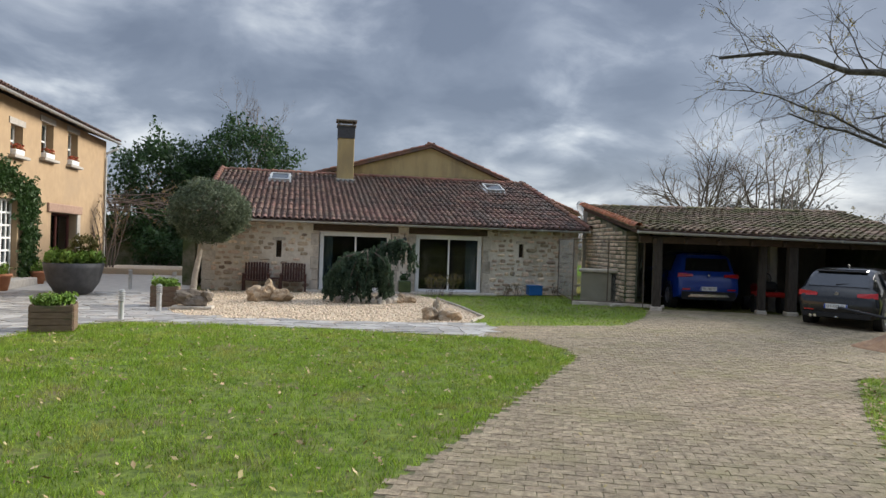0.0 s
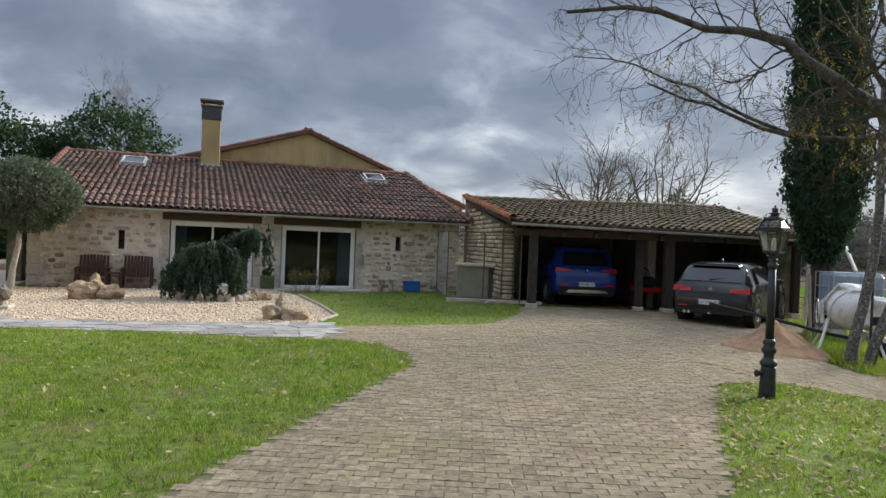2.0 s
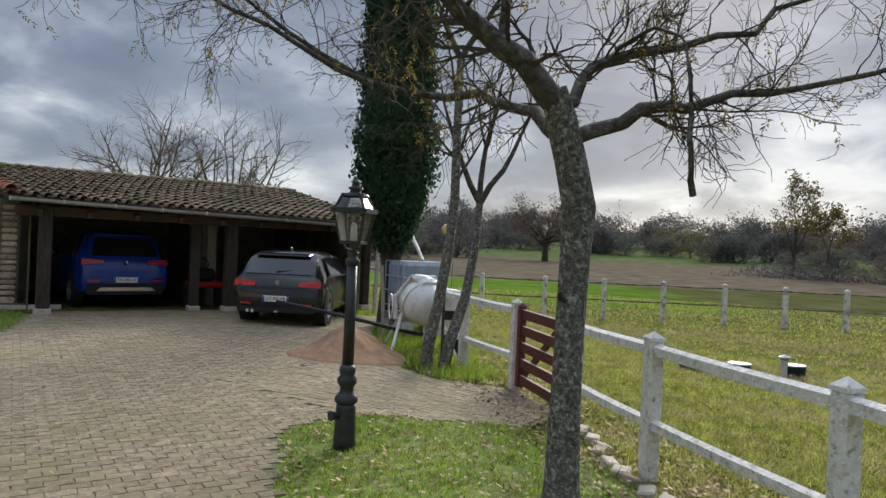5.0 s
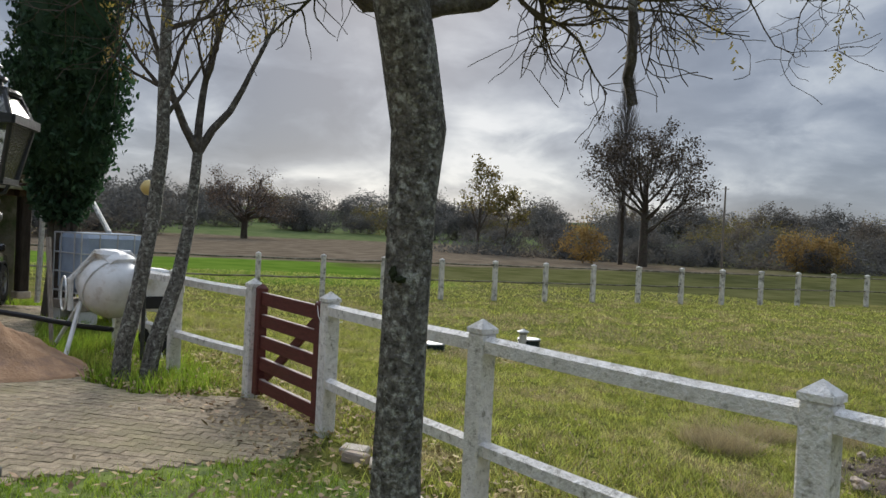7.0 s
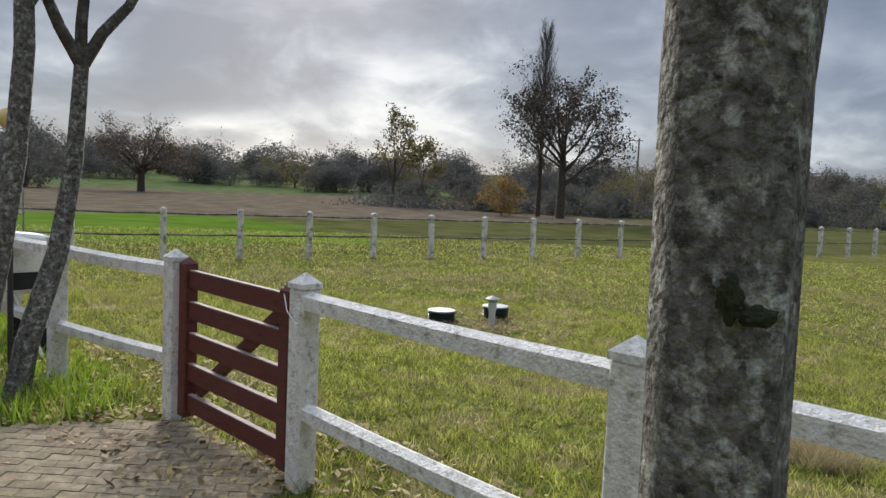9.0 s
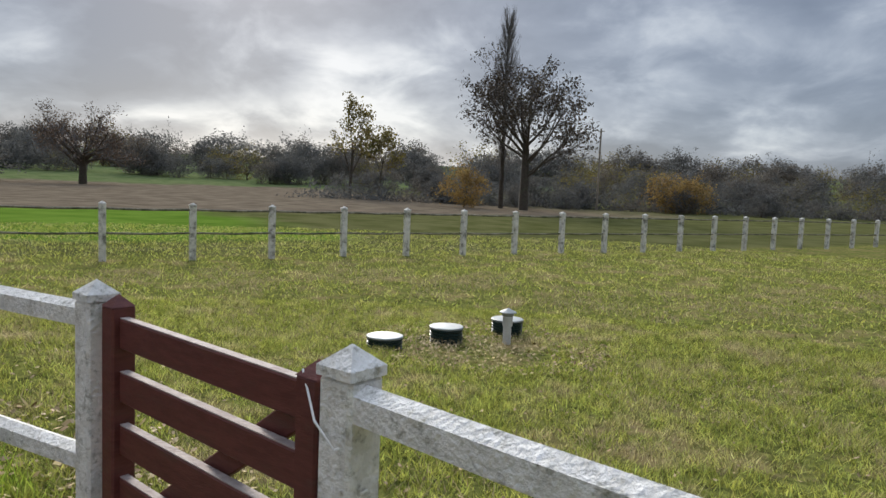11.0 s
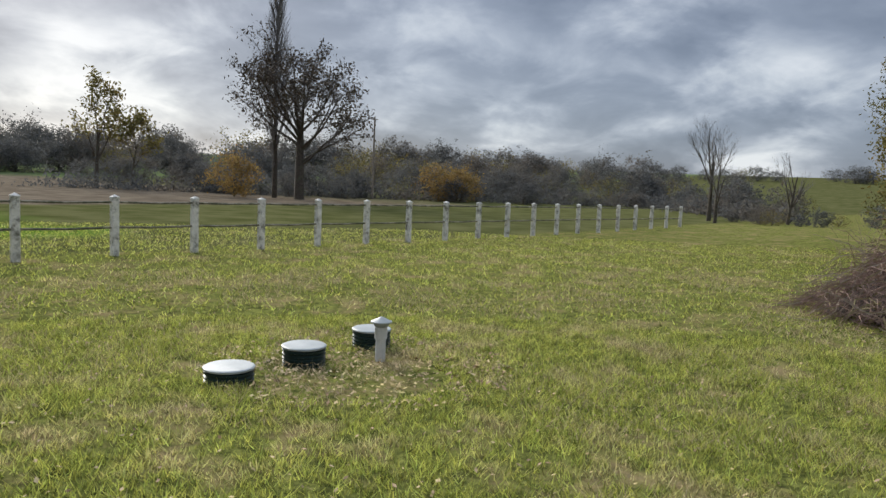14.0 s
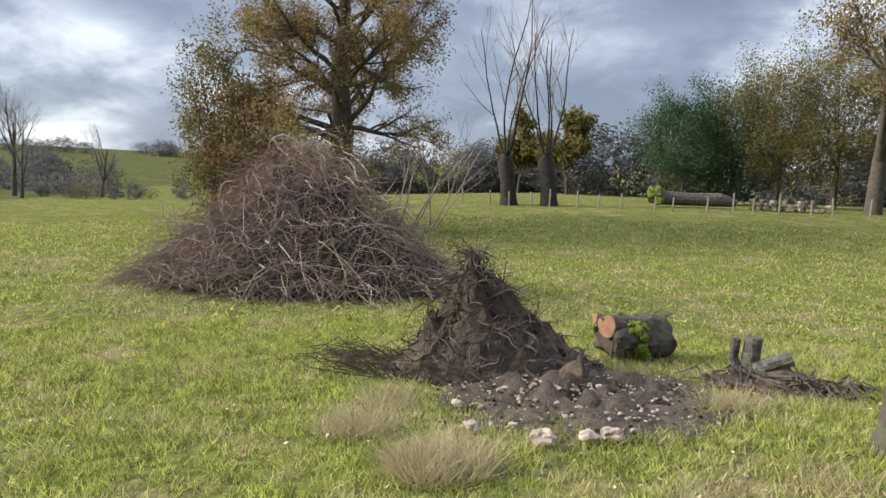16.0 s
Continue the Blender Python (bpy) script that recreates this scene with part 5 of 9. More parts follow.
# tall cypress
cy = base("cypress_tree", "tall dark green columnar cypress beside the carport", "tree")
CX, CY_ = 13.45, 15.65
r = random.Random(9)
s = Shape()
for k in range(9):
    a = k * 0.7
    s.tube([(CX + 0.2 * math.cos(a), CY_ + 0.2 * math.sin(a), -0.15), (CX + 0.14 * math.cos(a), CY_ + 0.14 * math.sin(a), 0.8), (CX + 0.2 * math.cos(a), CY_ + 0.2 * math.sin(a), 2.2), (CX + 0.3 * math.cos(a), CY_ + 0.3 * math.sin(a), 4.5)], [0.09, 0.07, 0.06, 0.03], 6)
part("trunk", s, M_BARKD, cy)
pts = []
while len(pts) < 5200:
    z = r.uniform(1.6, 12.5)
    t = (z - 1.6) / 10.9
    rad = 1.02 * min(1, (t + 0.02) * 5) ** 0.6 * (1 - 0.55 * t ** 2.2) * (0.90 + 0.2 * noise.noise(Vector((z * 1.1, 3, 0))))
    a = r.uniform(0, 6.283)
    q = rad * r.uniform(0.75, 1.0) * (1 + 0.16 * noise.noise(Vector((math.cos(a) * 2, math.sin(a) * 2, z * 0.9))))
    pts.append((CX + q * math.cos(a), CY_ + q * math.sin(a), z))
v, f = leaf_cloud(r, pts, 42000, 0.06, 0.07, -1.3)
ob = new("crown", tri_mesh("crown", v, f, M_LEAFC))
ob.parent = cy
part("core", Shape().tube([(CX, CY_, 1.9), (CX, CY_, 2.6), (CX, CY_, 5), (CX, CY_, 9), (CX, CY_, 12)], [0.1, 0.62, 0.78, 0.62, 0.2], 10), M_LEAFC, cy)

# olive tree on a pale stem
r = random.Random(13)
OX, OY = -5.75, 23.6
lines = [([Vector((OX + 0.0, OY, -0.1)), Vector((OX + 0.06, OY, 0.6)), Vector((OX + 0.17, OY, 1.2)), Vector((OX + 0.22, OY, 2.0))], [0.11, 0.085, 0.075, 0.07], 2)]
for k in range(9):
    grow(r, (OX + 0.22, OY, 1.9), (math.cos(k * 0.7), math.sin(k * 0.7), 0.8), 1.1, 0.035, 1, lines, 0.4, 0.1, (6, 5), 0.5, 0.8, 4)
pts = []
while len(pts) < 4200:
    p = Vector((r.gauss(0, 1), r.gauss(0, 1), r.gauss(0, 1))).normalized() * r.uniform(0.55, 1.0) ** 0.5
    k = 1 + 0.16 * noise.noise(p * 2.6)
    pts.append((OX + 0.42 + p.x * 1.22 * k, OY + p.y * 1.2 * k, 2.55 + p.z * 0.98 * k))
lv = leaf_cloud(r, pts, 24000, 0.045, 0.05)
olive_bark = mat("pale_olive_bark", (0.34, 0.29, 0.23), (0.5, 0.45, 0.38), 8, 0.9, 0.4)
tree_thing("olive_tree", lines, "round clipped olive tree on a pale leaning stem", olive_bark, M_TWIG, lv, M_LEAFOL)

# weeping cedar in a ring of stones
cd = base("weeping_cedar", "weeping blue cedar drooping over a stone ring", "tree")
WX, WY = -0.75, 21.3
r = random.Random(3)
s = Shape()
arms = [[(WX, WY, 0), (WX - 0.05, WY, 0.7), (WX + 0.3, WY, 1.4), (WX + 0.7, WY + 0.1, 1.68), (WX + 1.1, WY + 0.1, 1.86), (WX + 1.4, WY + 0.1, 1.76), (WX + 1.6, WY + 0.1, 1.45)]]
for k in range(11):
    a = k * 0.5712 + 0.3
    rr = 0.72 + 0.2 * math.sin(k * 2.3)
    arms.append([(WX + 0.15, WY, 1.05), (WX + 0.15 + 0.35 * rr * math.cos(a), WY + 0.35 * rr * math.sin(a), 1.45 + 0.08 * math.sin(k)), (WX + 0.1 + 0.8 * rr * math.cos(a), WY + 0.8 * rr * math.sin(a), 1.32), (WX + 0.05 + rr * 1.15 * math.cos(a), WY + rr * math.sin(a), 0.95), (WX + rr * 1.3 * math.cos(a), WY + rr * 1.1 * math.sin(a), 0.55)])
hang = []
for k, arm in enumerate(arms):
    part("branch" if k else "trunk", Shape().tube(arm, [(0.03 if k else 0.09) * (1 - 0.7 * i / (len(arm) - 1)) for i in range(len(arm))], 7), M_BARKD, cd, shade=True)
    for _ in range(80 if k == 0 else 30):
        t = r.uniform(0.3, 1) * (len(arm) - 1)
        i = min(int(t), len(arm) - 2)
        p = Vector(arm[i]).lerp(Vector(arm[i + 1]), t - i) + Vector((r.uniform(-0.14, 0.14), r.uniform(-0.2, 0.2), r.uniform(-0.05, 0.1)))
        ln = r.uniform(0.3, 0.75) if k == 0 else r.uniform(0.25, 0.9)
        ln = min(ln, p.z - 0.06)
        sway = r.uniform(-0.12, 0.12)
        for q in range(16):
            hang.append(p + Vector((r.uniform(-0.012, 0.012) + sway * q / 16, r.uniform(-0.012, 0.012), -ln * q / 16)))
v, f = leaf_cloud(r, hang, 30000, 0.042, 0.02, 1.8)
ob = new("crown", tri_mesh("crown", v, f, M_LEAFCED))
ob.parent = cd
for k in range(22):
    a = k / 22 * 6.283
    thing("edging_stone", Shape().blob((WX + 0.25 + 0.85 * math.cos(a), WY + 0.6 * math.sin(a), 0.08), (0.14, 0.11, 0.13), k, 0.25, 1), M_GRANITE, "rough grey stone in the ring round the cedar", "stone", "stones round the cedar")


def bare_tree(r, h, lean=(0, 0, 1), lv=3, spread=0.62, r0=None, kids=(7, 6, 6), first=0.3):
    lines = []
    grow(r, (0, 0, -0.3), lean, h * 0.55, r0 or h * 0.02, lv, lines, 0.16, 0.3, kids, 0.66, spread, 6)
    return lines


# two bare trees behind the carport, their stems fanning into round crowns
for k, (x, y, h, yaw) in enumerate(((21.0, 39.7, 9.6, 0), (24.4, 37.6, 9.4, 70))):
    r = random.Random(50 + k)
    lines = [([Vector((0, 0, -0.4)), Vector((0, 0, 1.0)), Vector((0.05, 0, 2.4))], [0.32, 0.26, 0.2], 3)]
    for j in range(9):
        a = j * 2.4 + k
        out_ = 0.15 + 0.95 * (j / 8)
        grow(r, (0, 0, 1.5 + 0.1 * j), (out_ * math.cos(a), out_ * math.sin(a), 1), h * (0.68 - 0.13 * out_), 0.09, 2, lines, 0.3, 0.02, (8, 9), 0.5, 0.85, 7)
    tree_thing("bare_tree", lines, "leafless grey tree with a round crown behind the carport", M_TWIG, M_TWIG, None, None, pose(x, y, gz(x, y), 0, 0, yaw), group="bare trees behind the carport")


def crown_points(r, n, cx, cy, cz, sx, sy, sz, rough=0.3):
    pts = []
    for _ in range(n):
        p = Vector((r.gauss(0, 1), r.gauss(0, 1), r.gauss(0, 1))).normalized()
        k = (1 + rough * noise.noise(p * 2.2 + Vector((cx, cy, 0)))) * r.uniform(0.35, 1) ** 0.4
        pts.append((cx + p.x * sx * k, cy + p.y * sy * k, cz + p.z * sz * k))
    return pts


# evergreen oaks, ash and shrubs behind the garden wall
r = random.Random(31)
for nm, x, y, h, cr_, lab in (("holm_oak", -11.2, 44.5, 7.4, (2.6, 2.6, 2.6), "dark evergreen oak behind the garden wall"), ("holm_oak", -6.6, 45.5, 8.6, (3.0, 2.6, 2.6), "broad dark evergreen oak behind the barn"), ("holm_oak", -9.0, 46, 6.6, (2.6, 2.6, 2.2), "dark evergreen oak behind the garden wall")):
    lines = bare_tree(r, h * 1.1, lv=2)
    pts = crown_points(r, 900, 0, 0, h - cr_[2] * 0.9, *cr_, 0.55)
    lv = leaf_cloud(r, pts, 8000, 0.13, 0.22)
    tree_thing(nm, lines, lab, M_BARKD, M_BARKD, lv, M_LEAFD, pose(x, y, 0))
lines = bare_tree(random.Random(8), 13.5, lv=4, spread=0.5, kids=(6, 6, 5, 5))
tree_thing("ash_tree", lines, "tall leafless ash behind the barn", M_TWIG, M_TWIG, None, None, pose(-6.5, 47.5, 0))
lines = bare_tree(random.Random(18), 7.5, lv=3, spread=0.5)
tree_thing("bare_shrub", lines, "leafless grey shrub behind the garden wall", M_TWIG, M_TWIG, None, None, pose(-13.2, 43.5, 0))
for k, (x, y, sx, sz) in enumerate(((-8.2, 39.0, 1.4, 0.9), (-10.5, 40.4, 1.2, 1.1), (-7.0, 37.5, 1.1, 1.0))):
    sh = base("garden_shrub", "dark green shrub before the old wall", "shrub", pose(x, y, 0), group="shrubs before the old wall")
    part("stem", Shape().tube([(0, 0, -0.1), (0.05, 0, 0.5), (0.1, 0, 1.0)], [0.05, 0.04, 0.02], 6), M_BARKD, sh)
    v, f = leaf_cloud(r, crown_points(r, 300, 0, 0, sz, sx, sx, sz, 0.5), 2600, 0.09, 0.12)
    ob = new("crown", tri_mesh("crown", v, f, M_LEAFD))
    ob.parent = sh
v, f = leaf_cloud(r, [(r.uniform(-13.5, -5.2), 41.1 - r.uniform(0, 0.3), r.uniform(1.4, 3.0)) for _ in range(500)], 4500, 0.10, 0.15)
thing_ob = new("wall_ivy", tri_mesh("wall_ivy", v, f, M_IVY))
tagged(thing_ob, "ivy mat hanging over the old garden wall", "ivy", kind="stuff")

# big half-leafed oak behind the brush pile
r = random.Random(77)
lines = []
OBX, OBY = 21.9, -13.7
lines.append(([Vector((0, 0, -0.4)), Vector((0.05, 0, 1.5)), Vector((-0.12, 0, 3.6)), Vector((0.05, 0.1, 5.6)), Vector((-0.1, 0.05, 7.6)), Vector((0.05, 0, 10.5))], [0.62, 0.44, 0.38, 0.33, 0.25, 0.09], 3))
for k in range(30):
    z = 2.9 + 6.6 * (k / 29) + r.uniform(-0.25, 0.25)
    a = k * 2.4 + r.uniform(-0.4, 0.4)
    t = (z - 2.9) / 6.6
    grow(r, (-0.05, 0.03, z), (math.cos(a), math.sin(a), 0.42 + 0.55 * t + r.uniform(-0.15, 0.25)), (5.2 - 1.6 * t) * r.uniform(0.8, 1.1), 0.13 - 0.05 * t, 2, lines, 0.5, -0.12 + 0.25 * t, (9, 9), 0.44, 0.8, 8)
lv = leaf_cloud(r, tips(lines, 0), 88000, 0.056, 0.17)
tree_thing("oak_tree", lines, "large oak with half its brown autumn leaves", M_BARKD, M_BARKD, lv, M_LEAFO, pose(OBX, OBY, gz(OBX, OBY)), split=True)
# dark conifer and brown thicket at its side
for nm, x, y, h, w, m_, lab, n in (("small_conifer", 25.6, -11.1, 6.9, 1.15, M_LEAFG, "dull green narrow tree beside the oak", 9000), ("beech_thicket", 24.4, -11.7, 5.2, 1.9, M_LEAFO, "brown leafy thicket below the oak", 17000), ("beech_thicket", 23.6, -11.9, 3.0, 1.6, M_LEAFO, "brown leafy thicket below the oak", 6000)):
    sh = base(nm, lab, "tree", pose(x, y, gz(x, y)))
    lines = bare_tree(r, h, lv=2)
    part("stem", branch_shape(lines), M_BARKD, sh)
    v, f = leaf_cloud(r, crown_points(r, 420, 0, 0, h * 0.55, w, w, h * 0.5, 0.6), n, 0.062, 0.17)
    ob = new("crown", tri_mesh("crown", v, f, m_))
    ob.parent = sh

# pollarded trunks with long bare shoots
M_HOLLOW = mat("black_hollow_bark", (0.012, 0.010, 0.009), (0.042, 0.035, 0.028), 5, 0.95, 0.8, (0.045, 0.055, 0.02), 1.5, 0.64)
for k, (x, y, h) in enumerate(((18.4, -25.5, 11.0), (16.4, -26.0, 9.0))):
    r = random.Random(60 + k)
    lines = [([Vector((0, 0, -0.4)), Vector((0.05, 0, 0.3)), Vector((0.12, 0, 1.2)), Vector((0.3, 0, 2.2)), Vector((0.2, 0.1, 2.6))], [0.62, 0.46, 0.40, 0.42, 0.2], 3)]
    for j in range(5):
        a = j * 1.256 + k
        grow(r, (0.25 + 0.1 * math.cos(a), 0.1 * math.sin(a), 2.3), (0.34 * math.cos(a), 0.34 * math.sin(a), 1.0), h * r.uniform(0.55, 0.85), 0.06, 2, lines, 0.24, 0.16, (5, 6), 0.42, 0.55, 8)
    tree_thing("pollard_tree", lines, "hollow dark pollard trunk with long bare shoots", M_HOLLOW, M_TWIG, None, None, pose(x, y, gz(x, y)), group="pollards on the field edge")

# feature trees across the meadow
def far_tree(name, x, y, h, seed, label, leaves=None, leaf_mat=None, spread=0.62, lv=4, twig=None, size=0.22, kids=(5, 6, 5, 5), r0=None, z=None):
    r = random.Random(seed)
    lines = bare_tree(r, h, lv=lv, spread=spread, kids=kids, r0=r0)
    L = leaf_cloud(r, tips(lines, 1), leaves, size, 0.3) if leaves else None
    return tree_thing(name, lines, label, M_BARKD, twig or M_TWIGFAR, L, leaf_mat, pose(x, y, gz(x, y) if z is None else z))


# round-headed oak
r = random.Random(91)
lines = [([Vector((0, 0, -0.5)), Vector((0, 0, 1.5)), Vector((0.1, 0, 3.5))], [0.6, 0.5, 0.4], 3)]
for k in range(16):
    a = k * 2.4
    grow(r, (0, 0, r.uniform(2.4, 3.8)), (math.cos(a), math.sin(a), r.uniform(0.15, 1.6)), 6.8, 0.2, 2, lines, 0.3, 0.12, (8, 8), 0.5, 0.7, 6)
tree_thing("round_oak", lines, "round-headed leafless oak in the brown meadow", M_BARKD, M_TWIGFAR, leaf_cloud(r, tips(lines, 0), 6000, 0.16, 0.4), mat("dull_brown_leaf", (0.13, 0.09, 0.06), (0.2, 0.14, 0.09), 1, 0.9, 0, island=0.3), pose(103.5, 63.2, gz(103.5, 63.2)))
# poplar and its broad neighbour
r = random.Random(33)
lines = [([Vector((0, 0, -0.5)), Vector((0.1, 0, 6)), Vector((0, 0.1, 13)), Vector((0.1, 0, 20.3))], [0.28, 0.2, 0.1, 0.02], 3)]
for k in range(150):
    z = r.uniform(2.5, 18.5)
    a = r.uniform(0, 6.283)
    grow(r, (0, 0, z), (0.42 * math.cos(a), 0.42 * math.sin(a), 1), 6.4 - z * 0.24, 0.045, 1, lines, 0.14, 0.3, (7, 5), 0.5, 0.35, 5)
tree_thing("poplar_tree", lines, "tall narrow leafless poplar across the meadow", M_BARKD, M_TWIGFAR, None, None, pose(79.7, 5.2, gz(79.7, 5.2)))
r = random.Random(34)
lines = [([Vector((0, 0, -0.5)), Vector((0, 0, 3)), Vector((0.1, 0, 5.5)), Vector((0, 0, 8))], [0.5, 0.42, 0.35, 0.25], 3)]
for k in range(16):
    a = k * 2.4
    z = r.uniform(3.0, 8.5)
    grow(r, (0, 0, z), (math.cos(a) * 0.8, math.sin(a) * 0.8, 0.45 + 0.1 * (z - 3)), 6.6, 0.15, 2, lines, 0.3, 0.2, (8, 8), 0.5, 0.7, 6)
tree_thing("broad_oak", lines, "broad oak with sparse dark leaves beside the poplar", M_BARKD, M_TWIGFAR, leaf_cloud(r, tips(lines, 0), 7000, 0.17, 0.35), mat("dark_brown_leaf", (0.07, 0.055, 0.04), (0.13, 0.10, 0.07), 1, 0.9, 0, island=0.3), pose(77.5, 3.0, gz(77.5, 3.0)))
far_tree("meadow_tree", 96.6, 24.0, 13.5, 41, "leafless tree in the far hedge", 1500, M_LEAFG, 0.6)
far_tree("meadow_tree", 94.5, 20.0, 9.5, 42, "leafless tree in the far hedge", 1200, M_LEAFG, 0.6)
far_tree("bare_field_tree", 56.5, -27.8, 10.2, 43, "leafless tree at the field corner", None, None, 0.5)
far_tree("bare_field_tree", 53.0, -25.6, 8.0, 48, "leafless tree at the field corner", None, None, 0.5, 3)
far_tree("slender_bare_tree", 52.6, -32.1, 7.4, 44, "slender leafless tree in the field hedge", None, None, 0.45, 3)
far_tree("edge_tree", 27.0, -62, 9, 45, "autumn tree in the field hedge", 5000, M_LEAFG, 0.6, 3, size=0.25)
far_tree("edge_tree", 21.5, -60, 9.5, 46, "pale green autumn tree in the field hedge", 6000, M_LEAFG, 0.6, 3, size=0.25)
far_tree("big_edge_oak", 1.2, -29.5, 15.5, 47, "large oak at the field edge with thin brown leaves", 14000, M_LEAFO, 0.75, 4, M_BARKD, 0.11, (6, 7, 6, 5), 0.42)
for k, (x, y, h, w, m_) in enumerate(((10.2, -40.5, 7.6, 3.2, M_LEAFD), (7.2, -41.2, 8.4, 3.4, M_LEAFD), (4.6, -39.5, 9.6, 3.4, M_LEAFG), (1.5, -38.5, 10.4, 3.6, M_LEAFG), (-2.5, -37, 10, 3.6, M_LEAFG), (-7, -36, 10.5, 3.8, M_LEAFG))):
    r = random.Random(70 + k)
    lines = bare_tree(r, h, lv=3)
    lv = leaf_cloud(r, crown_points(r, 900, 0, 0, h * 0.56, w, w, h * 0.42, 0.75), 26000, 0.075, 0.28)
    tree_thing("hedge_tree", lines, "leafy dark green tree on the field edge" if m_ is M_LEAFD else "yellowing autumn tree on the field edge", M_BARKD, M_BARKD, lv, m_, pose(x, y, gz(x, y)), group="trees on the field edge")
for x, y, h, lab in ((77.8, 9.0, 4.4, "yellow autumn bush in the far hedge"), (86.4, -13.8, 4.6, "yellow autumn tree in the far hedge"), (86.0, -16.5, 4.2, "orange autumn tree in the far hedge")):
    r = random.Random(int(x * 3 + y))
    lines = bare_tree(r, h, lv=2)
    tree_thing("autumn_bush", lines, lab, M_BARKD, M_TWIGFAR, leaf_cloud(r, crown_points(r, 260, 0, 0, h * 0.5, h * 0.5, h * 0.5, h * 0.42, 0.9), 2200, 0.15, 0.3), M_LEAFYEL, pose(x, y, gz(x, y)))

# far hedges and woods: kinds of tree built once, then repeated
kinds = []
for k in range(6):
    r = random.Random(200 + k)
    h = 8.0
    lines = bare_tree(r, h, lv=3, spread=0.6 + 0.1 * (k % 3), kids=(5, 6, 6))
    pts = crown_points(r, 320, 0, 0, h * 0.52, 2.9, 2.9, h * 0.42, 0.7)
    lv = leaf_cloud(r, pts, (4200, 2400, 5000, 1500, 3600, 3000)[k], 0.15, 0.26)
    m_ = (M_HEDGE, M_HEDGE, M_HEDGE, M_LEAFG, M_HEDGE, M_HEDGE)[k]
    kinds.append(tree_thing("distant_tree", lines, "dull tree of the distant hedges, haze greyed into its colour", M_BARKD, M_TWIGFAR, lv, m_, pose(150 + k * 9, 20 + k * 17, 2), group="distant hedge trees"))
r = random.Random(300)


def hedge(x0, y0, x1, y1, n, h0, h1, wob=3.0):
    for i in range(n):
        t = (i + r.uniform(-0.4, 0.4)) / max(n - 1, 1)
        x, y = x0 + (x1 - x0) * t + r.uniform(-wob, wob), y0 + (y1 - y0) * t + r.uniform(-wob, wob)
        k = r.choice(kinds)
        sc = r.uniform(h0, h1) / 8.0
        c = copy_thing(k, pose(x, y, gz(x, y) - 0.2 * 8 * sc, 0, 0, r.uniform(0, 360)))
        c.scale = (sc * r.uniform(1.2, 1.9), sc * r.uniform(1.2, 1.9), sc * 1.15)


hedge(88, 12, 86, -40, 16, 1.8, 3.2)
hedge(92, 10, 96, -52, 20, 3.0, 6.0)
hedge(150, 120, 165, -70, 46, 5, 9, 8)
hedge(200, 170, 215, -120, 70, 8, 13, 12)
hedge(128, 30, 132, -60, 24, 4, 7, 4)
hedge(130, 140, 100, 78, 12, 6, 11, 6)
hedge(92, -45, 64, -42, 14, 2.2, 4.5, 2)
hedge(60, -60, 28, -74, 16, 5, 8, 4)
hedge(28, -72, -14, -52, 16, 6, 9, 4)
hedge(300, -60, 240, -260, 26, 5, 8, 14)
hedge(60, 70, 96, 120, 14, 6, 10, 8)
hedge(30, 80, 60, 72, 8, 6, 9, 6)
hedge(55, -29, 36, -27, 9, 0.8, 1.6, 1)

# low scrub along hedge feet
rs2 = np.random.RandomState(7)
n = 26000
t = rs2.uniform(0, 1, n)
which = rs2.randint(0, 5, n)
segs_ = np.array([(88, 28, 86, -40), (90, 26, 92, -48), (92, -45, 54, -33), (60, -62, 28, -74), (28, -74, -14, -50)], float)
sx0 = segs_[which]
px = sx0[:, 0] + (sx0[:, 2] - sx0[:, 0]) * t + rs2.normal(0, 1.2, n)
py = sx0[:, 1] + (sx0[:, 3] - sx0[:, 1]) * t + rs2.normal(0, 1.2, n)
pz = ground_z(px, py) + np.abs(rs2.normal(0, 0.9, n)) * (0.6 + 0.6 * np.sin(px * 0.7 + py * 0.45) ** 2)
v, f = leaf_cloud(random.Random(1), np.stack([px, py, pz], 1), n, 0.2, 0.2)
tagged(new("hedge_scrub", tri_mesh("hedge_scrub", v, f, M_HEDGE)), "low scrub along the distant hedges, haze greyed into its colour", "scrub", kind="stuff")

# field boundary stakes
for i in range(26):
    x, y = 20.5 - i * 1.15 + r.uniform(-0.3, 0.3), -24.6 - i * 0.12 + r.uniform(-0.2, 0.2)
    thing("stake", Shape().tube([(x, y, gz(x, y) - 0.1), (x + r.uniform(-0.05, 0.05), y, gz(x, y) + r.uniform(0.7, 1.05))], [0.045, 0.04], 6), M_WOODG, "grey wooden stake of the field boundary", "stake", "field boundary stakes")
# utility pole
up_ = base("utility_pole", "thin grey utility pole across the meadow", "pole", pose(86.4, -6.0, gz(86.4, -6)))
part("mast", Shape().tube([(0, 0, -0.5), (0, 0, 9.2)], [0.14, 0.09], 8), M_WOODG, up_)
part("crossarm", Shape().box((0, 0, 8.9), (0.08, 0.8, 0.08)), M_WOODG, up_)

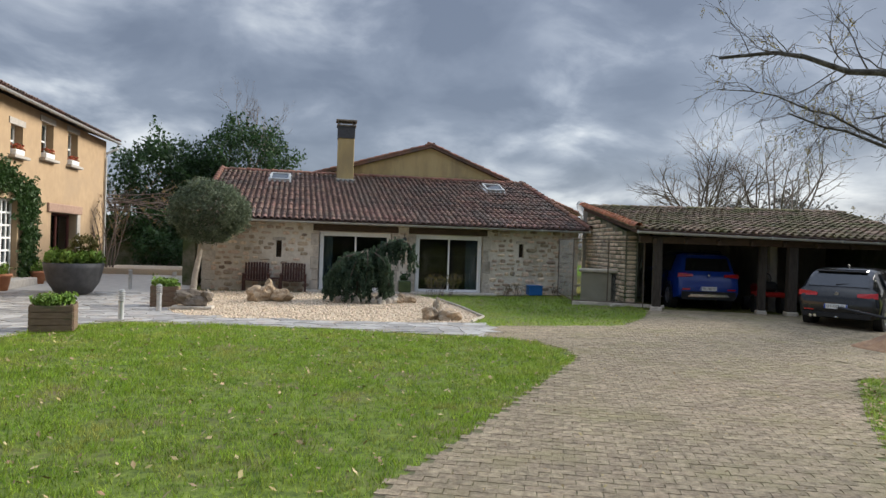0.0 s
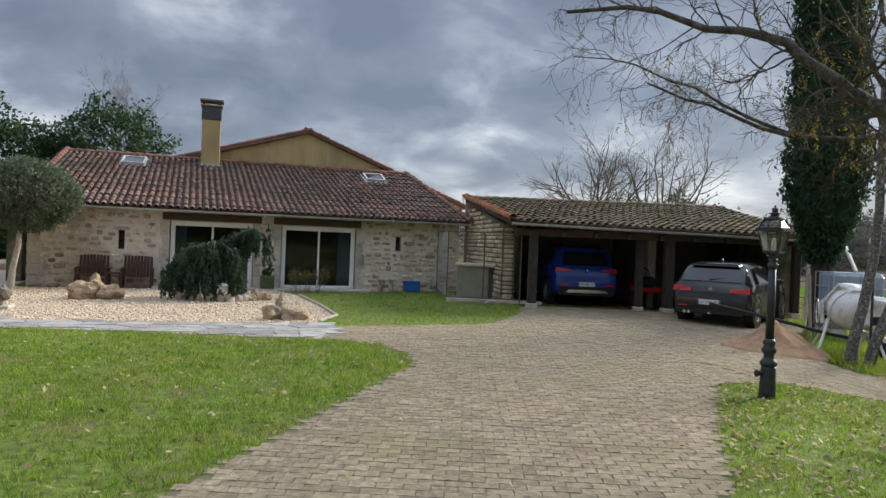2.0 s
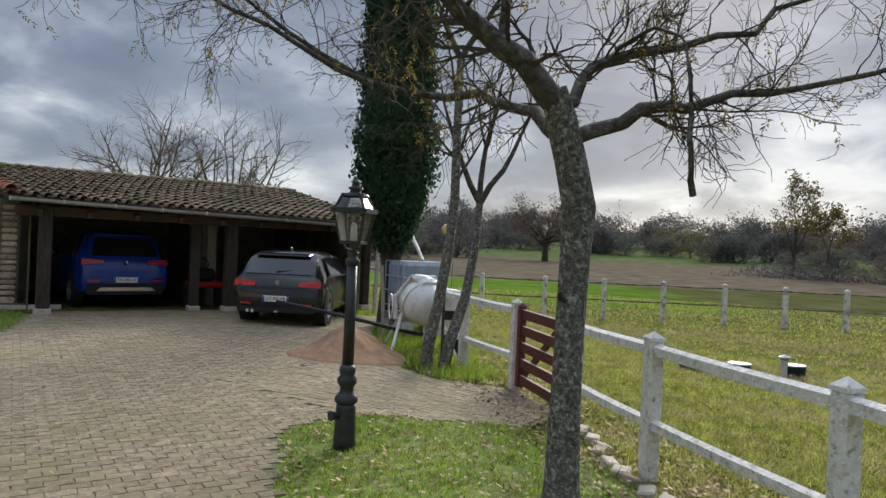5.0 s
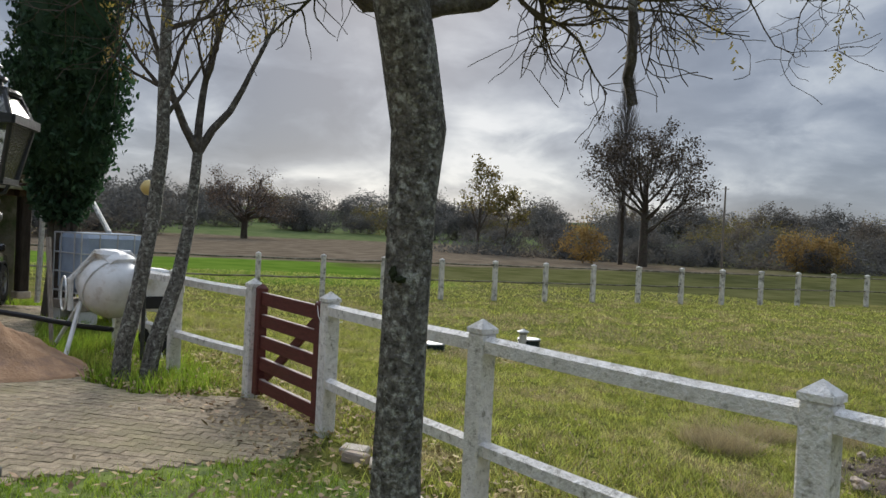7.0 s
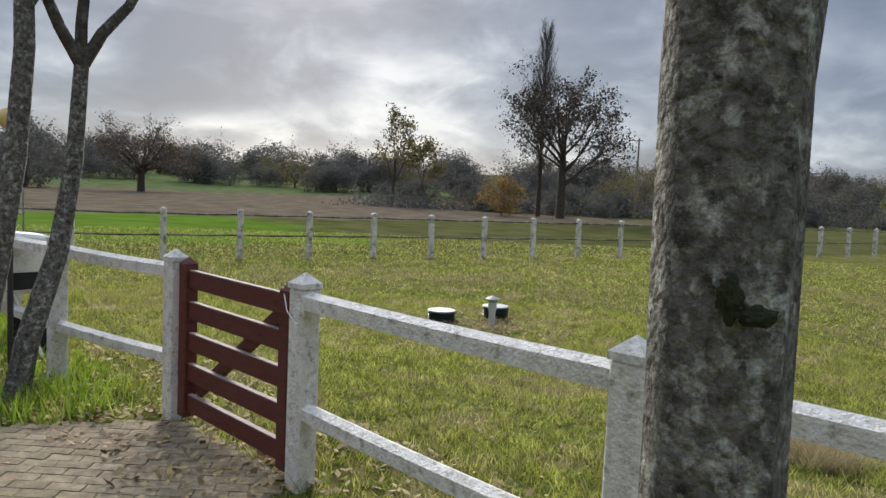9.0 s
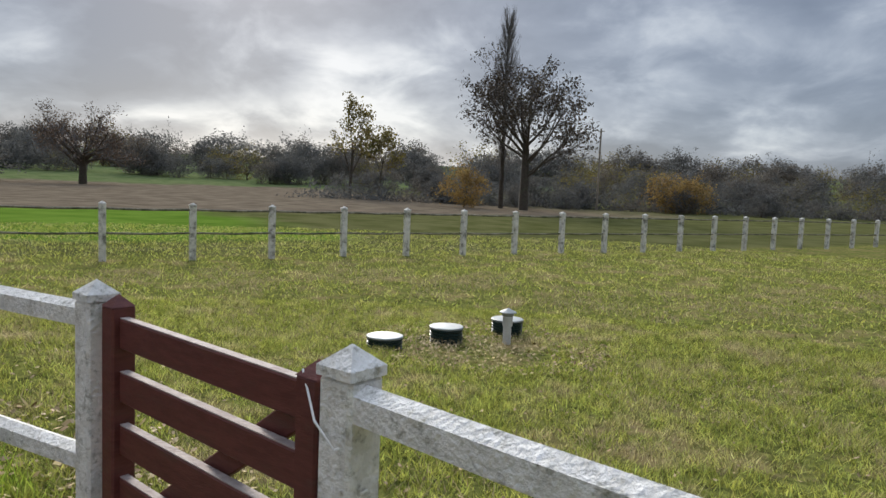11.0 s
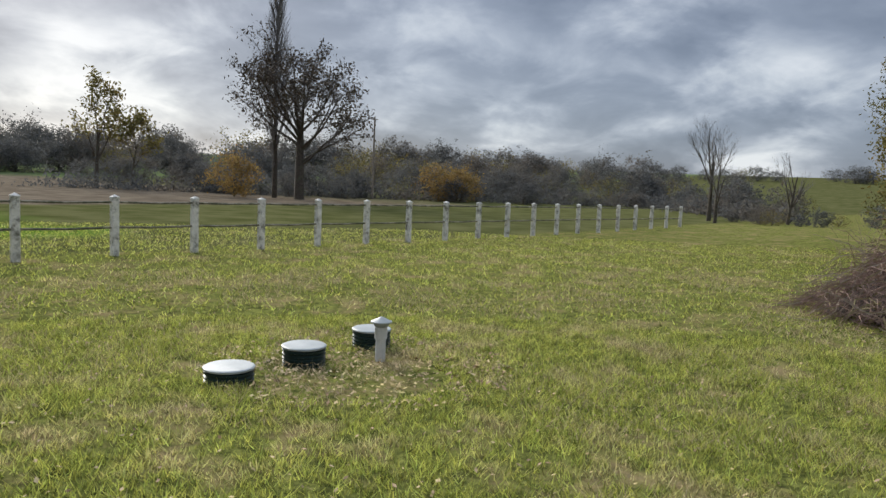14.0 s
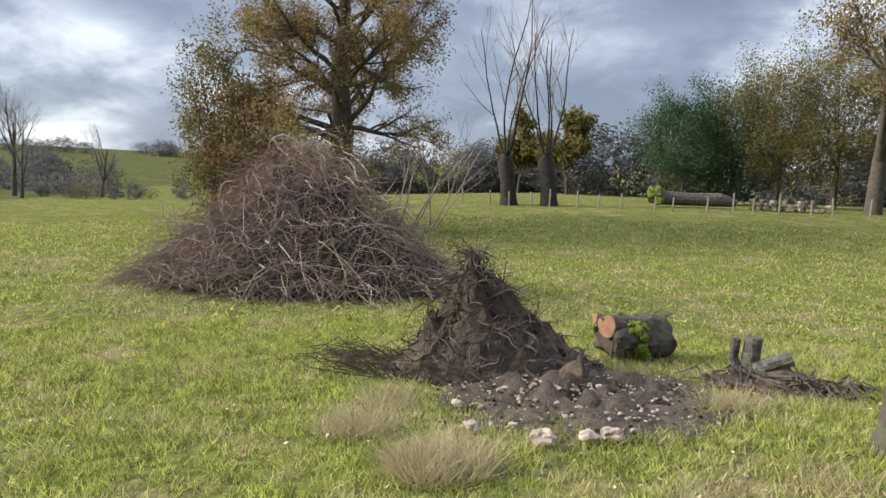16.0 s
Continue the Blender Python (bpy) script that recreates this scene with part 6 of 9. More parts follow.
# ---------------- lamp post ----------------
lp = base("lamp_post", "black cast-iron lamp post with a four-sided glass lantern", "street lamp", pose(5.92, 9.2, -0.03, 0, 0, 25))
part("foot", Shape().lathe([(0.10, 0), (0.095, 0.1), (0.085, 0.38), (0.08, 0.42)], n=16), M_IRON, lp, shade=True)
part("knuckle", Shape().lathe([(0.082, 0.42), (0.1, 0.44), (0.1, 0.47), (0.075, 0.5), (0.06, 0.52), (0.06, 0.56), (0.085, 0.6), (0.085, 0.63), (0.06, 0.66), (0.07, 0.69), (0.07, 0.72), (0.052, 0.75)], n=18), M_IRON, lp, shade=True)
part("pole", Shape().lathe([(0.05, 0.75), (0.042, 1.62)], n=16), M_IRON, lp, shade=True)
part("neck", Shape().lathe([(0.05, 1.6), (0.062, 1.62), (0.062, 1.645), (0.04, 1.66), (0.052, 1.69), (0.05, 1.71), (0.02, 1.73)], n=16), M_IRON, lp, shade=True)
part("outlet", Shape().tube([(0.0, 0.0, 0.33), (-0.09, 0.06, 0.33), (-0.13, 0.085, 0.33)], [0.03, 0.03, 0.045], 10), M_IRON, lp)
for k in range(4):
    a = k * math.pi / 2 + math.pi / 4
    part("scroll", Shape().tube([(0.02 * math.cos(a), 0.02 * math.sin(a), 1.72), (0.07 * math.cos(a), 0.07 * math.sin(a), 1.74), (0.10 * math.cos(a), 0.10 * math.sin(a), 1.80)], [0.009] * 3, 6), M_IRON, lp)
z0, z1, z2, w0, w1, w2 = 1.79, 2.06, 2.19, 0.085, 0.135, 0.085
cage = Shape()
for (za, wa), (zb, wb) in (((z0, w0), (z1, w1)), ((z1, w1), (z2, w2))):
    for sx, sy in ((-1, -1), (1, -1), (1, 1), (-1, 1)):
        cage.tube([(sx * wa, sy * wa, za), (sx * wb, sy * wb, zb)], [0.011, 0.011], 5)
for zz, w in ((z0, w0), (z1, w1 + 0.012), (z2, w2)):
    for (ax, ay), (bx, by) in (((-1, -1), (1, -1)), ((1, -1), (1, 1)), ((1, 1), (-1, 1)), ((-1, 1), (-1, -1))):
        cage.beam((ax * w, ay * w, zz), (bx * w, by * w, zz), 0.022, 0.026 if zz != z1 else 0.04)
lant = part("lantern", cage, M_IRON, lp)
for k in range(4):
    m = Matrix.Rotation(k * math.pi / 2, 3, "Z")
    for (za, wa), (zb, wb) in (((z0 + 0.012, w0), (z1 - 0.015, w1)), ((z1 + 0.015, w1), (z2 - 0.01, w2))):
        q = [m @ Vector(p) for p in ((-wa, -wa, za), (wa, -wa, za), (wb, -wb, zb), (-wb, -wb, zb))]
        p_ = part("pane", Shape().add(q + [m @ Vector((0, 0.004, 0)) + v for v in q], [(0, 1, 2, 3), (7, 6, 5, 4)]), M_LAMPGLASS, lant)
        p_.visible_shadow = False
part("roof", Shape().lathe([(0.12, 2.185), (0.11, 2.2), (0.05, 2.215), (0.045, 2.24), (0.065, 2.245), (0.06, 2.26), (0.035, 2.265), (0.032, 2.30), (0.045, 2.305), (0.03, 2.32), (0.012, 2.325), (0.012, 2.345), (0.0, 2.355)], n=14), M_IRON, lp)
part("bulb", Shape().lathe([(0.0, 1.80), (0.03, 1.81), (0.03, 1.88), (0.022, 1.95), (0.0, 1.97)], n=10), M_WHITE, lant)

# ---------------- cars ----------------
M_TYRE = mat("tyre_rubber", (0.012, 0.012, 0.012), (0.025, 0.025, 0.025), 20, 0.85, 0.1)
M_RIM = mat("alloy_rim", (0.30, 0.30, 0.31), (0.42, 0.42, 0.43), 8, 0.3, 0, metal=0.8)
M_BLUE = mat("blue_car_paint", (0.008, 0.034, 0.22), (0.011, 0.042, 0.27), 2, 0.16, 0, spec=0.6)
M_GREYCAR = mat("dark_grey_car_paint", (0.014, 0.014, 0.015), (0.02, 0.02, 0.021), 2, 0.12, 0, spec=0.6)
M_TRIM = mat("black_plastic_trim", (0.012, 0.012, 0.013), (0.02, 0.02, 0.021), 10, 0.6, 0.05)
M_CARGLASS = mat("tinted_car_glass", (0.010, 0.011, 0.012), (0.016, 0.017, 0.018), 2, 0.05, 0, spec=0.8)
M_REDLAMP = mat("red_lamp_lens", (0.42, 0.010, 0.012), (0.55, 0.02, 0.02), 14, 0.15, 0, spec=0.7)
M_CHROME = mat("satin_chrome", (0.55, 0.55, 0.55), (0.65, 0.65, 0.65), 4, 0.2, 0, metal=0.9)
M_PLATE = mat("plate_white", (0.70, 0.70, 0.68), (0.76, 0.76, 0.74), 4, 0.5, 0)
M_INK = mat("plate_ink", (0.01, 0.01, 0.01), (0.02, 0.02, 0.02), 4, 0.6, 0)
M_BLUEBAND = mat("plate_blue", (0.02, 0.06, 0.30), (0.03, 0.07, 0.35), 4, 0.5, 0)


def lettering(text, size, m, parent, material, name="lettering"):
    cu = bpy.data.curves.new(name, "FONT")
    cu.body, cu.size, cu.align_x, cu.align_y, cu.extrude = text, size, "CENTER", "CENTER", 0.002
    tmp = bpy.data.objects.new(name, cu)
    scene.collection.objects.link(tmp)
    bpy.context.view_layer.update()
    me = bpy.data.meshes.new_from_object(tmp)
    bpy.data.objects.remove(tmp)
    me.materials.clear()
    me.materials.append(material)
    ob = new(name, me)
    ob.parent = parent
    ob.matrix_basis = m
    return ob


def car(name, label, at, W, H, L, stations, paint, plate, wheel_r, axles, lamp_z, extra):
    """Stations: x from the tail, width factor, sill, belt and top heights, and top width factor."""
    c = base(name, label, "car", at)
    body = Shape()
    n = 13
    hw = W / 2
    for x, wf, sill, belt, top, tw in stations:
        half = [(0.72 * wf * hw, sill), (0.96 * wf * hw, sill + 0.06), (wf * hw, sill + (belt - sill) * 0.5), (0.975 * wf * hw, belt), (max(tw * hw, 0.02) * 1.0, belt + (top - belt) * 0.88), (max(tw * hw, 0.02) * 0.8, top), (0, top + 0.012)]
        ring = [(x, y, z) for y, z in half] + [(x, -y, z) for y, z in half[-2::-1]]
        body.v += ring
    for i in range(len(stations) - 1):
        for k in range(n - 1):
            body.f.append((i * n + k, i * n + k + 1, (i + 1) * n + k + 1, (i + 1) * n + k))
        body.f.append((i * n + n - 1, i * n, (i + 1) * n, (i + 1) * n + n - 1))
    body.f += [tuple(range(n - 1, -1, -1)), tuple((len(stations) - 1) * n + k for k in range(n))]
    shell = part("body", body, paint, c, shade=True)
    shell.data.set_sharp_from_angle(angle=radians(32))
    # wheels and arches
    for ax in axles:
        for sy in (-1, 1):
            y = sy * (hw - 0.10)
            def turned(prof, nn=22):
                q = Shape().lathe(prof, n=nn)
                q.v = [(ax + p[0], y + p[2] * sy, wheel_r + p[1]) for p in q.v]
                return q
            part("arch", turned([(wheel_r + 0.07, -0.1), (wheel_r + 0.07, 0.108), (wheel_r + 0.03, 0.108), (wheel_r + 0.02, -0.1)]), M_TRIM, c)
            wheel = part("wheel", turned([(wheel_r * 0.6, -0.11), (wheel_r * 0.95, -0.11), (wheel_r, -0.07), (wheel_r, 0.07), (wheel_r * 0.95, 0.105), (wheel_r * 0.68, 0.115), (wheel_r * 0.64, 0.06)], 28), M_TYRE, c)
            rim = turned([(wheel_r * 0.66, 0.05), (wheel_r * 0.66, 0.11), (wheel_r * 0.6, 0.10), (wheel_r * 0.58, 0.06), (0.0, 0.055)])
            for k in range(5):
                a = k * 1.2566
                mm = Matrix.Rotation(a, 3, "Y")
                rim.box((ax + math.sin(a) * wheel_r * 0.33, y + sy * 0.085, wheel_r + math.cos(a) * wheel_r * 0.33), (0.055, 0.03, wheel_r * 0.6), mm)
            part("rim", rim, M_RIM, wheel, "grey alloy rim")
    # number plate
    px, pz = extra["plate"]
    pl = part("number_plate", Shape().box((px - 0.012, 0, pz), (0.012, 0.52, 0.11), None, 0.003), M_PLATE, c, "white number plate")
    mt = Matrix.Translation((px - 0.02, 0, pz)) @ Matrix.Rotation(-math.pi / 2, 4, "Z") @ Matrix.Rotation(math.pi / 2, 4, "X")
    lettering(plate, 0.088, mt, pl, M_INK)
    for sy in (-0.24, 0.24):
        part("plate_band", Shape().box((px - 0.0195, sy, pz), (0.002, 0.036, 0.104)), M_BLUEBAND, pl)
    return c


def quad(c, nm, pts, m_, lab="", push=(0, 0, 0)):
    """A pane with a little thickness laid on the body."""
    p = [Vector(q) for q in pts]
    nrm_ = (p[1] - p[0]).cross(p[2] - p[0]).normalized()
    up2 = [q + nrm_ * 0.014 for q in p]
    dn = [q - nrm_ * 0.02 for q in p]
    k = len(p)
    return part(nm, Shape().add(up2 + dn, [tuple(range(k)), tuple(range(2 * k - 1, k - 1, -1))] + [(i, i + k, (i + 1) % k + k, (i + 1) % k) for i in range(k)]), m_, c, lab)


# blue crossover, tail towards the drive
ang = math.degrees(math.atan2(SV.y, SV.x))
p0 = Vector((9.42, 19.78, 0.075))
ST = [(0.0, 0.90, 0.42, 0.62, 0.66, 0.80), (0.05, 0.96, 0.34, 0.80, 0.84, 0.86), (0.14, 0.98, 0.30, 0.98, 1.06, 0.82), (0.36, 1.0, 0.27, 1.04, 1.46, 0.77), (0.55, 1.0, 0.24, 1.04, 1.57, 0.76), (1.6, 1.0, 0.22, 1.02, 1.61, 0.77), (2.4, 1.0, 0.22, 1.0, 1.56, 0.75), (3.2, 1.0, 0.22, 1.0, 1.06, 0.72), (4.1, 0.96, 0.26, 0.86, 0.92, 0.75), (4.45, 0.85, 0.34, 0.6, 0.68, 0.7)]
blue = car("blue_car", "metallic blue crossover parked nose-in under the carport", pose(p0.x, p0.y, p0.z, 0, 0, ang + 6), 1.84, 1.61, 4.45, ST, M_BLUE, "FX-185-LV", 0.345, (0.95, 3.6), 0.95, {"plate": (-0.022, 0.60)})
blue.scale.z = 1.07
quad(blue, "rear_window", [(0.142, -0.68, 1.08), (0.142, 0.68, 1.08), (0.335, 0.60, 1.43), (0.335, -0.60, 1.43)][::-1], M_CARGLASS)
quad(blue, "bumper", [(-0.005, -0.78, 0.30), (-0.005, 0.78, 0.30), (-0.005, 0.80, 0.52), (-0.005, -0.80, 0.52)][::-1], M_TRIM, "black lower bumper")
quad(blue, "skid_plate", [(-0.03, -0.62, 0.375), (-0.03, 0.62, 0.375), (-0.03, 0.52, 0.45), (-0.03, -0.52, 0.45)][::-1], M_CHROME, "silver skid plate")
for sy in (-1, 1):
    quad(blue, "tail_lamp", [(0.05, sy * 0.46, 0.93), (0.085, sy * 0.90, 0.90), (0.105, sy * 0.88, 1.02), (0.075, sy * 0.46, 0.99)][::-1 if sy > 0 else 1], M_REDLAMP, "red tail lamp")
    quad(blue, "reflector", [(-0.006, sy * 0.55, 0.56), (-0.006, sy * 0.78, 0.56), (-0.006, sy * 0.78, 0.60), (-0.006, sy * 0.55, 0.60)][::-1 if sy > 0 else 1], M_REDLAMP, "red reflector")
    quad(blue, "side_window", [(0.75, sy * 0.93, 1.06), (2.9, sy * 0.93, 1.04), (2.2, sy * 0.735, 1.47), (0.85, sy * 0.745, 1.49)][::1 if sy < 0 else -1], M_CARGLASS)
    part("door_mirror", Shape().box((2.75, sy * 1.0, 1.05), (0.12, 0.2, 0.14), None, 0.03), M_BLUE, blue)
    part("roof_bar", Shape().tube([(0.7, sy * 0.56, 1.60), (0.8, sy * 0.56, 1.65), (2.1, sy * 0.56, 1.65), (2.3, sy * 0.56, 1.60)], [0.015] * 4, 6), M_CHROME, blue)
part("badge", Shape().add([(0.03, 0.0, 0.90), (0.03, 0.05, 0.965), (0.03, 0, 1.03), (0.03, -0.05, 0.965), (0.0, 0.0, 0.93), (0.0, 0.03, 0.965), (0.0, 0, 1.0), (0.0, -0.03, 0.965)], [(0, 1, 5, 4), (1, 2, 6, 5), (2, 3, 7, 6), (3, 0, 4, 7), (4, 5, 6, 7)]), M_CHROME, blue, "chrome badge")
part("spoiler", Shape().box((0.42, 0, 1.52), (0.28, 1.2, 0.04), Matrix.Rotation(-0.1, 3, "Y"), 0.015), M_BLUE, blue)
part("aerial", Shape().box((0.9, 0, 1.65), (0.14, 0.03, 0.06), None, 0.012), M_TRIM, blue)

# dark grey hatchback standing askew before the second bay
bang = 35.0
ST = [(0.0, 0.88, 0.38, 0.56, 0.60, 0.80), (0.05, 0.95, 0.28, 0.72, 0.76, 0.86), (0.13, 0.98, 0.22, 0.88, 0.96, 0.84), (0.40, 1.0, 0.20, 0.93, 1.28, 0.78), (0.62, 1.0, 0.18, 0.93, 1.38, 0.76), (1.6, 1.0, 0.18, 0.92, 1.42, 0.76), (2.4, 1.0, 0.18, 0.90, 1.36, 0.74), (3.1, 1.0, 0.18, 0.90, 0.96, 0.70), (4.0, 0.96, 0.2, 0.78, 0.84, 0.75), (4.32, 0.84, 0.28, 0.55, 0.62, 0.7)]
grey = car("grey_car", "dark grey hatchback parked askew before the carport", pose(10.52, 16.0, 0.045, 0, 0, bang), 1.765, 1.42, 4.32, ST, M_GREYCAR, "DT-002-FB", 0.325, (0.82, 3.5), 0.8, {"plate": (-0.022, 0.51)})
grey.scale.z = 1.05
quad(grey, "rear_window", [(0.125, -0.67, 0.97), (0.125, 0.67, 0.97), (0.365, 0.60, 1.255), (0.365, -0.60, 1.255)][::-1], M_CARGLASS)
quad(grey, "bumper", [(-0.006, -0.74, 0.26), (-0.006, 0.74, 0.26), (-0.006, 0.76, 0.36), (-0.006, -0.76, 0.36)][::-1], M_TRIM, "black lower bumper")
for sy in (-1, 1):
    quad(grey, "tail_lamp", [(0.03, sy * 0.44, 0.745), (0.075, sy * 0.875, 0.73), (0.095, sy * 0.865, 0.86), (0.055, sy * 0.44, 0.82)][::-1 if sy > 0 else 1], M_REDLAMP, "red tail lamp")
    quad(grey, "reflector", [(-0.006, sy * 0.5, 0.40), (-0.006, sy * 0.72, 0.40), (-0.006, sy * 0.72, 0.425), (-0.006, sy * 0.5, 0.425)][::-1 if sy > 0 else 1], M_REDLAMP, "red reflector")
    quad(grey, "side_window", [(0.8, sy * 0.89, 0.96), (2.8, sy * 0.89, 0.94), (2.15, sy * 0.705, 1.28), (0.9, sy * 0.715, 1.30)][::1 if sy < 0 else -1], M_CARGLASS)
    quad(grey, "window_trim", [(0.75, sy * 0.895, 0.935), (2.85, sy * 0.895, 0.915), (2.85, sy * 0.89, 0.935), (0.75, sy * 0.89, 0.955)][::1 if sy < 0 else -1], M_CHROME, "chrome window strip")
    part("door_mirror", Shape().box((2.6, sy * 0.96, 0.98), (0.12, 0.2, 0.13), None, 0.03), M_GREYCAR, grey)
for dy in (0.56, 0.46):
    part("exhaust", Shape().tube([(0.1, dy, 0.27), (-0.03, dy, 0.27)], [0.035, 0.035], 12), M_CHROME, grey, "chrome exhaust pipe")
part("badge", Shape().tube([(0.06, 0, 0.82), (0.03, 0, 0.81)], [0.045, 0.045], 16), M_CHROME, grey, "round badge")
part("rear_wiper", Shape().beam((0.13, 0.05, 1.02), (0.2, -0.35, 1.05), 0.02, 0.02), M_TRIM, grey)
part("aerial", Shape().box((0.95, 0, 1.45), (0.16, 0.04, 0.07), None, 0.014), M_TRIM, grey)
part("spoiler", Shape().box((0.46, 0, 1.34), (0.26, 1.12, 0.035), Matrix.Rotation(-0.12, 3, "Y"), 0.012), M_GREYCAR, grey)
part("tow_eye", Shape().blob((-0.03, -0.02, 0.27), (0.05, 0.06, 0.03), 2, 0.1, 1), M_CHROME, grey)

# red ride-on mower in the dark bay
M_RED = mat("red_paint", (0.35, 0.015, 0.012), (0.45, 0.025, 0.02), 4, 0.35, 0.02)
mo = base("garden_tractor", "red garden tractor in the dark middle of the carport", "tractor", pose(*sp(4.0, 1.5, 0.07), 0, 0, ang))
part("bonnet", Shape().box((0.55, 0, 0.62), (0.7, 0.42, 0.38), None, 0.06), M_RED, mo)
part("fender", Shape().box((-0.2, 0, 0.55), (0.6, 0.85, 0.14), None, 0.05), M_RED, mo)
part("seat", Shape().box((-0.2, 0, 0.78), (0.4, 0.42, 0.3), None, 0.08), M_TRIM, mo)
part("steering_wheel", Shape().tube([(0.15 + 0.0 * k, 0.17 * math.cos(k * 0.785), 1.0 + 0.17 * math.sin(k * 0.785)) for k in range(9)], [0.015] * 9, 6), M_TRIM, mo)
for x_, rr in ((-0.2, 0.27), (0.75, 0.2)):
    for sy in (-0.36, 0.36):
        q = Shape().lathe([(rr * 0.5, -0.08), (rr, -0.08), (rr, 0.08), (rr * 0.5, 0.08)], n=18)
        q.v = [(x_ + p[0], sy + p[2], rr + p[1]) for p in q.v]
        part("wheel", q, M_TYRE, mo)

# ---------------- sand heap, mixer, tank, downpipe, hose ----------------
def heap(name, cx, cy, rx, ry, h, seed, material, label, category, turn=0.0, rough=0.1, n=34, sharp=1.2):
    s = Shape()
    vs, fs = [], []
    rings = 14
    for i in range(rings + 1):
        t = i / rings
        for k in range(n):
            a = 6.28319 * k / n
            edge = 1 + 0.16 * noise.noise(Vector((math.cos(a) * 1.5, math.sin(a) * 1.5, seed)))
            x, y = rx * t * edge * math.cos(a), ry * t * edge * math.sin(a)
            X = cx + x * math.cos(turn) - y * math.sin(turn)
            Y = cy + x * math.sin(turn) + y * math.cos(turn)
            z = h * (1 - t) ** sharp * (1 + 0.3 * noise.noise(Vector((x * 2, y * 2, seed)))) + rough * noise.noise(Vector((x * 5, y * 5, seed))) * (1 - t) + rough * 0.5 * noise.noise(Vector((x * 14, y * 14, seed))) * (1 - t)
            vs.append((X, Y, gz(X, Y) + z + (0.012 if t < 1 else -0.05)))
    for i in range(rings):
        for k in range(n):
            fs.append((i * n + k, (i + 1) * n + k, (i + 1) * n + (k + 1) % n, i * n + (k + 1) % n))
    return thing(name, s.add(vs, fs), material, label, category, shade=True)


M_SAND = mat("reddish_sand", (0.30, 0.175, 0.095), (0.44, 0.275, 0.16), 6, 0.95, 0.6, (0.24, 0.15, 0.10), 2.5, 0.55, fine_scale=40)
heap("sand_mound", 9.42, 12.75, 1.02, 0.86, 0.52, 2, M_SAND, "heap of reddish building sand on the drive edge", "sand heap", -0.5)

M_MIXW = mat("worn_white_enamel", (0.58, 0.58, 0.56), (0.72, 0.72, 0.70), 5, 0.45, 0.1, (0.40, 0.36, 0.3), 4, 0.6)
mx_ = base("cement_mixer", "white worn cement mixer on tubular legs", "cement mixer", pose(11.25, 12.85, gz(11.25, 12.85), 0, 0, -40))
drum = Shape().lathe([(0.12, -0.42), (0.26, -0.40), (0.36, -0.25), (0.40, -0.05), (0.40, 0.05), (0.34, 0.25), (0.24, 0.42), (0.22, 0.42), (0.30, 0.22)], n=26)
dm2 = Matrix.Rotation(radians(-66), 3, "X") @ Matrix.Rotation(radians(-20), 3, "Y")
drum.v = [tuple(dm2 @ Vector(p) + Vector((0, 0, 0.92))) for p in drum.v]
part("drum", drum, M_MIXW, mx_, shade=True)
part("seam", Shape().tube([tuple(dm2 @ Vector((0.405 * math.cos(q * 0.3927), 0.405 * math.sin(q * 0.3927), -0.06)) + Vector((0, 0, 0.92))) for q in range(17)], [0.012] * 17, 5), M_PVC, mx_)
part("motor_box", Shape().box((0.40, -0.30, 0.90), (0.42, 0.46, 0.56), Matrix.Rotation(0.1, 3, "Y"), 0.03), M_MIXW, mx_)
part("vent_grille", Shape().box((0.40, -0.536, 0.74), (0.26, 0.02, 0.16), None, 0.004), M_TRIM, mx_)
part("yoke", Shape().tube([(-0.46, 0, 0.6), (-0.48, 0, 1.0), (-0.2, -0.05, 1.36), (0.2, -0.05, 1.36), (0.46, 0, 1.05)], [0.04] * 5, 8), M_MIXW, mx_)
part("cover", Shape().blob((0.0, -0.05, 1.28), (0.24, 0.22, 0.12), 3, 0.3, 2), M_MIXW, mx_)
for a, b in (((-0.35, 0, 0.7), (-0.6, -0.55, 0.0)), ((-0.35, 0, 0.7), (-0.6, 0.5, 0.0)), ((0.35, 0, 0.7), (0.55, -0.55, 0.0)), ((0.35, 0, 0.7), (0.55, 0.5, 0.0))):
    part("leg", Shape().tube([a, b], [0.028, 0.028], 8), M_MIXW, mx_)
for sy in (-0.3, 0.3):
    q = Shape().lathe([(0.08, -0.04), (0.17, -0.04), (0.17, 0.04), (0.08, 0.04)], n=18)
    q.v = [(0.62 + p[0], sy + p[2], 0.17 + p[1]) for p in q.v]
    part("wheel", q, M_TYRE, mx_)
part("hand_wheel", Shape().tube([(-0.55, 0.22 * math.cos(k * 0.5236), 0.82 + 0.22 * math.sin(k * 0.5236)) for k in range(13)], [0.012] * 13, 5), M_MIXW, mx_)

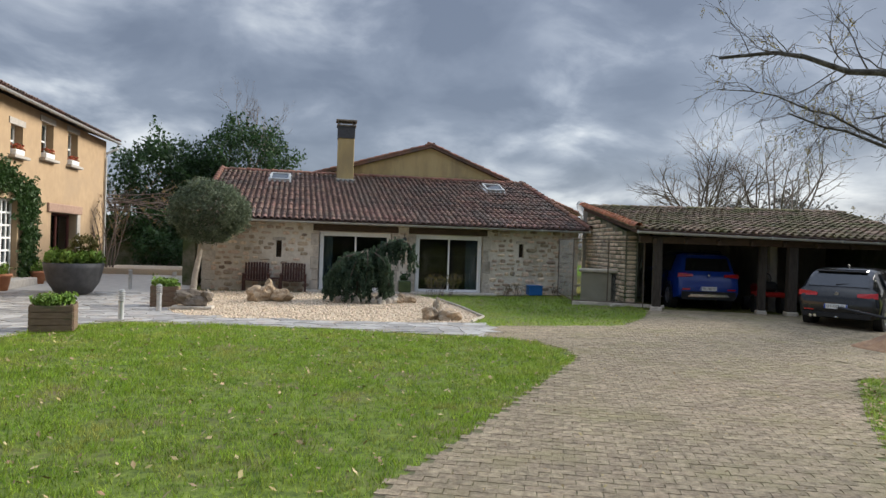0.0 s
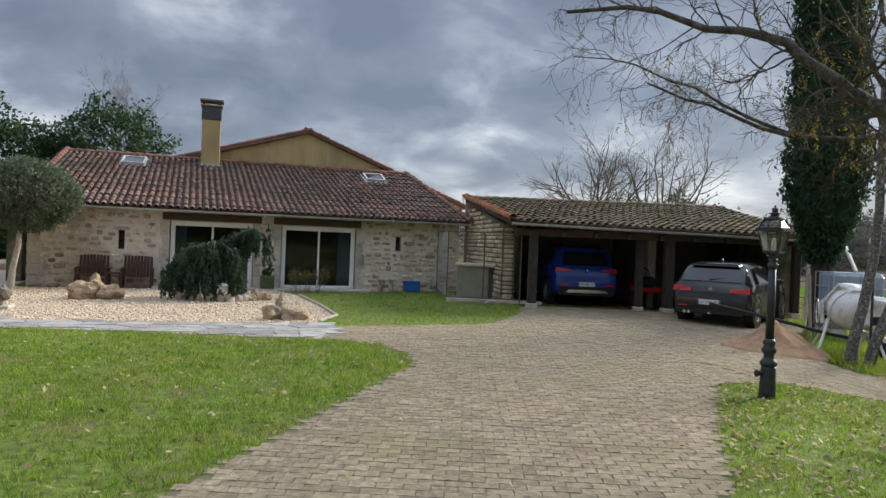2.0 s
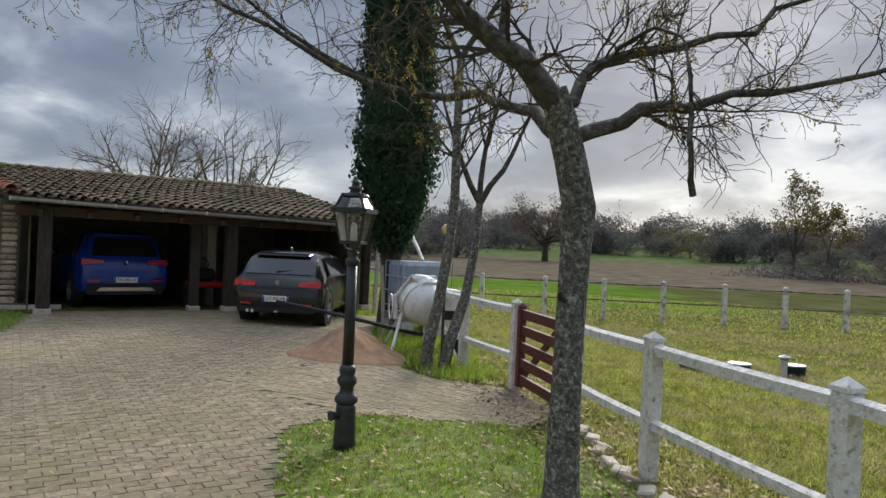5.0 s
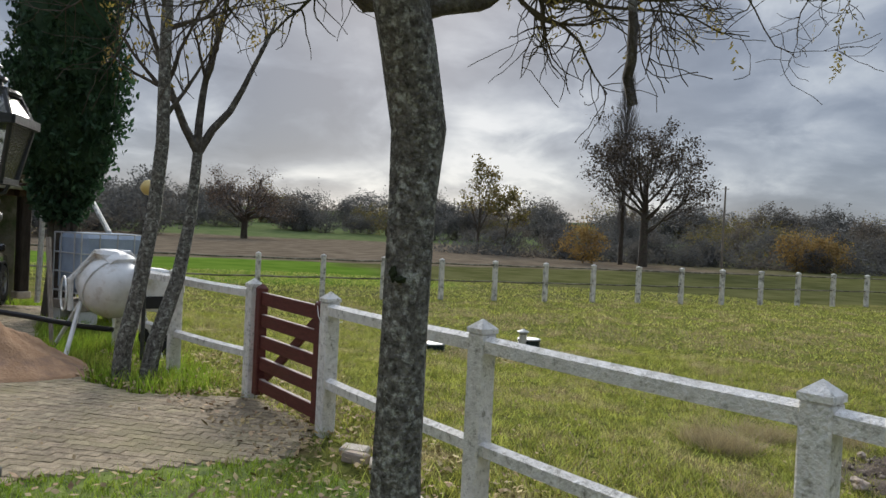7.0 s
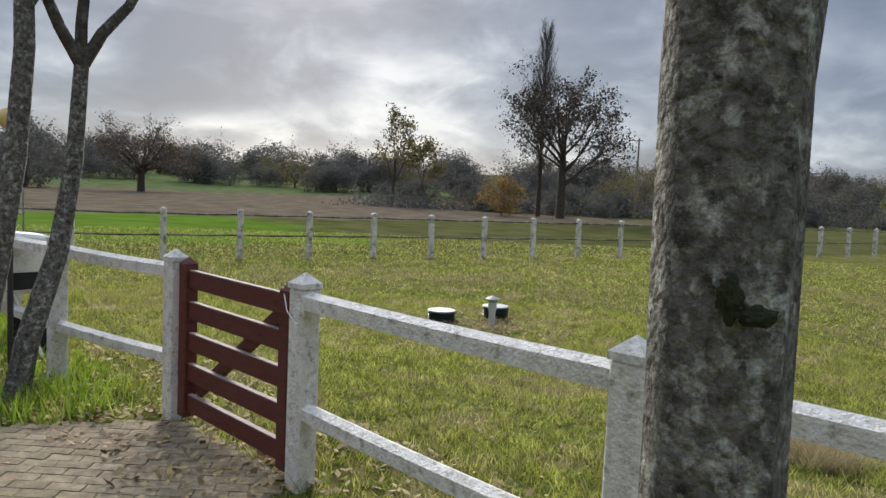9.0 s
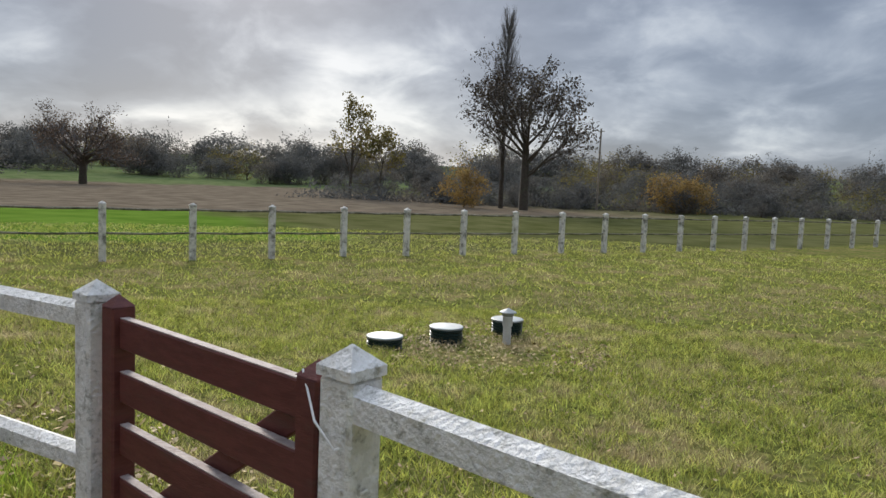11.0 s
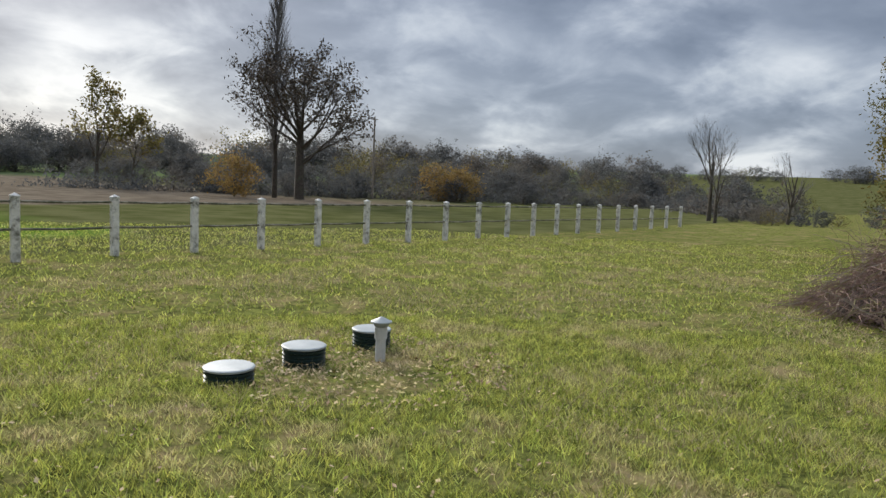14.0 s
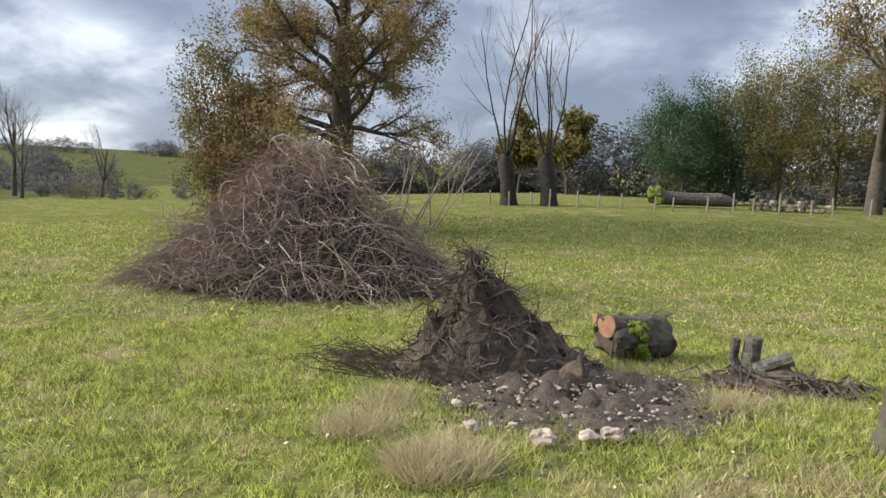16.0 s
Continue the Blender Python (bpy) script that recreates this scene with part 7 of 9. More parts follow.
M_TANK = mat("translucent_tank_plastic", (0.22, 0.27, 0.34), (0.32, 0.38, 0.46), 3, 0.4, 0.05)
tk = base("water_tank", "caged plastic water tank beside the carport", "tank", pose(13.5, 14.85, gz(13.5, 14.85) + 0.32, 0, 0, -25))
for k in range(4):
    part("block", Shape().box((-0.42 + 0.84 * (k % 2), -0.35 + 0.7 * (k // 2), -0.16), (0.3, 0.25, 0.34), None, 0.01), M_PVC, tk, "grey concrete block")
part("bottle", Shape().box((0, 0, 0.78), (1.1, 0.95, 1.0), None, 0.09), M_TANK, tk)
for zz in (0.3, 0.62, 0.94, 1.27):
    part("band", Shape().tube([(-0.58, -0.5, zz), (0.58, -0.5, zz), (0.58, 0.5, zz), (-0.58, 0.5, zz), (-0.58, -0.5, zz)], [0.012] * 5, 6), M_ZINC, tk)
for k in range(5):
    for sy in (-0.5, 0.5):
        part("bar", Shape().tube([(-0.58 + k * 0.29, sy, 0.16), (-0.58 + k * 0.29, sy, 1.28)], [0.012, 0.012], 6), M_ZINC, tk)
    part("bar", Shape().tube([(-0.58 if k % 2 else 0.58, -0.5 + k * 0.25, 0.16), (-0.58 if k % 2 else 0.58, -0.5 + k * 0.25, 1.28)], [0.012, 0.012], 6), M_ZINC, tk)
part("pallet", Shape().box((0, 0, 0.08), (1.2, 1.0, 0.14), None, 0.01), M_WOODG, tk)
cdp = base("carport_downpipe", "pale pipe from the carport gutter down to the tank", "pipe")
e_ = sp(SL + 0.1, -0.08, SE - 0.08)
part("pipe", Shape().tube([e_, e_ + Vector((0.45, -0.25, -0.02)), e_ + Vector((0.5, -0.35, -0.1)), Vector((13.75, 14.95, 1.42))], [0.045] * 4, 8), M_FENCE, cdp)
part("upright", Shape().tube([sp(SL - 0.1, 0.1, 0.0), sp(SL - 0.1, 0.0, SE - 0.1)], [0.05, 0.05], 8), M_FENCE, cdp)
thing("black_hose", Shape().tube([(9.9, 15.2, 0.62), (10.3, 14.5, 0.50), (10.7, 13.7, 0.36), (11.0, 13.1, 0.24), (11.15, 12.7, 0.2)], [0.035] * 5, 8), M_TRIM, "thick black pipe sloping down to the mixer", "pipe")
thing("leaning_pole", Shape().tube([(11.0, 13.5, gz(11, 13.5) - 0.05), (11.4, 14.0, 1.35)], [0.028, 0.035], 7), M_WOODG, "grey wooden pole leaning at the cypress", "pole")
thing("leaning_board", Shape().beam(sp(SL + 0.25, -0.3, 0.0), sp(SL + 0.15, 0.1, 1.7), 0.03, 0.16, 0.004), M_WOODG, "weathered board leaning on the carport", "board")
thing("leaning_board", Shape().beam(sp(SL + 0.5, -0.1, 0.0), sp(SL + 0.3, 0.3, 1.5), 0.03, 0.14, 0.004), M_FENCE, "pale board leaning on the carport", "board")
gp = base("globe_lamp", "yellowed globe lamp on a thin post behind the stems", "lamp", pose(10.87, 12.05, gz(10.87, 12.05)))
part("post", Shape().tube([(0, 0, 0), (0, 0, 2.1)], [0.025, 0.022], 8), M_IRON, gp)
part("globe", Shape().blob((0, 0, 2.22), (0.1, 0.1, 0.1), 1, 0.0, 2), mat("yellowed_globe", (0.55, 0.42, 0.15), (0.65, 0.5, 0.2), 4, 0.4, 0), gp, "yellowed plastic globe", shade=True)

# ---------------- wire pen, blue box, benches ----------------
M_MESHW = mat("rusty_frame", (0.10, 0.075, 0.055), (0.17, 0.13, 0.10), 8, 0.8, 0.2)
pen = base("wire_pen", "wire-mesh pen on a concrete kerb between barn and carport", "pen")
PA, PB = Vector((5.85, 21.5, 0.0)), Vector((7.75, 20.6, 0.0))
PC = Vector((6.6, 24.9, 0.0))
for p, hh in ((PA, 2.1), (PA.lerp(PB, 0.5), 2.1), (PB, 2.1), (PC, 2.1)):
    part("upright", Shape().tube([p, p + Vector((0, 0, hh))], [0.022, 0.022], 6), M_MESHW, pen)
for a, b in ((PA, PB), (PA, PC)):
    for zz in (0.18, 2.08):
        part("rail", Shape().tube([a + Vector((0, 0, zz)), b + Vector((0, 0, zz))], [0.018, 0.018], 6), M_MESHW, pen)
    w = Shape()
    ln = (b - a).length
    d = (b - a).normalized()
    k = 0.0
    while k < ln + 2.0:
        for sgn in (1, -1):
            s0 = max(0.0, k - 1.9)
            s1 = min(ln, k)
            if s1 > s0:
                za, zb = 0.18 + (k - s0), 0.18 + (k - s1)
                if sgn < 0:
                    za, zb = 2.26 - za, 2.26 - zb
                w.tube([a + d * s0 + Vector((0, 0, za)), a + d * s1 + Vector((0, 0, zb))], [0.0022, 0.0022], 3, cap=False)
        k += 0.09
    tagged(part("mesh_wire", w, M_ZINC, pen), kind="stuff")
part("kerb", Shape().beam(PA + Vector((0, 0, 0.06)), PB + Vector((0.6, -0.2, 0.06)), 0.14, 0.2, 0.015), M_GRANITE, pen)
M_CONC = mat("grey_concrete_panel", (0.24, 0.22, 0.17), (0.34, 0.31, 0.25), 4, 0.9, 0.3)
hut = base("kennel", "low concrete kennel with a stone slab roof in the pen", "kennel", pose(7.05, 22.3, 0.03, 0, 0, -22))
part("wall", Shape().box((-0.1, 0, 0.5), (0.95, 0.8, 1.0), None, 0.015), M_CONC, hut)
# solid dark block painted as the shade of the doorway
part("opening", Shape().box((0.52, -0.36, 0.5), (0.28, 0.06, 0.9), None, 0.01), M_DARK, hut)
part("slab", Shape().box((0.1, 0, 1.06), (1.5, 1.0, 0.09), None, 0.02), M_GRANITE, hut)
thing("stone_scrap", Shape().blob((6.95, 20.75, 0.1), (0.24, 0.1, 0.05), 7, 0.3, 2), M_GRANITE, "pale broken stone on the pen kerb", "stone")
M_BLUEP = mat("blue_plastic", (0.02, 0.12, 0.36), (0.03, 0.15, 0.42), 4, 0.4, 0.05)
bb = base("blue_crate", "blue plastic crate against the barn wall", "crate", pose(5.75, 25.0, 0.04))
crate = Shape()
for sx in (-0.24, 0.24):
    crate.box((sx, 0, 0.18), (0.02, 0.34, 0.32), None, 0.004)
for sy in (-0.17, 0.17):
    crate.box((0, sy, 0.18), (0.46, 0.02, 0.32), None, 0.004)
crate.box((0, 0, 0.02), (0.46, 0.32, 0.02))
part("box", crate, M_BLUEP, bb)
part("rim", Shape().tube([(-0.26, -0.19, 0.34), (0.26, -0.19, 0.34), (0.26, 0.19, 0.34), (-0.26, 0.19, 0.34), (-0.26, -0.19, 0.34)], [0.018] * 5, 6), M_BLUEP, bb)
M_BENCH = mat("dark_red_wood", (0.055, 0.025, 0.02), (0.10, 0.048, 0.036), 8, 0.7, 0.2, stretch=(4, 4, 0.6))
for bx in (-3.95, -2.75):
    b = base("garden_chair", "dark red-brown slatted garden chair against the barn", "chair", pose(bx, 24.85, 0.03), group="garden chairs")
    for k in range(9):
        part("back_slat", Shape().box((-0.36 + k * 0.09, 0.2, 0.62), (0.07, 0.025, 0.6 + 0.05 * math.sin(k * 0.39)), Matrix.Rotation(-0.15, 3, "X"), 0.006), M_BENCH, b)
    for k in range(5):
        part("seat_slat", Shape().box((0, -0.2 + k * 0.1, 0.36), (0.78, 0.085, 0.025), None, 0.005), M_BENCH, b)
    for sx in (-0.4, 0.4):
        part("arm", Shape().box((sx, -0.05, 0.56), (0.09, 0.6, 0.03), None, 0.008), M_BENCH, b)
        for sy in (-0.28, 0.2):
            part("leg", Shape().box((sx, sy, 0.27), (0.06, 0.06, 0.55), None, 0.006), M_BENCH, b)
tb = base("side_table", "small dark wooden table between the garden chairs", "table", pose(-3.35, 24.8, 0.03))
part("top", Shape().box((0, 0, 0.42), (0.42, 0.42, 0.04), None, 0.008), M_BENCH, tb)
for sx in (-0.16, 0.16):
    for sy in (-0.16, 0.16):
        part("leg", Shape().box((sx, sy, 0.2), (0.05, 0.05, 0.42), None, 0.005), M_BENCH, tb)

# ---------------- rocks, planters, bollards ----------------
M_ROCK = mat("tan_boulder", (0.30, 0.20, 0.115), (0.50, 0.38, 0.25), 6, 0.9, 1.0, (0.30, 0.26, 0.2), 2, 0.56)
for k, (x, y, sx, sy, sz) in enumerate(((-3.55, 21.0, 0.42, 0.35, 0.34), (-2.95, 21.0, 0.42, 0.32, 0.28), (-3.3, 21.2, 0.3, 0.25, 0.42), (0.62, 16.95, 0.24, 0.22, 0.24), (1.05, 16.9, 0.36, 0.24, 0.2), (0.80, 17.0, 0.12, 0.12, 0.36), (0.35, 21.1, 0.22, 0.16, 0.14), (0.72, 21.3, 0.26, 0.18, 0.17), (0.5, 21.5, 0.2, 0.16, 0.2))):
    thing("boulder", Shape().blob((x, y, sz * 0.55), (sx * 0.74, sy * 0.74, sz * 0.8), k + 3, 0.24, 3), M_ROCK, "rugged tan boulder on the gravel bed", "boulder", "boulders on the gravel", shade=False)
M_SOIL = mat("dark_soil", (0.03, 0.022, 0.015), (0.06, 0.045, 0.03), 10, 0.95, 0.6)
M_HERB = mat("bright_herb_leaf", (0.09, 0.17, 0.02), (0.20, 0.30, 0.05), 5, 0.7, 0, island=0.35)


def leafy(name, parent, r, pts, count, size, jit, m_):
    v, f = leaf_cloud(r, pts, count, size, jit, -0.8)
    ob = new(name, tri_mesh(name, v, f, m_))
    ob.parent = parent
    return ob


def wooden_planter(x, y, w, h, turn, lab):
    b = base("wooden_planter", lab, "planter", pose(x, y, 0.03, 0, 0, turn), group="square wooden planters")
    for k in range(4):
        zz = h * (k + 0.5) / 4
        for sx, sy, L2, rot in ((0, -w / 2, w, 0), (0, w / 2, w, 0), (-w / 2, 0, w, 90), (w / 2, 0, w, 90)):
            part("board", Shape().box((sx, sy, zz), (L2 - 0.01, 0.03, h / 4 - 0.01), Matrix.Rotation(radians(rot), 3, "Z"), 0.005), M_PLANTER, b)
    for sx in (-1, 1):
        for sy in (-1, 1):
            part("corner_post", Shape().box((sx * (w / 2 - 0.03), sy * (w / 2 - 0.03), h / 2 + 0.01), (0.06, 0.06, h + 0.02), None, 0.005), M_PLANTER, b)
    part("soil", Shape().box((0, 0, h - 0.05), (w - 0.05, w - 0.05, 0.05)), M_SOIL, b)
    r_ = random.Random(int(x * 10))
    leafy("foliage", b, r_, [(r_.uniform(-w / 2, w / 2) * 0.85, r_.uniform(-w / 2, w / 2) * 0.85, h + r_.uniform(0, 0.14)) for _ in range(60)], 700, 0.05, 0.04, M_HERB)


M_PLANTER = mat("weathered_planter_wood", (0.13, 0.085, 0.055), (0.22, 0.15, 0.10), 7, 0.85, 0.3, (0.10, 0.10, 0.05), 3, 0.6, stretch=(1, 1, 4))
wooden_planter(-6.6, 14.55, 0.68, 0.46, 12, "weathered wooden planter with bright green foliage on the slate patio")
wooden_planter(-5.65, 19.2, 0.62, 0.5, 5, "weathered wooden planter with low green plants beside the gravel")
bp_ = base("bowl_planter", "large dark grey round planter with spilling green plants", "planter", pose(-8.7, 22.1, 0.03))
part("bowl", Shape().lathe([(0.35, 0.0), (0.48, 0.06), (0.66, 0.35), (0.76, 0.72), (0.78, 0.88), (0.74, 0.89), (0.70, 0.80), (0.0, 0.8)], n=36), mat("anthracite_resin", (0.045, 0.045, 0.047), (0.075, 0.075, 0.078), 6, 0.55, 0.08), bp_, shade=True)
r = random.Random(17)
leafy("foliage", bp_, r, [(0.72 * math.sqrt(r.random()) * math.cos(a), 0.72 * math.sqrt(r.random()) * math.sin(a), 0.9 + r.uniform(0, 0.28)) for a in [r.uniform(0, 6.28) for _ in range(130)]], 2600, 0.07, 0.05, M_HERB)
leafy("foliage", bp_, r, [(0.25 + r.uniform(-0.3, 0.3), r.uniform(-0.3, 0.3), 1.0 + r.uniform(0, 0.6)) for _ in range(60)], 600, 0.06, 0.05, M_LEAFG)
M_STEEL = mat("brushed_steel", (0.50, 0.50, 0.49), (0.62, 0.62, 0.61), 12, 0.35, 0.05, metal=0.5)
for x, y, h in ((-5.9, 16.2, 0.62), (-5.55, 18.0, 0.62), (-7.75, 24.3, 0.62), (-6.35, 23.9, 0.6)):
    b = base("bollard_light", "short ribbed stainless bollard light beside the slate", "bollard light", pose(x, y, 0.03), group="bollard lights")
    part("post", Shape().lathe([(0.055, 0.0), (0.055, h * 0.6)], n=16), M_STEEL, b)
    for k in range(5):
        part("louvre", Shape().lathe([(0.04, h * 0.6 + k * h * 0.075), (0.075, h * 0.61 + k * h * 0.075), (0.075, h * 0.63 + k * h * 0.075), (0.04, h * 0.655 + k * h * 0.075)], n=16), M_STEEL, b)
    part("cap", Shape().lathe([(0.055, h * 0.96), (0.06, h * 0.98), (0.0, h)], n=16), M_STEEL, b)
M_TERRA = mat("terracotta_pot", (0.42, 0.17, 0.08), (0.52, 0.23, 0.12), 7, 0.8, 0.15)
for x, y, sc in ((-11.0, 25.9, 1.0), (-10.9, 22.9, 1.15), (-11.0, 27.2, 0.8)):
    b = base("terracotta_pot", "terracotta flower pot against the farmhouse", "flower pot", pose(x, y, 0.03), group="terracotta pots")
    part("pot", Shape().lathe([(0.16 * sc, 0), (0.23 * sc, 0.34 * sc), (0.26 * sc, 0.35 * sc), (0.26 * sc, 0.42 * sc), (0.22 * sc, 0.42 * sc), (0.2 * sc, 0.36 * sc), (0, 0.36 * sc)], n=22), M_TERRA, b, shade=True)
    leafy("plant", b, r, [(r.uniform(-0.2, 0.2), r.uniform(-0.2, 0.2), 0.42 * sc + r.uniform(0, 0.25)) for _ in range(30)], 320, 0.055, 0.04, M_HERB)
st = base("lantern_sculpture", "weathered grey stone carving on a small plinth", "sculpture", pose(-4.9, 18.6, 0.03))
q = Shape().blob((-0.1, 0, 0.24), (0.34, 0.16, 0.2), 12, 0.5, 3)
q.blob((0.32, 0, 0.30), (0.16, 0.13, 0.15), 13, 0.4, 2)
part("carving", q, mat("brown_grey_carving", (0.11, 0.09, 0.07), (0.25, 0.21, 0.165), 8, 0.95, 0.8), st)
part("plinth", Shape().box((0, 0, 0.03), (0.95, 0.45, 0.08), None, 0.02), M_GRANITE, st)
gpot = base("green_pot", "dark green square pot between the glass doors", "flower pot", pose(1.0, 24.75, 0.08))
part("pot", Shape().box((0, 0, 0.2), (0.42, 0.4, 0.4), None, 0.03), mat("dark_green_glaze", (0.05, 0.075, 0.03), (0.08, 0.11, 0.045), 5, 0.4, 0.05), gpot)
leafy("plant", gpot, r, [(r.uniform(-0.15, 0.15), r.uniform(-0.15, 0.15), 0.42 + r.uniform(0, 0.2)) for _ in range(20)], 200, 0.05, 0.04, M_LEAFD)
wl_ = base("wall_lantern", "dark wall lantern between the glass doors", "lamp", pose(1.0, BY - 0.06, 1.75))
part("bracket", Shape().tube([(0, 0.06, 0.35), (0, -0.12, 0.32), (0, -0.15, 0.2)], [0.015] * 3, 6), M_IRON, wl_)
part("shade", Shape().lathe([(0.09, 0.1), (0.07, 0.18), (0.02, 0.22)], (0, -0.15, 0), 14), M_IRON, wl_)
for k, (x, y) in enumerate(((2.1, 23.9), (2.5, 24.0), (1.75, 23.6), (4.6, 24.5), (5.0, 24.6), (6.4, 24.5))):
    r = random.Random(400 + k)
    lines = []
    for j in range(9):
        grow(r, (r.uniform(-0.12, 0.12), r.uniform(-0.1, 0.1), 0), (r.uniform(-0.4, 0.4), r.uniform(-0.3, 0.3), 1), 0.6 if k < 3 else 0.38, 0.008, 1, lines, 0.35, 0.1, (3,), 0.5, 0.6, 4)
    b = base("rose_bush", "small leafless rose bush before the barn", "shrub", pose(x, y, 0.02), group="rose bushes")
    part("stems", branch_shape(lines), M_TWIG, b)
    leafy("leaves", b, r, tips(lines, 0), 130 if k < 3 else 30, 0.035, 0.03, M_LEAFG)
# edging along the gravel and a cable on the lawn
thing("gravel_edging", Shape().tube([(1.55, 16.6, 0.03), (2.05, 17.5, 0.05), (2.02, 20, 0.05), (1.8, 22.8, 0.05)], [0.035] * 4, 6), M_GRANITE, "low grey edging between gravel and lawn", "edging", kind="structure")

# ivy and vine on the farmhouse
r = random.Random(23)
ivy_pts = []
for _ in range(900):
    t = r.random()
    if t < 0.55:
        ivy_pts.append((HX + 0.06 + r.uniform(0, 0.16), 25.75 + r.gauss(0, 0.28) + 0.2 * math.sin(t * 9), r.uniform(0.3, 3.2)))
    else:
        yy = r.uniform(22.0, 26.2)
        ivy_pts.append((HX + 0.06 + r.uniform(0, 0.2), yy, 3.15 + 0.25 * math.sin(yy * 1.4) + r.gauss(0, 0.22)))
iv = base("ivy_plant", "dense dark ivy climbing round the french door", "ivy")
part("stem", Shape().tube([(HX + 0.05, 25.8, 0), (HX + 0.05, 25.7, 1.5), (HX + 0.05, 25.8, 2.9), (HX + 0.05, 24.5, 3.2), (HX + 0.05, 22.2, 3.1)], [0.05, 0.045, 0.04, 0.03, 0.02], 7), M_BARKD, iv)
leafy("leaves", iv, r, ivy_pts, 9000, 0.07, 0.05, M_IVY)
lines = []
for k in range(7):
    grow(r, (HX + 0.4 + 0.05 * k, 32.6 + 0.1 * k, 0), (r.uniform(-0.1, 0.2), r.uniform(-0.1, 0.1), 1), 3.2, 0.04, 1, lines, 0.25, 0.1, (6,), 0.5, 0.7, 7)
for k in range(8):
    grow(r, (HX + 0.5, 32.9, 2.7 + 0.1 * k), (1, r.uniform(-0.2, 0.3), 0.05), 3.8, 0.03, 1, lines, 0.3, 0.0, (8,), 0.35, 0.6, 7)
vn = base("vine_plant", "leafless old vine climbing at the house corner", "vine")
part("cane_work", branch_shape(lines), M_TWIG, vn)
leafy("leaves", vn, r, tips(lines, 0), 500, 0.06, 0.05, M_LEAFO)
thing("terrace", Shape().box((-8.7, 27.8, 0.0), (5.2, 9.4, 0.07), None, 0.01), mat("pale_terrace", (0.38, 0.35, 0.31), (0.48, 0.45, 0.4), 3, 0.85, 0.2), "pale concrete terrace beside the farmhouse", "terrace", kind="structure")
thing("terrace_step", Shape().box((-8.9, 34.2, 0.14), (4.6, 3.4, 0.3), None, 0.02), M_GRAVEL, "raised gravel strip before the old wall", "step", kind="structure")

# ---------------- brush pile ----------------
r = random.Random(99)
BPX, BPY, BPT = 15.92, -2.18, math.atan2(-0.34, -0.94)
bz = gz(BPX, BPY)


def dome(u, v):
    """Height of the pile over its own plan axes."""
    q = max(0.0, 1 - math.hypot((u + 0.4) / 3.45, v / 2.3))
    return min(2.6, 3.5 * q ** 1.35) * (1 + 0.12 * noise.noise(Vector((u * 1.2, v * 1.2, 7))))


def pile_at(u, v, z):
    return Vector((BPX + u * math.cos(BPT) - v * math.sin(BPT), BPY + u * math.sin(BPT) + v * math.cos(BPT), bz + z))


bpile = base("brush_pile", "big heap of cut brown branches and brambles", "brush pile")
# added shell under the sticks; its near-black colour paints the shade between them
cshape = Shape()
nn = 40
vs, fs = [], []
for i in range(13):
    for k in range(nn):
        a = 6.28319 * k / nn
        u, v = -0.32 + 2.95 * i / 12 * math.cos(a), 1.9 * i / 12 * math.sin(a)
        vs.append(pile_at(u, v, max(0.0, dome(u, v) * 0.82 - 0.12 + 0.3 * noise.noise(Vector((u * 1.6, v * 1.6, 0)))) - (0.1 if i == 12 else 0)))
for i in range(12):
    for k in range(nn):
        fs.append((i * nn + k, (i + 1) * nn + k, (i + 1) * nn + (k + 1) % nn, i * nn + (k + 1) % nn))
part("core", cshape.add(vs, fs), mat("brush_gap_shade", (0.02, 0.014, 0.011), (0.06, 0.043, 0.033), 5, 0.95, 0.8), bpile)
groups = [(M_TWIGR, n_) for M_TWIGR, n_ in ((mat("reddish_bramble", (0.17, 0.11, 0.09), (0.29, 0.20, 0.16), 5, 0.9, 0), 3400), (mat("pale_grey_stick", (0.26, 0.215, 0.16), (0.38, 0.32, 0.25), 5, 0.9, 0), 260), (mat("greenish_stick", (0.15, 0.13, 0.06), (0.24, 0.20, 0.10), 5, 0.9, 0), 420))]
for gi, (m_, count) in enumerate(groups):
    s = Shape()
    for _ in range(count):
        a = r.uniform(0, 6.283)
        q = math.sqrt(r.random())
        u, v = -0.36 + 3.2 * q * math.cos(a), 2.1 * q * math.sin(a)
        z = dome(u, v) * r.uniform(0.8, 1.04) + 0.03
        p = pile_at(u, v, z)
        out_d = Vector((math.cos(a) * r.uniform(0.2, 1), math.sin(a) * r.uniform(0.2, 1), 0))
        d = (pile_at(u + out_d.x, v + out_d.y, 0) - pile_at(u, v, 0)).normalized() * 0.35 + Vector((r.gauss(0, 1.0), r.gauss(0, 1.0), r.gauss(-0.25, 0.5)))
        d.normalize()
        ln = r.uniform(0.4, 1.4) if gi != 1 else r.uniform(0.5, 1.7)
        rad = r.uniform(0.004, 0.010) if gi == 0 else r.uniform(0.006, 0.016)
        pts = [p]
        for k in range(4):
            d = (d + Vector((r.gauss(0, 0.38), r.gauss(0, 0.38), r.gauss(-0.22, 0.32)))).normalized()
            n_p = pts[-1] + d * ln / 4
            n_p.z = max(n_p.z, bz + 0.02)
            pts.append(n_p)
        s.tube(pts, [rad, rad * 0.9, rad * 0.75, rad * 0.5, rad * 0.25], 3, cap=False)
    tagged(part(("bramble", "stick", "green_stick")[gi], s, m_, bpile), kind="stuff")
lines = []
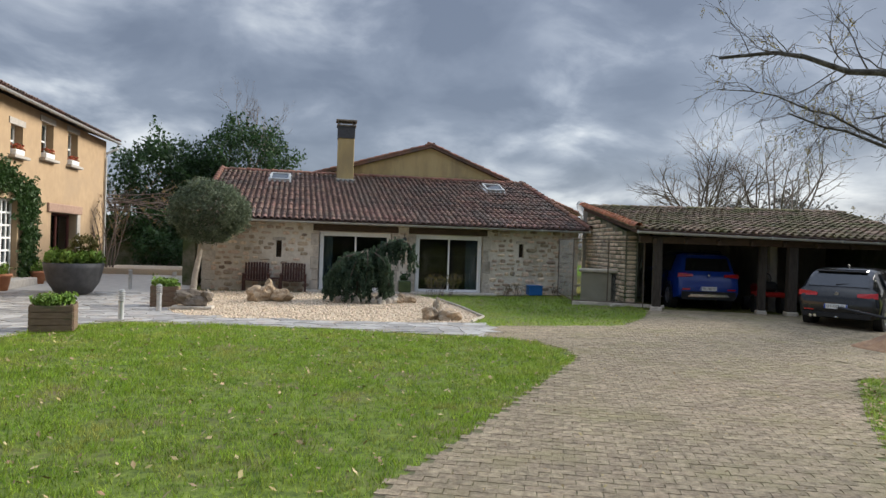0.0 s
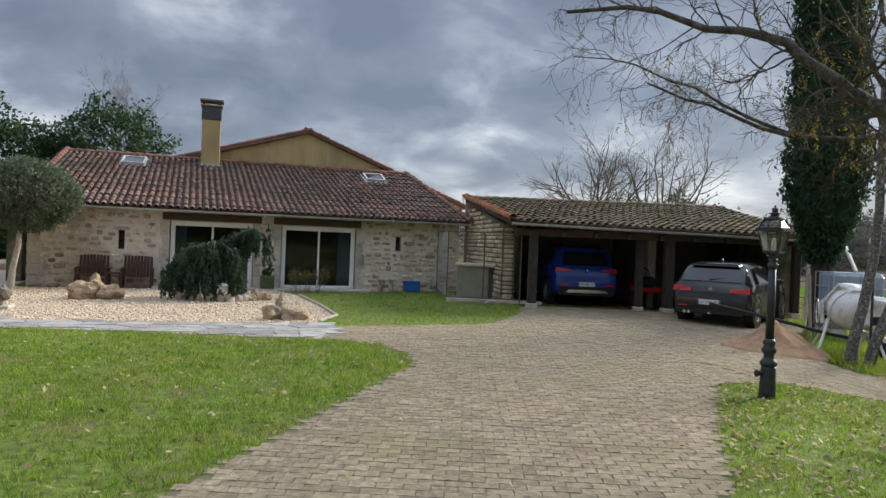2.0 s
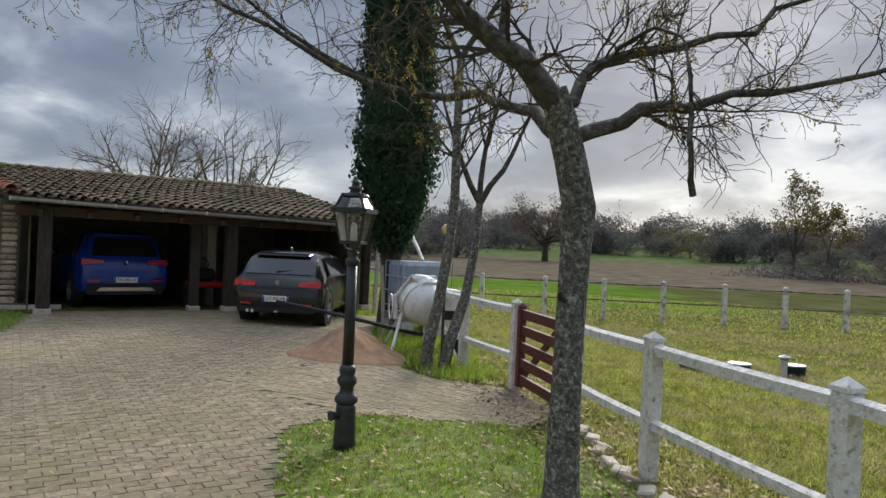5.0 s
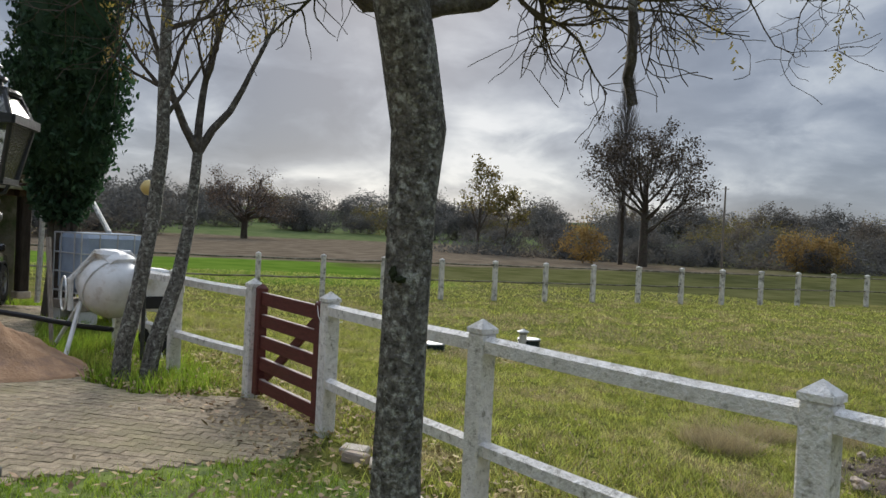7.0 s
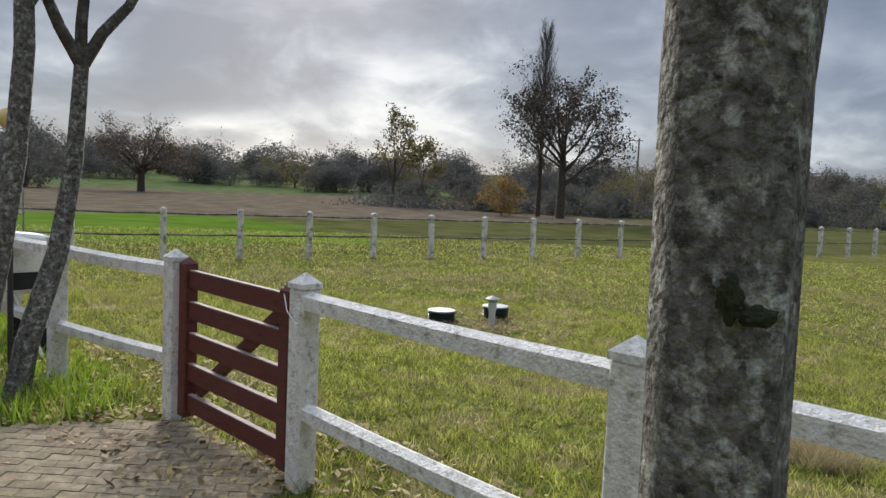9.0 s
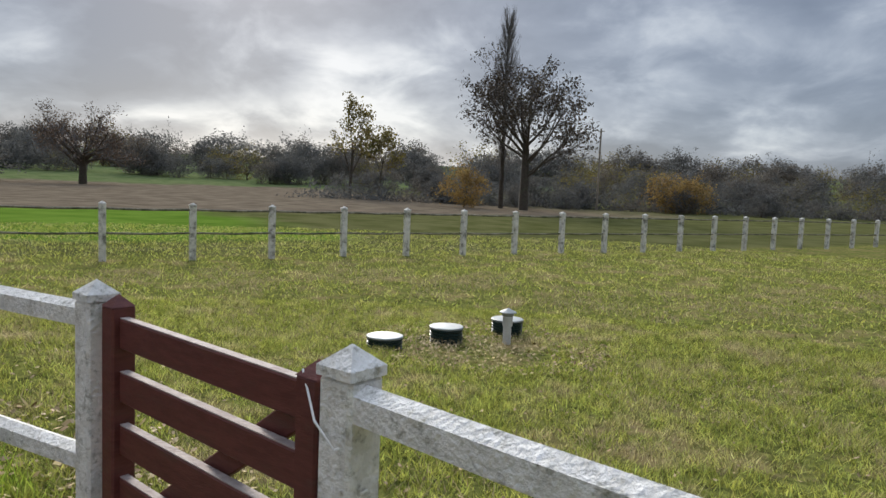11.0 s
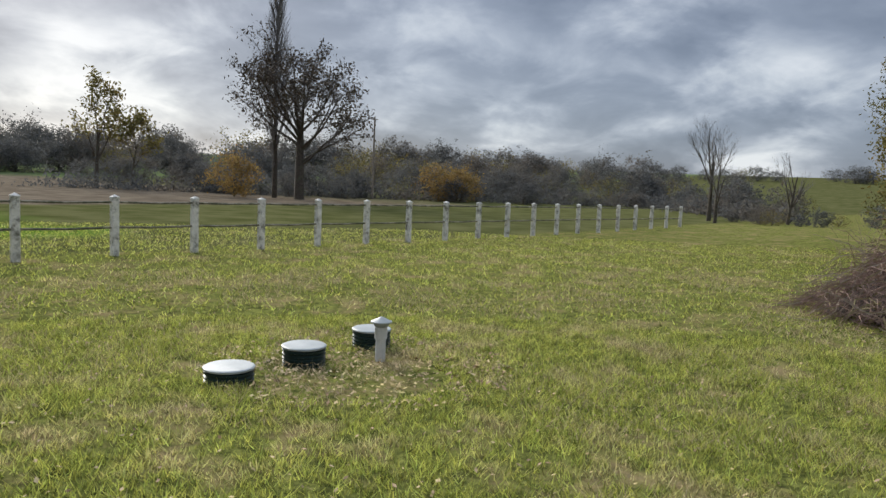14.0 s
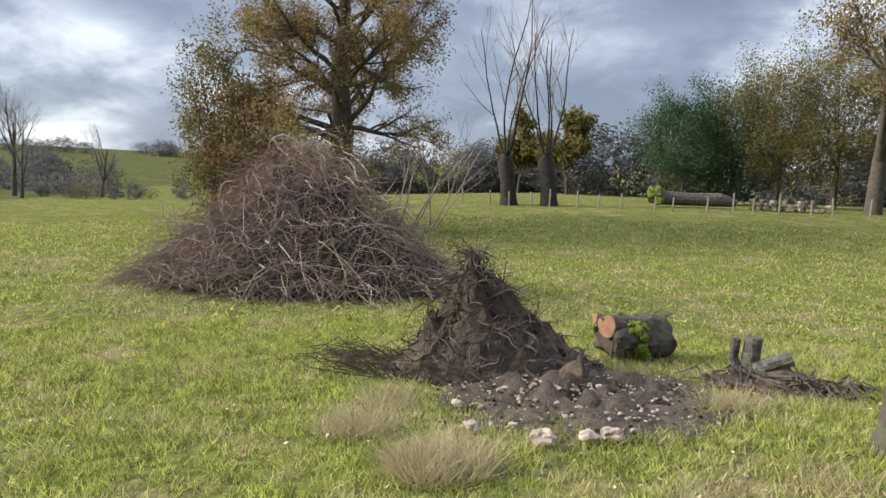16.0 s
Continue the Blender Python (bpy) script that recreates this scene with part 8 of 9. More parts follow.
for k in range(7):
    grow(r, pile_at(1.5 + r.uniform(-0.3, 0.7), -0.4 + r.uniform(-0.4, 0.4), 1.2), (-0.25 + r.uniform(-0.3, 0.3), r.uniform(-0.3, 0.3), 1), 1.7, 0.02, 1, lines, 0.3, 0.1, (6,), 0.5, 0.6, 6)
for k in range(60):
    a = r.uniform(0, 6.283)
    q = r.uniform(0.55, 1.0)
    u, v = -0.36 + 3.1 * q * math.cos(a), 2.0 * q * math.sin(a)
    grow(r, pile_at(u, v, dome(u, v) * 0.9), (r.gauss(0, 0.7), r.gauss(0, 0.7), r.uniform(0.2, 1.0)), r.uniform(0.5, 1.1), 0.008, 1, lines, 0.6, -0.3, (5,), 0.5, 0.7, 6)
tagged(part("upright_branch", branch_shape(lines), M_TWIG, bpile), kind="stuff")

# ---------------- uprooted stumps, stones, log ----------------
M_EARTH = mat("dark_earth", (0.032, 0.023, 0.017), (0.085, 0.062, 0.045), 9, 0.95, 1.0, (0.12, 0.09, 0.06), 2.5, 0.58, fine_scale=30)
M_ROOT = mat("dark_root", (0.055, 0.04, 0.03), (0.12, 0.09, 0.068), 8, 0.95, 0.3)
rp = base("root_plate", "upturned tree root plate caked with dark earth", "root plate")
RX, RYY = 11.35, 2.2
rz0 = gz(RX, RYY)
s = Shape()
vs, fs = [], []
nn = 36
for i in range(17):
    t = i / 16
    for k in range(nn):
        a = 6.28319 * k / nn
        rad = 1.28 * t * (1 + 0.2 * noise.noise(Vector((math.cos(a) * 2, math.sin(a) * 2, 4))))
        x, y = rad * math.cos(a), rad * 0.62 * math.sin(a)
        h = 1.25 * (1 - t) ** 1.45 * (1 + 0.25 * noise.noise(Vector((x * 3, y * 3, 1)))) + 0.2 * noise.noise(Vector((x * 7, y * 7, 2))) * (1 - t * 0.6) + 0.1 * noise.noise(Vector((x * 19, y * 19, 5)))
        X, Y = RX + 0.32 * (1 - t) * 0.9 + x * -0.94 - y * 0.34, RYY + 0.1 * (1 - t) + x * -0.34 + y * 0.94
        vs.append((X, Y, gz(X, Y) + max(h, 0.0) - (0.08 if i == 16 else 0)))
for i in range(16):
    for k in range(nn):
        fs.append((i * nn + k, (i + 1) * nn + k, (i + 1) * nn + (k + 1) % nn, i * nn + (k + 1) % nn))
part("earth", s.add(vs, fs), M_EARTH, rp)
s = Shape()
r = random.Random(44)
for _ in range(900):
    p = Vector(r.choice(vs[:nn * 15])) + Vector((0, 0, 0.01))
    d = Vector((r.gauss(0, 1), r.gauss(0, 1), r.gauss(0.1, 0.6))).normalized()
    ln = r.uniform(0.1, 0.5)
    pts = [p]
    for k in range(4):
        d = (d + Vector((r.gauss(0, 0.4), r.gauss(0, 0.4), r.gauss(-0.15, 0.35)))).normalized()
        q = pts[-1] + d * ln / 4
        q.z = max(q.z, gz(q.x, q.y) + 0.01)
        pts.append(q)
    rad = r.uniform(0.003, 0.012)
    s.tube(pts, [rad, rad * 0.9, rad * 0.7, rad * 0.5, rad * 0.3], 3, cap=False)
for _ in range(170):
    x, y = 12.0 + r.uniform(-0.9, 0.9), 2.75 + r.uniform(-0.5, 0.35)
    a = r.uniform(-0.5, 0.6)
    s.tube([(x, y, gz(x, y) + 0.03), (x + 0.3 * math.cos(a), y + 0.3 * math.sin(a), gz(x, y) + r.uniform(0.02, 0.25)), (x + 0.6 * math.cos(a), y + 0.6 * math.sin(a), gz(x, y) + r.uniform(0.02, 0.2))], [0.008, 0.006, 0.003], 3, cap=False)
tagged(part("root", s, M_ROOT, rp), kind="stuff")
heap("dirt_patch", 10.35, 3.0, 1.5, 1.3, 0.16, 6, M_EARTH, "patch of dark stony earth in the grass", "earth patch", 0.9, 0.30, 48, 0.9)
M_WSTONE = mat("pale_field_stone", (0.20, 0.16, 0.125), (0.38, 0.32, 0.255), 6, 0.9, 0.3, (0.40, 0.28, 0.2), 3, 0.6, island=0.2)
small = Shape()
xs_ = [(10.98, 4.35, 0.07, 0.05), (10.4, 4.5, 0.11, 0.08), (11.0, 3.2, 0.08, 0.05), (10.75, 2.0, 0.13, 0.09), (10.1, 4.35, 0.09, 0.06), (9.95, 4.2, 0.1, 0.06), (11.3, 3.75, 0.06, 0.04)]
for k, (x, y, a, b) in enumerate(xs_):
    thing("field_stone", Shape().blob((x, y, gz(x, y) + b * 0.6 + 0.05), (a * 0.85, a * 0.66, b * 0.85), k + 40, 0.22, 3), M_WSTONE, "pale field stone lying on the dark earth", "stone", "stones on the earth patch")
for _ in range(520):
    x, y = r.gauss(10.4, 0.66), r.gauss(3.05, 0.62)
    k = r.uniform(0.005, 0.022) * (1.8 if r.random() < 0.1 else 1)
    rr = math.hypot(x - 10.35, y - 3.0) / 1.3
    small.blob((x, y, gz(x, y) + 0.14 * max(0, 1 - rr) ** 0.6 + 0.025), (k, k * r.uniform(0.7, 1), k * 0.7), _, 0.3, 1)
tagged(new("pebbles_on_earth", small.mesh("pebbles_on_earth", M_WSTONE)), "scatter of pale stones over the dark earth", "stones", kind="stuff")
clods = Shape()
for k in range(420):
    x, y = r.gauss(10.4, 0.62), r.gauss(3.05, 0.58)
    rr = math.hypot(x - 10.35, y - 3.0) / 1.3
    q = r.uniform(0.008, 0.026)
    clods.blob((x, y, gz(x, y) + 0.14 * max(0, 1 - rr) ** 0.6 + 0.015), (q * 1.4, q, q * 0.8), k, 0.5, 1)
for k in range(260):
    a, b = r.uniform(0, 6.283), r.uniform(0.1, 1.0)
    x, y = 11.35 + 0.3 * (1 - b) - 1.15 * b * math.cos(a), 2.2 + 0.1 * (1 - b) - 0.75 * b * math.sin(a) - 0.3 * b * math.cos(a)
    q = r.uniform(0.012, 0.034)
    clods.blob((x, y, gz(x, y) + 1.15 * (1 - b) ** 1.45 + 0.02), (q * 1.3, q, q), k + 500, 0.5, 1)
tagged(new("earth_clods", clods.mesh("earth_clods", mat("damp_clod", (0.018, 0.013, 0.010), (0.06, 0.043, 0.032), 14, 0.95, 0.6, island=0.4))), "loose dark clods over the earth patch", "earth", kind="stuff")
lg = base("cut_log", "mossy cut log with sawn orange ends lying in the grass", "log")
LX, LY = 9.95, 0.95
lz = gz(LX, LY)
M_SAWN = mat("sawn_wood", (0.20, 0.10, 0.055), (0.31, 0.165, 0.09), 9, 0.85, 0.1)
M_MOSS = mat("bright_moss", (0.07, 0.10, 0.01), (0.16, 0.19, 0.025), 14, 0.95, 0.7)
axis_ = [Vector((10.36, 1.24, lz + 0.25)), Vector((10.28, 1.17, lz + 0.26)), Vector((10.12, 1.03, lz + 0.25)), Vector((9.97, 0.9, lz + 0.28)), Vector((9.82, 0.77, lz + 0.25)), Vector((9.74, 0.7, lz + 0.24))]
fine_axis = [a.lerp(b, k / 5) for a, b in zip(axis_, axis_[1:]) for k in range(5)] + [axis_[-1]]
q = Shape().tube(fine_axis, [0.255 * min(1.0, 0.72 + 0.11 * min(k, len(fine_axis) - 1 - k)) for k in range(len(fine_axis))], 26)
q.v = [tuple(Vector(p) + (Vector(p) - Vector((10.05, 0.97, lz + 0.25))) * (0.20 * noise.noise(Vector(p) * 4.5) + 0.16 * noise.noise(Vector(p) * 11))) for p in q.v]
part("trunk", q, M_BARKD, lg)
for k in range(16):
    p = Vector((10.05 - 0.3 + 0.04 * k, 0.97 - 0.25 + 0.035 * k, lz + 0.44 + 0.04 * math.sin(k * 2.1)))
    part("root_twig", Shape().tube([p, p + Vector((r.uniform(-0.12, 0.12), r.uniform(-0.12, 0.12), 0.07)), p + Vector((r.uniform(-0.3, 0.3), r.uniform(-0.3, 0.3), r.uniform(0.0, 0.1)))], [0.012, 0.009, 0.003], 5), M_ROOT, lg)
part("sawn_end", Shape().tube([(10.33, 1.28, lz + 0.42), (10.35, 1.31, lz + 0.42)], [0.13, 0.125], 16), M_SAWN, lg, "sawn orange end")
part("branch_stub", Shape().tube([(10.1, 1.1, lz + 0.38), (10.33, 1.28, lz + 0.42)], [0.15, 0.14], 12), M_BARKD, lg)
for k, (x, y, z) in enumerate(((10.5, 1.05, 0.46), (10.42, 1.18, 0.44))):
    part("branch_stub", Shape().tube([(10.2, 1.0, lz + 0.4), (x, y, lz + z)], [0.08, 0.065], 9), M_BARKD, lg)
    part("sawn_end", Shape().tube([(x, y, lz + z), (x + 0.02, y + 0.015, lz + z)], [0.06, 0.058], 12), M_SAWN, lg)
ms = Shape()
for k in range(34):
    ms.blob((10.06 + r.uniform(-0.15, 0.12), 1.22 + r.uniform(-0.08, 0.06), lz + 0.2 + r.uniform(-0.12, 0.27)), (0.055, 0.05, 0.055), k, 0.4, 3)
part("moss", ms, M_MOSS, lg, "bright green moss cushions", shade=True)
sp2 = base("small_stump", "small uprooted stump with two sawn stems", "stump", pose(8.95, 1.95, gz(8.95, 1.95)))
part("stem", Shape().tube([(-0.12, 0.0, 0.05), (-0.06, 0, 0.28), (-0.08, 0, 0.52)], [0.12, 0.09, 0.08], 10), M_BARKL, sp2)
part("stem", Shape().tube([(0.02, 0.0, 0.1), (0.1, 0, 0.3), (0.08, 0.02, 0.5)], [0.07, 0.05, 0.045], 9), M_BARKL, sp2)
part("stem", Shape().tube([(-0.1, 0.05, 0.2), (-0.3, 0.05, 0.3), (-0.42, 0.05, 0.36)], [0.09, 0.075, 0.07], 9), M_BARKL, sp2)
s = Shape()
for k in range(130):
    x, y = -0.2 + r.gauss(0, 0.3) - abs(r.gauss(0, 0.35)), 0.1 + r.gauss(0, 0.12)
    a = r.uniform(0, 6.28)
    s.tube([(x, y, r.uniform(0.0, 0.22)), (x + 0.2 * math.cos(a), y + 0.2 * math.sin(a), r.uniform(0.02, 0.25)), (x + 0.4 * math.cos(a + 0.4), y + 0.4 * math.sin(a + 0.4), 0.03)], [0.014, 0.01, 0.004], 4, cap=False)
tagged(part("root", s, M_ROOT, sp2), kind="stuff")
part("earth", Shape().blob((-0.35, 0.1, 0.06), (0.55, 0.25, 0.14), 5, 0.4, 3), M_EARTH, sp2)
sp3 = base("edge_stump", "rough cut stump at the paddock edge", "stump", pose(8.0, 3.75, gz(8.0, 3.75)))
part("stem", Shape().tube([(0, 0, -0.05), (0.02, 0, 0.2), (0, 0.02, 0.52)], [0.26, 0.17, 0.16], 12), M_BARKD, sp3)
part("sawn_top", Shape().tube([(0, 0.02, 0.52), (0, 0.02, 0.53)], [0.15, 0.148], 12), M_WOODG, sp3)
fl = base("fallen_trunk", "fallen mossy trunk at the far field edge", "log")
fz = gz(10, -28.6)
part("trunk", Shape().tube([(11.4, -28.3, fz + 0.7), (10.9, -28.5, fz + 0.45), (9.6, -28.8, fz + 0.42), (8.2, -29.0, fz + 0.45), (7.4, -29.1, fz + 0.3)], [0.36, 0.38, 0.33, 0.36, 0.2], 12), M_BARKL, fl)
part("stump_end", Shape().blob((11.3, -28.3, fz + 0.6), (0.4, 0.36, 0.42), 3, 0.35, 3), M_MOSS, fl, "mossy root end")
wp = base("wood_pile", "low pile of cut logs at the field edge", "wood pile")
for k in range(26):
    x, y = 6.6 - (k % 9) * 0.42 + r.uniform(-0.1, 0.1), -29.4 + r.uniform(-0.3, 0.3)
    part("log", Shape().tube([(x, y - 0.35, gz(x, y) + 0.12 + 0.18 * (k // 9)), (x + r.uniform(-0.2, 0.2), y + 0.35, gz(x, y) + 0.12 + 0.18 * (k // 9))], [0.1, 0.1], 8), M_WOODG if k % 3 else M_BARKD, wp)

# edging stones and bricks between lawn and fence
for k in range(11):
    t = k / 10
    x, y = 6.9 + 1.75 * t + r.uniform(-0.1, 0.1), 6.75 + 1.75 * t + r.uniform(-0.12, 0.05)
    thing("border_stone", Shape().box((x, y, gz(x, y) + 0.03), (r.uniform(0.16, 0.26), r.uniform(0.1, 0.16), 0.09), Matrix.Rotation(r.uniform(0, 1.5), 3, "Z") @ Matrix.Rotation(r.uniform(-0.3, 0.3), 3, "X"), 0.015), M_GRANITE if k % 3 else M_WSTONE, "loose grey border stone below the fence", "stone", "border stones below the fence")


# ---------------- grass, leaves, pebbles ----------------
def blades(name, poly_test, box, count, h0, h1, w, m_, label, seed, lean=0.5):
    rs_ = np.random.RandomState(seed)
    x = rs_.uniform(box[0], box[1], count * 3)
    y = rs_.uniform(box[2], box[3], count * 3)
    keep = poly_test(x, y)
    x, y = x[keep][:count], y[keep][:count]
    n_ = len(x)
    z = ground_z(x, y) + 0.008
    a = rs_.uniform(0, 6.283, n_)
    tuft = np.sin(x * 7.1 + 2.2 * np.sin(y * 5.3)) * np.sin(y * 6.7 + 2.0 * np.sin(x * 4.1)) + 0.7 * np.sin(x * 17 + 2 * np.sin(y * 13)) * np.sin(y * 19 + 2 * np.sin(x * 11))
    ok = tuft > rs_.uniform(-1.3, 0.75, n_)
    x, y, z, a = x[ok], y[ok], z[ok], a[ok]
    n_ = len(x)
    patch = 0.55 + 0.45 * np.sin(x * 2.3 + 1.7 * np.sin(y * 1.9)) * np.sin(y * 2.1 + 1.3 * np.sin(x * 1.4))
    h = rs_.uniform(h0, h1, n_) * (0.6 + 0.6 * patch)
    lx, ly = rs_.normal(0, lean, n_) * h, rs_.normal(0, lean, n_) * h
    b1 = np.stack([x - w * np.cos(a), y - w * np.sin(a), z - 0.01], 1)
    b2 = np.stack([x + w * np.cos(a), y + w * np.sin(a), z - 0.01], 1)
    tp_ = np.stack([x + lx, y + ly, z + h], 1)
    v = np.stack([b1, b2, tp_], 1).reshape(-1, 3)
    ob = new(name, tri_mesh(name, v, np.arange(n_ * 3).reshape(-1, 3), m_))
    return tagged(ob, label, "grass", kind="stuff")


def hull(poly):
    return (min(p[0] for p in poly), max(p[0] for p in poly), min(p[1] for p in poly), max(p[1] for p in poly))


near1 = (-7.5, 2.6, 3.0, 16.2)
blades("lawn_grass", lambda x, y: inside(LAWN, x, y), near1, 190000, 0.03, 0.08, 0.006, M_BLADE, "short blades of the green lawn", 1)
blades("lawn_strip_grass", lambda x, y: inside(LAWN2, x, y), hull(LAWN2), 26000, 0.03, 0.07, 0.008, M_BLADE, "short blades of the lawn strip", 2)
blades("lawn_corner_grass", lambda x, y: inside(LAWN3, x, y), hull(LAWN3), 70000, 0.03, 0.075, 0.005, M_BLADE, "short blades of the lawn corner", 3)


def side_d(x, y):
    return (x - 9.08) * 0.79 - (y - 8.83) * 0.61


blades("paddock_grass_near", lambda x, y: (side_d(x, y) > -0.05) & (np.hypot(x - 9, y - 9) < 10) & (np.hypot(x - 10.3, y - 3.05) > 1.02 + 0.2 * np.sin(3 * np.arctan2(y - 3.05, x - 10.3) + 1) + 0.14 * np.sin(7 * np.arctan2(y - 3.05, x - 10.3)) + 0.2 * np.sin(x * 23) * np.sin(y * 19)) & (np.hypot(x - 15.7, y - 8.4) > 1.0), (4, 20, -2, 18), 400000, 0.02, 0.09, 0.005, M_FBLADE, "uneven blades of the paddock grass", 4, 0.7)
blades("paddock_grass_far", lambda x, y: (side_d(x, y) > 0) & (np.hypot(x - 9, y - 9) >= 10) & (np.hypot(x - 9, y - 9) < 30), (2, 38, -22, 30), 200000, 0.025, 0.09, 0.012, M_FBLADE, "uneven tufts of the paddock grass", 5, 0.8)
blades("verge_grass", lambda x, y: (side_d(x, y) <= 0.1) & (side_d(x, y) > -2.6) & ~inside(DRIVE, x, y) & (y > 10.6) & (np.hypot(x - 9.35, y - 12.75) > 1.0), (8.5, 16, 10.3, 18), 26000, 0.07, 0.22, 0.007, M_BLADE, "long green grass round the stems and mixer", 6, 0.4)
blades("fence_foot_grass", lambda x, y: (np.abs(side_d(x, y) + 0.1) < 0.35) & ~inside(DRIVE, x, y), (2, 12, 0, 14), 12000, 0.05, 0.2, 0.005, M_FBLADE, "long grass along the fence foot", 7, 0.5)
for k, (x, y, w, n_, h) in enumerate(((10.95, 5.15, 0.36, 2600, 0.27), (11.85, 4.55, 0.32, 1300, 0.25), (9.3, 5.1, 0.3, 700, 0.2), (9.1, 2.9, 0.25, 500, 0.3), (8.6, 4.6, 0.3, 500, 0.18), (11.9, 3.8, 0.3, 600, 0.32), (12.4, 7.2, 0.3, 300, 0.2), (10.0, 1.9, 0.2, 300, 0.25))):
    ob = blades("dry_tuft", lambda a, b: np.hypot(a - x, b - y) < w, (x - w, x + w, y - w, y + w), n_, h * 0.4, h, 0.004, M_DRY, "clump of long bleached dry grass", 20 + k, 0.75)
    ob["kind"], ob["group"] = "stuff", "dry grass clumps"
blades("dry_blades", lambda x, y: (side_d(x, y) > 0.1) & (np.sin(x * 1.1 + 2 * np.sin(y * 0.7)) * np.sin(y * 1.3) > 0.1), (6, 24, -4, 16), 52000, 0.03, 0.10, 0.005, M_DRY, "bleached blades among the paddock grass", 31, 0.9)

M_DEADLEAF = mat("fallen_leaf", (0.19, 0.11, 0.05), (0.48, 0.37, 0.22), 3, 0.8, 0, (0.36, 0.29, 0.11), 1.1, 0.55, island=0.45)


def litter(name, test, box, count, size, label, seed):
    rs_ = np.random.RandomState(seed)
    x, y = rs_.uniform(box[0], box[1], count * 4), rs_.uniform(box[2], box[3], count * 4)
    keep = test(x, y)
    x, y = x[keep][:count], y[keep][:count]
    n_ = len(x)
    z = ground_z(x, y) + rs_.uniform(0.03, 0.065, n_)
    a = rs_.uniform(0, 6.283, n_)
    s_ = size * rs_.uniform(0.5, 1.3, n_)
    t1, t2 = rs_.normal(0, 0.35, n_), rs_.normal(0, 0.35, n_)
    d1 = np.stack([np.cos(a), np.sin(a), t1], 1) * s_[:, None]
    d2 = np.stack([-np.sin(a), np.cos(a), t2], 1) * s_[:, None] * 0.55
    c = np.stack([x, y, z], 1)
    v = np.stack([c - d1, c + d2, c + d1, c - d2], 1).reshape(-1, 3)
    tagged(new(name, tri_mesh(name, v, np.arange(n_ * 4).reshape(-1, 4), M_DEADLEAF)), label, "leaves", kind="stuff")


litter("lawn_leaves", lambda x, y: inside(LAWN, x, y), near1, 1900, 0.03, "fallen brown leaves scattered over the lawn", 1)
litter("corner_leaves", lambda x, y: inside(LAWN3, x, y), hull(LAWN3), 3600, 0.028, "fallen yellow-brown leaves under the robinia", 2)
litter("drift_leaves", lambda x, y: ~inside(DRIVE, x, y) & (inside(DRIVE, x - 0.2, y - 0.22) | inside(DRIVE, x - 0.25, y + 0.1)), (6.5, 12, 8.5, 13), 1500, 0.034, "brown leaves drifted along the drive edge", 8)
litter("drive_leaves", lambda x, y: inside(DRIVE, x, y), (-4, 9, 2.5, 16), 1100, 0.02, "few fallen leaves on the drive", 3)
litter("fence_leaves", lambda x, y: (side_d(x, y) > -0.9) & (side_d(x, y) < 1.0), (6, 12, 5, 13), 2600, 0.032, "brown leaves drifted along the fence foot", 4)
litter("paddock_leaves", lambda x, y: side_d(x, y) > 0.4, (7, 22, -3, 16), 5200, 0.02, "brown leaf scraps among the paddock grass", 9)
litter("lid_leaves", lambda x, y: np.hypot(x - 16.0, y - 8.2) < 1.6, (14, 18, 6.5, 10.5), 1700, 0.024, "dry leaves round the tank lids", 5)

rs_ = np.random.RandomState(12)
n = 9000
x, y = rs_.uniform(-6, 2.1, n * 2), rs_.uniform(16.4, 24.6, n * 2)
keep = inside(GRAVEL, x, y)
x, y = x[keep][:n], y[keep][:n]
n = len(x)
s_ = rs_.uniform(0.015, 0.04, n)
z = ground_z(x, y) + 0.022
oct_ = np.array([(1, 0, 0), (0, 1, 0), (-1, 0, 0), (0, -1, 0), (0, 0, 0.8), (0, 0, -0.3)])
v = (np.stack([x, y, z], 1)[:, None] + oct_[None] * s_[:, None, None] * rs_.uniform(0.7, 1.2, (n, 6, 1))).reshape(-1, 3)
tri = np.array([(0, 1, 4), (1, 2, 4), (2, 3, 4), (3, 0, 4), (1, 0, 5), (2, 1, 5), (3, 2, 5), (0, 3, 5)])
tagged(new("gravel_pebbles", tri_mesh("gravel_pebbles", v, (tri[None] + np.arange(n)[:, None, None] * 6).reshape(-1, 3), M_PEBBLE)), "pale beige pebbles of the gravel bed", "gravel", kind="stuff")

# the loose ground pieces stand a little nearer the gate
for nm in ("root_plate", "dirt_patch", "field_stone", "pebbles_on_earth", "earth_clods", "cut_log", "small_stump", "edge_stump", "dry_tuft"):
    for ob in [o for o in scene.objects if o.name.split(".")[0] == nm]:
        ob.location += Vector((-0.15, 0.12, 0))

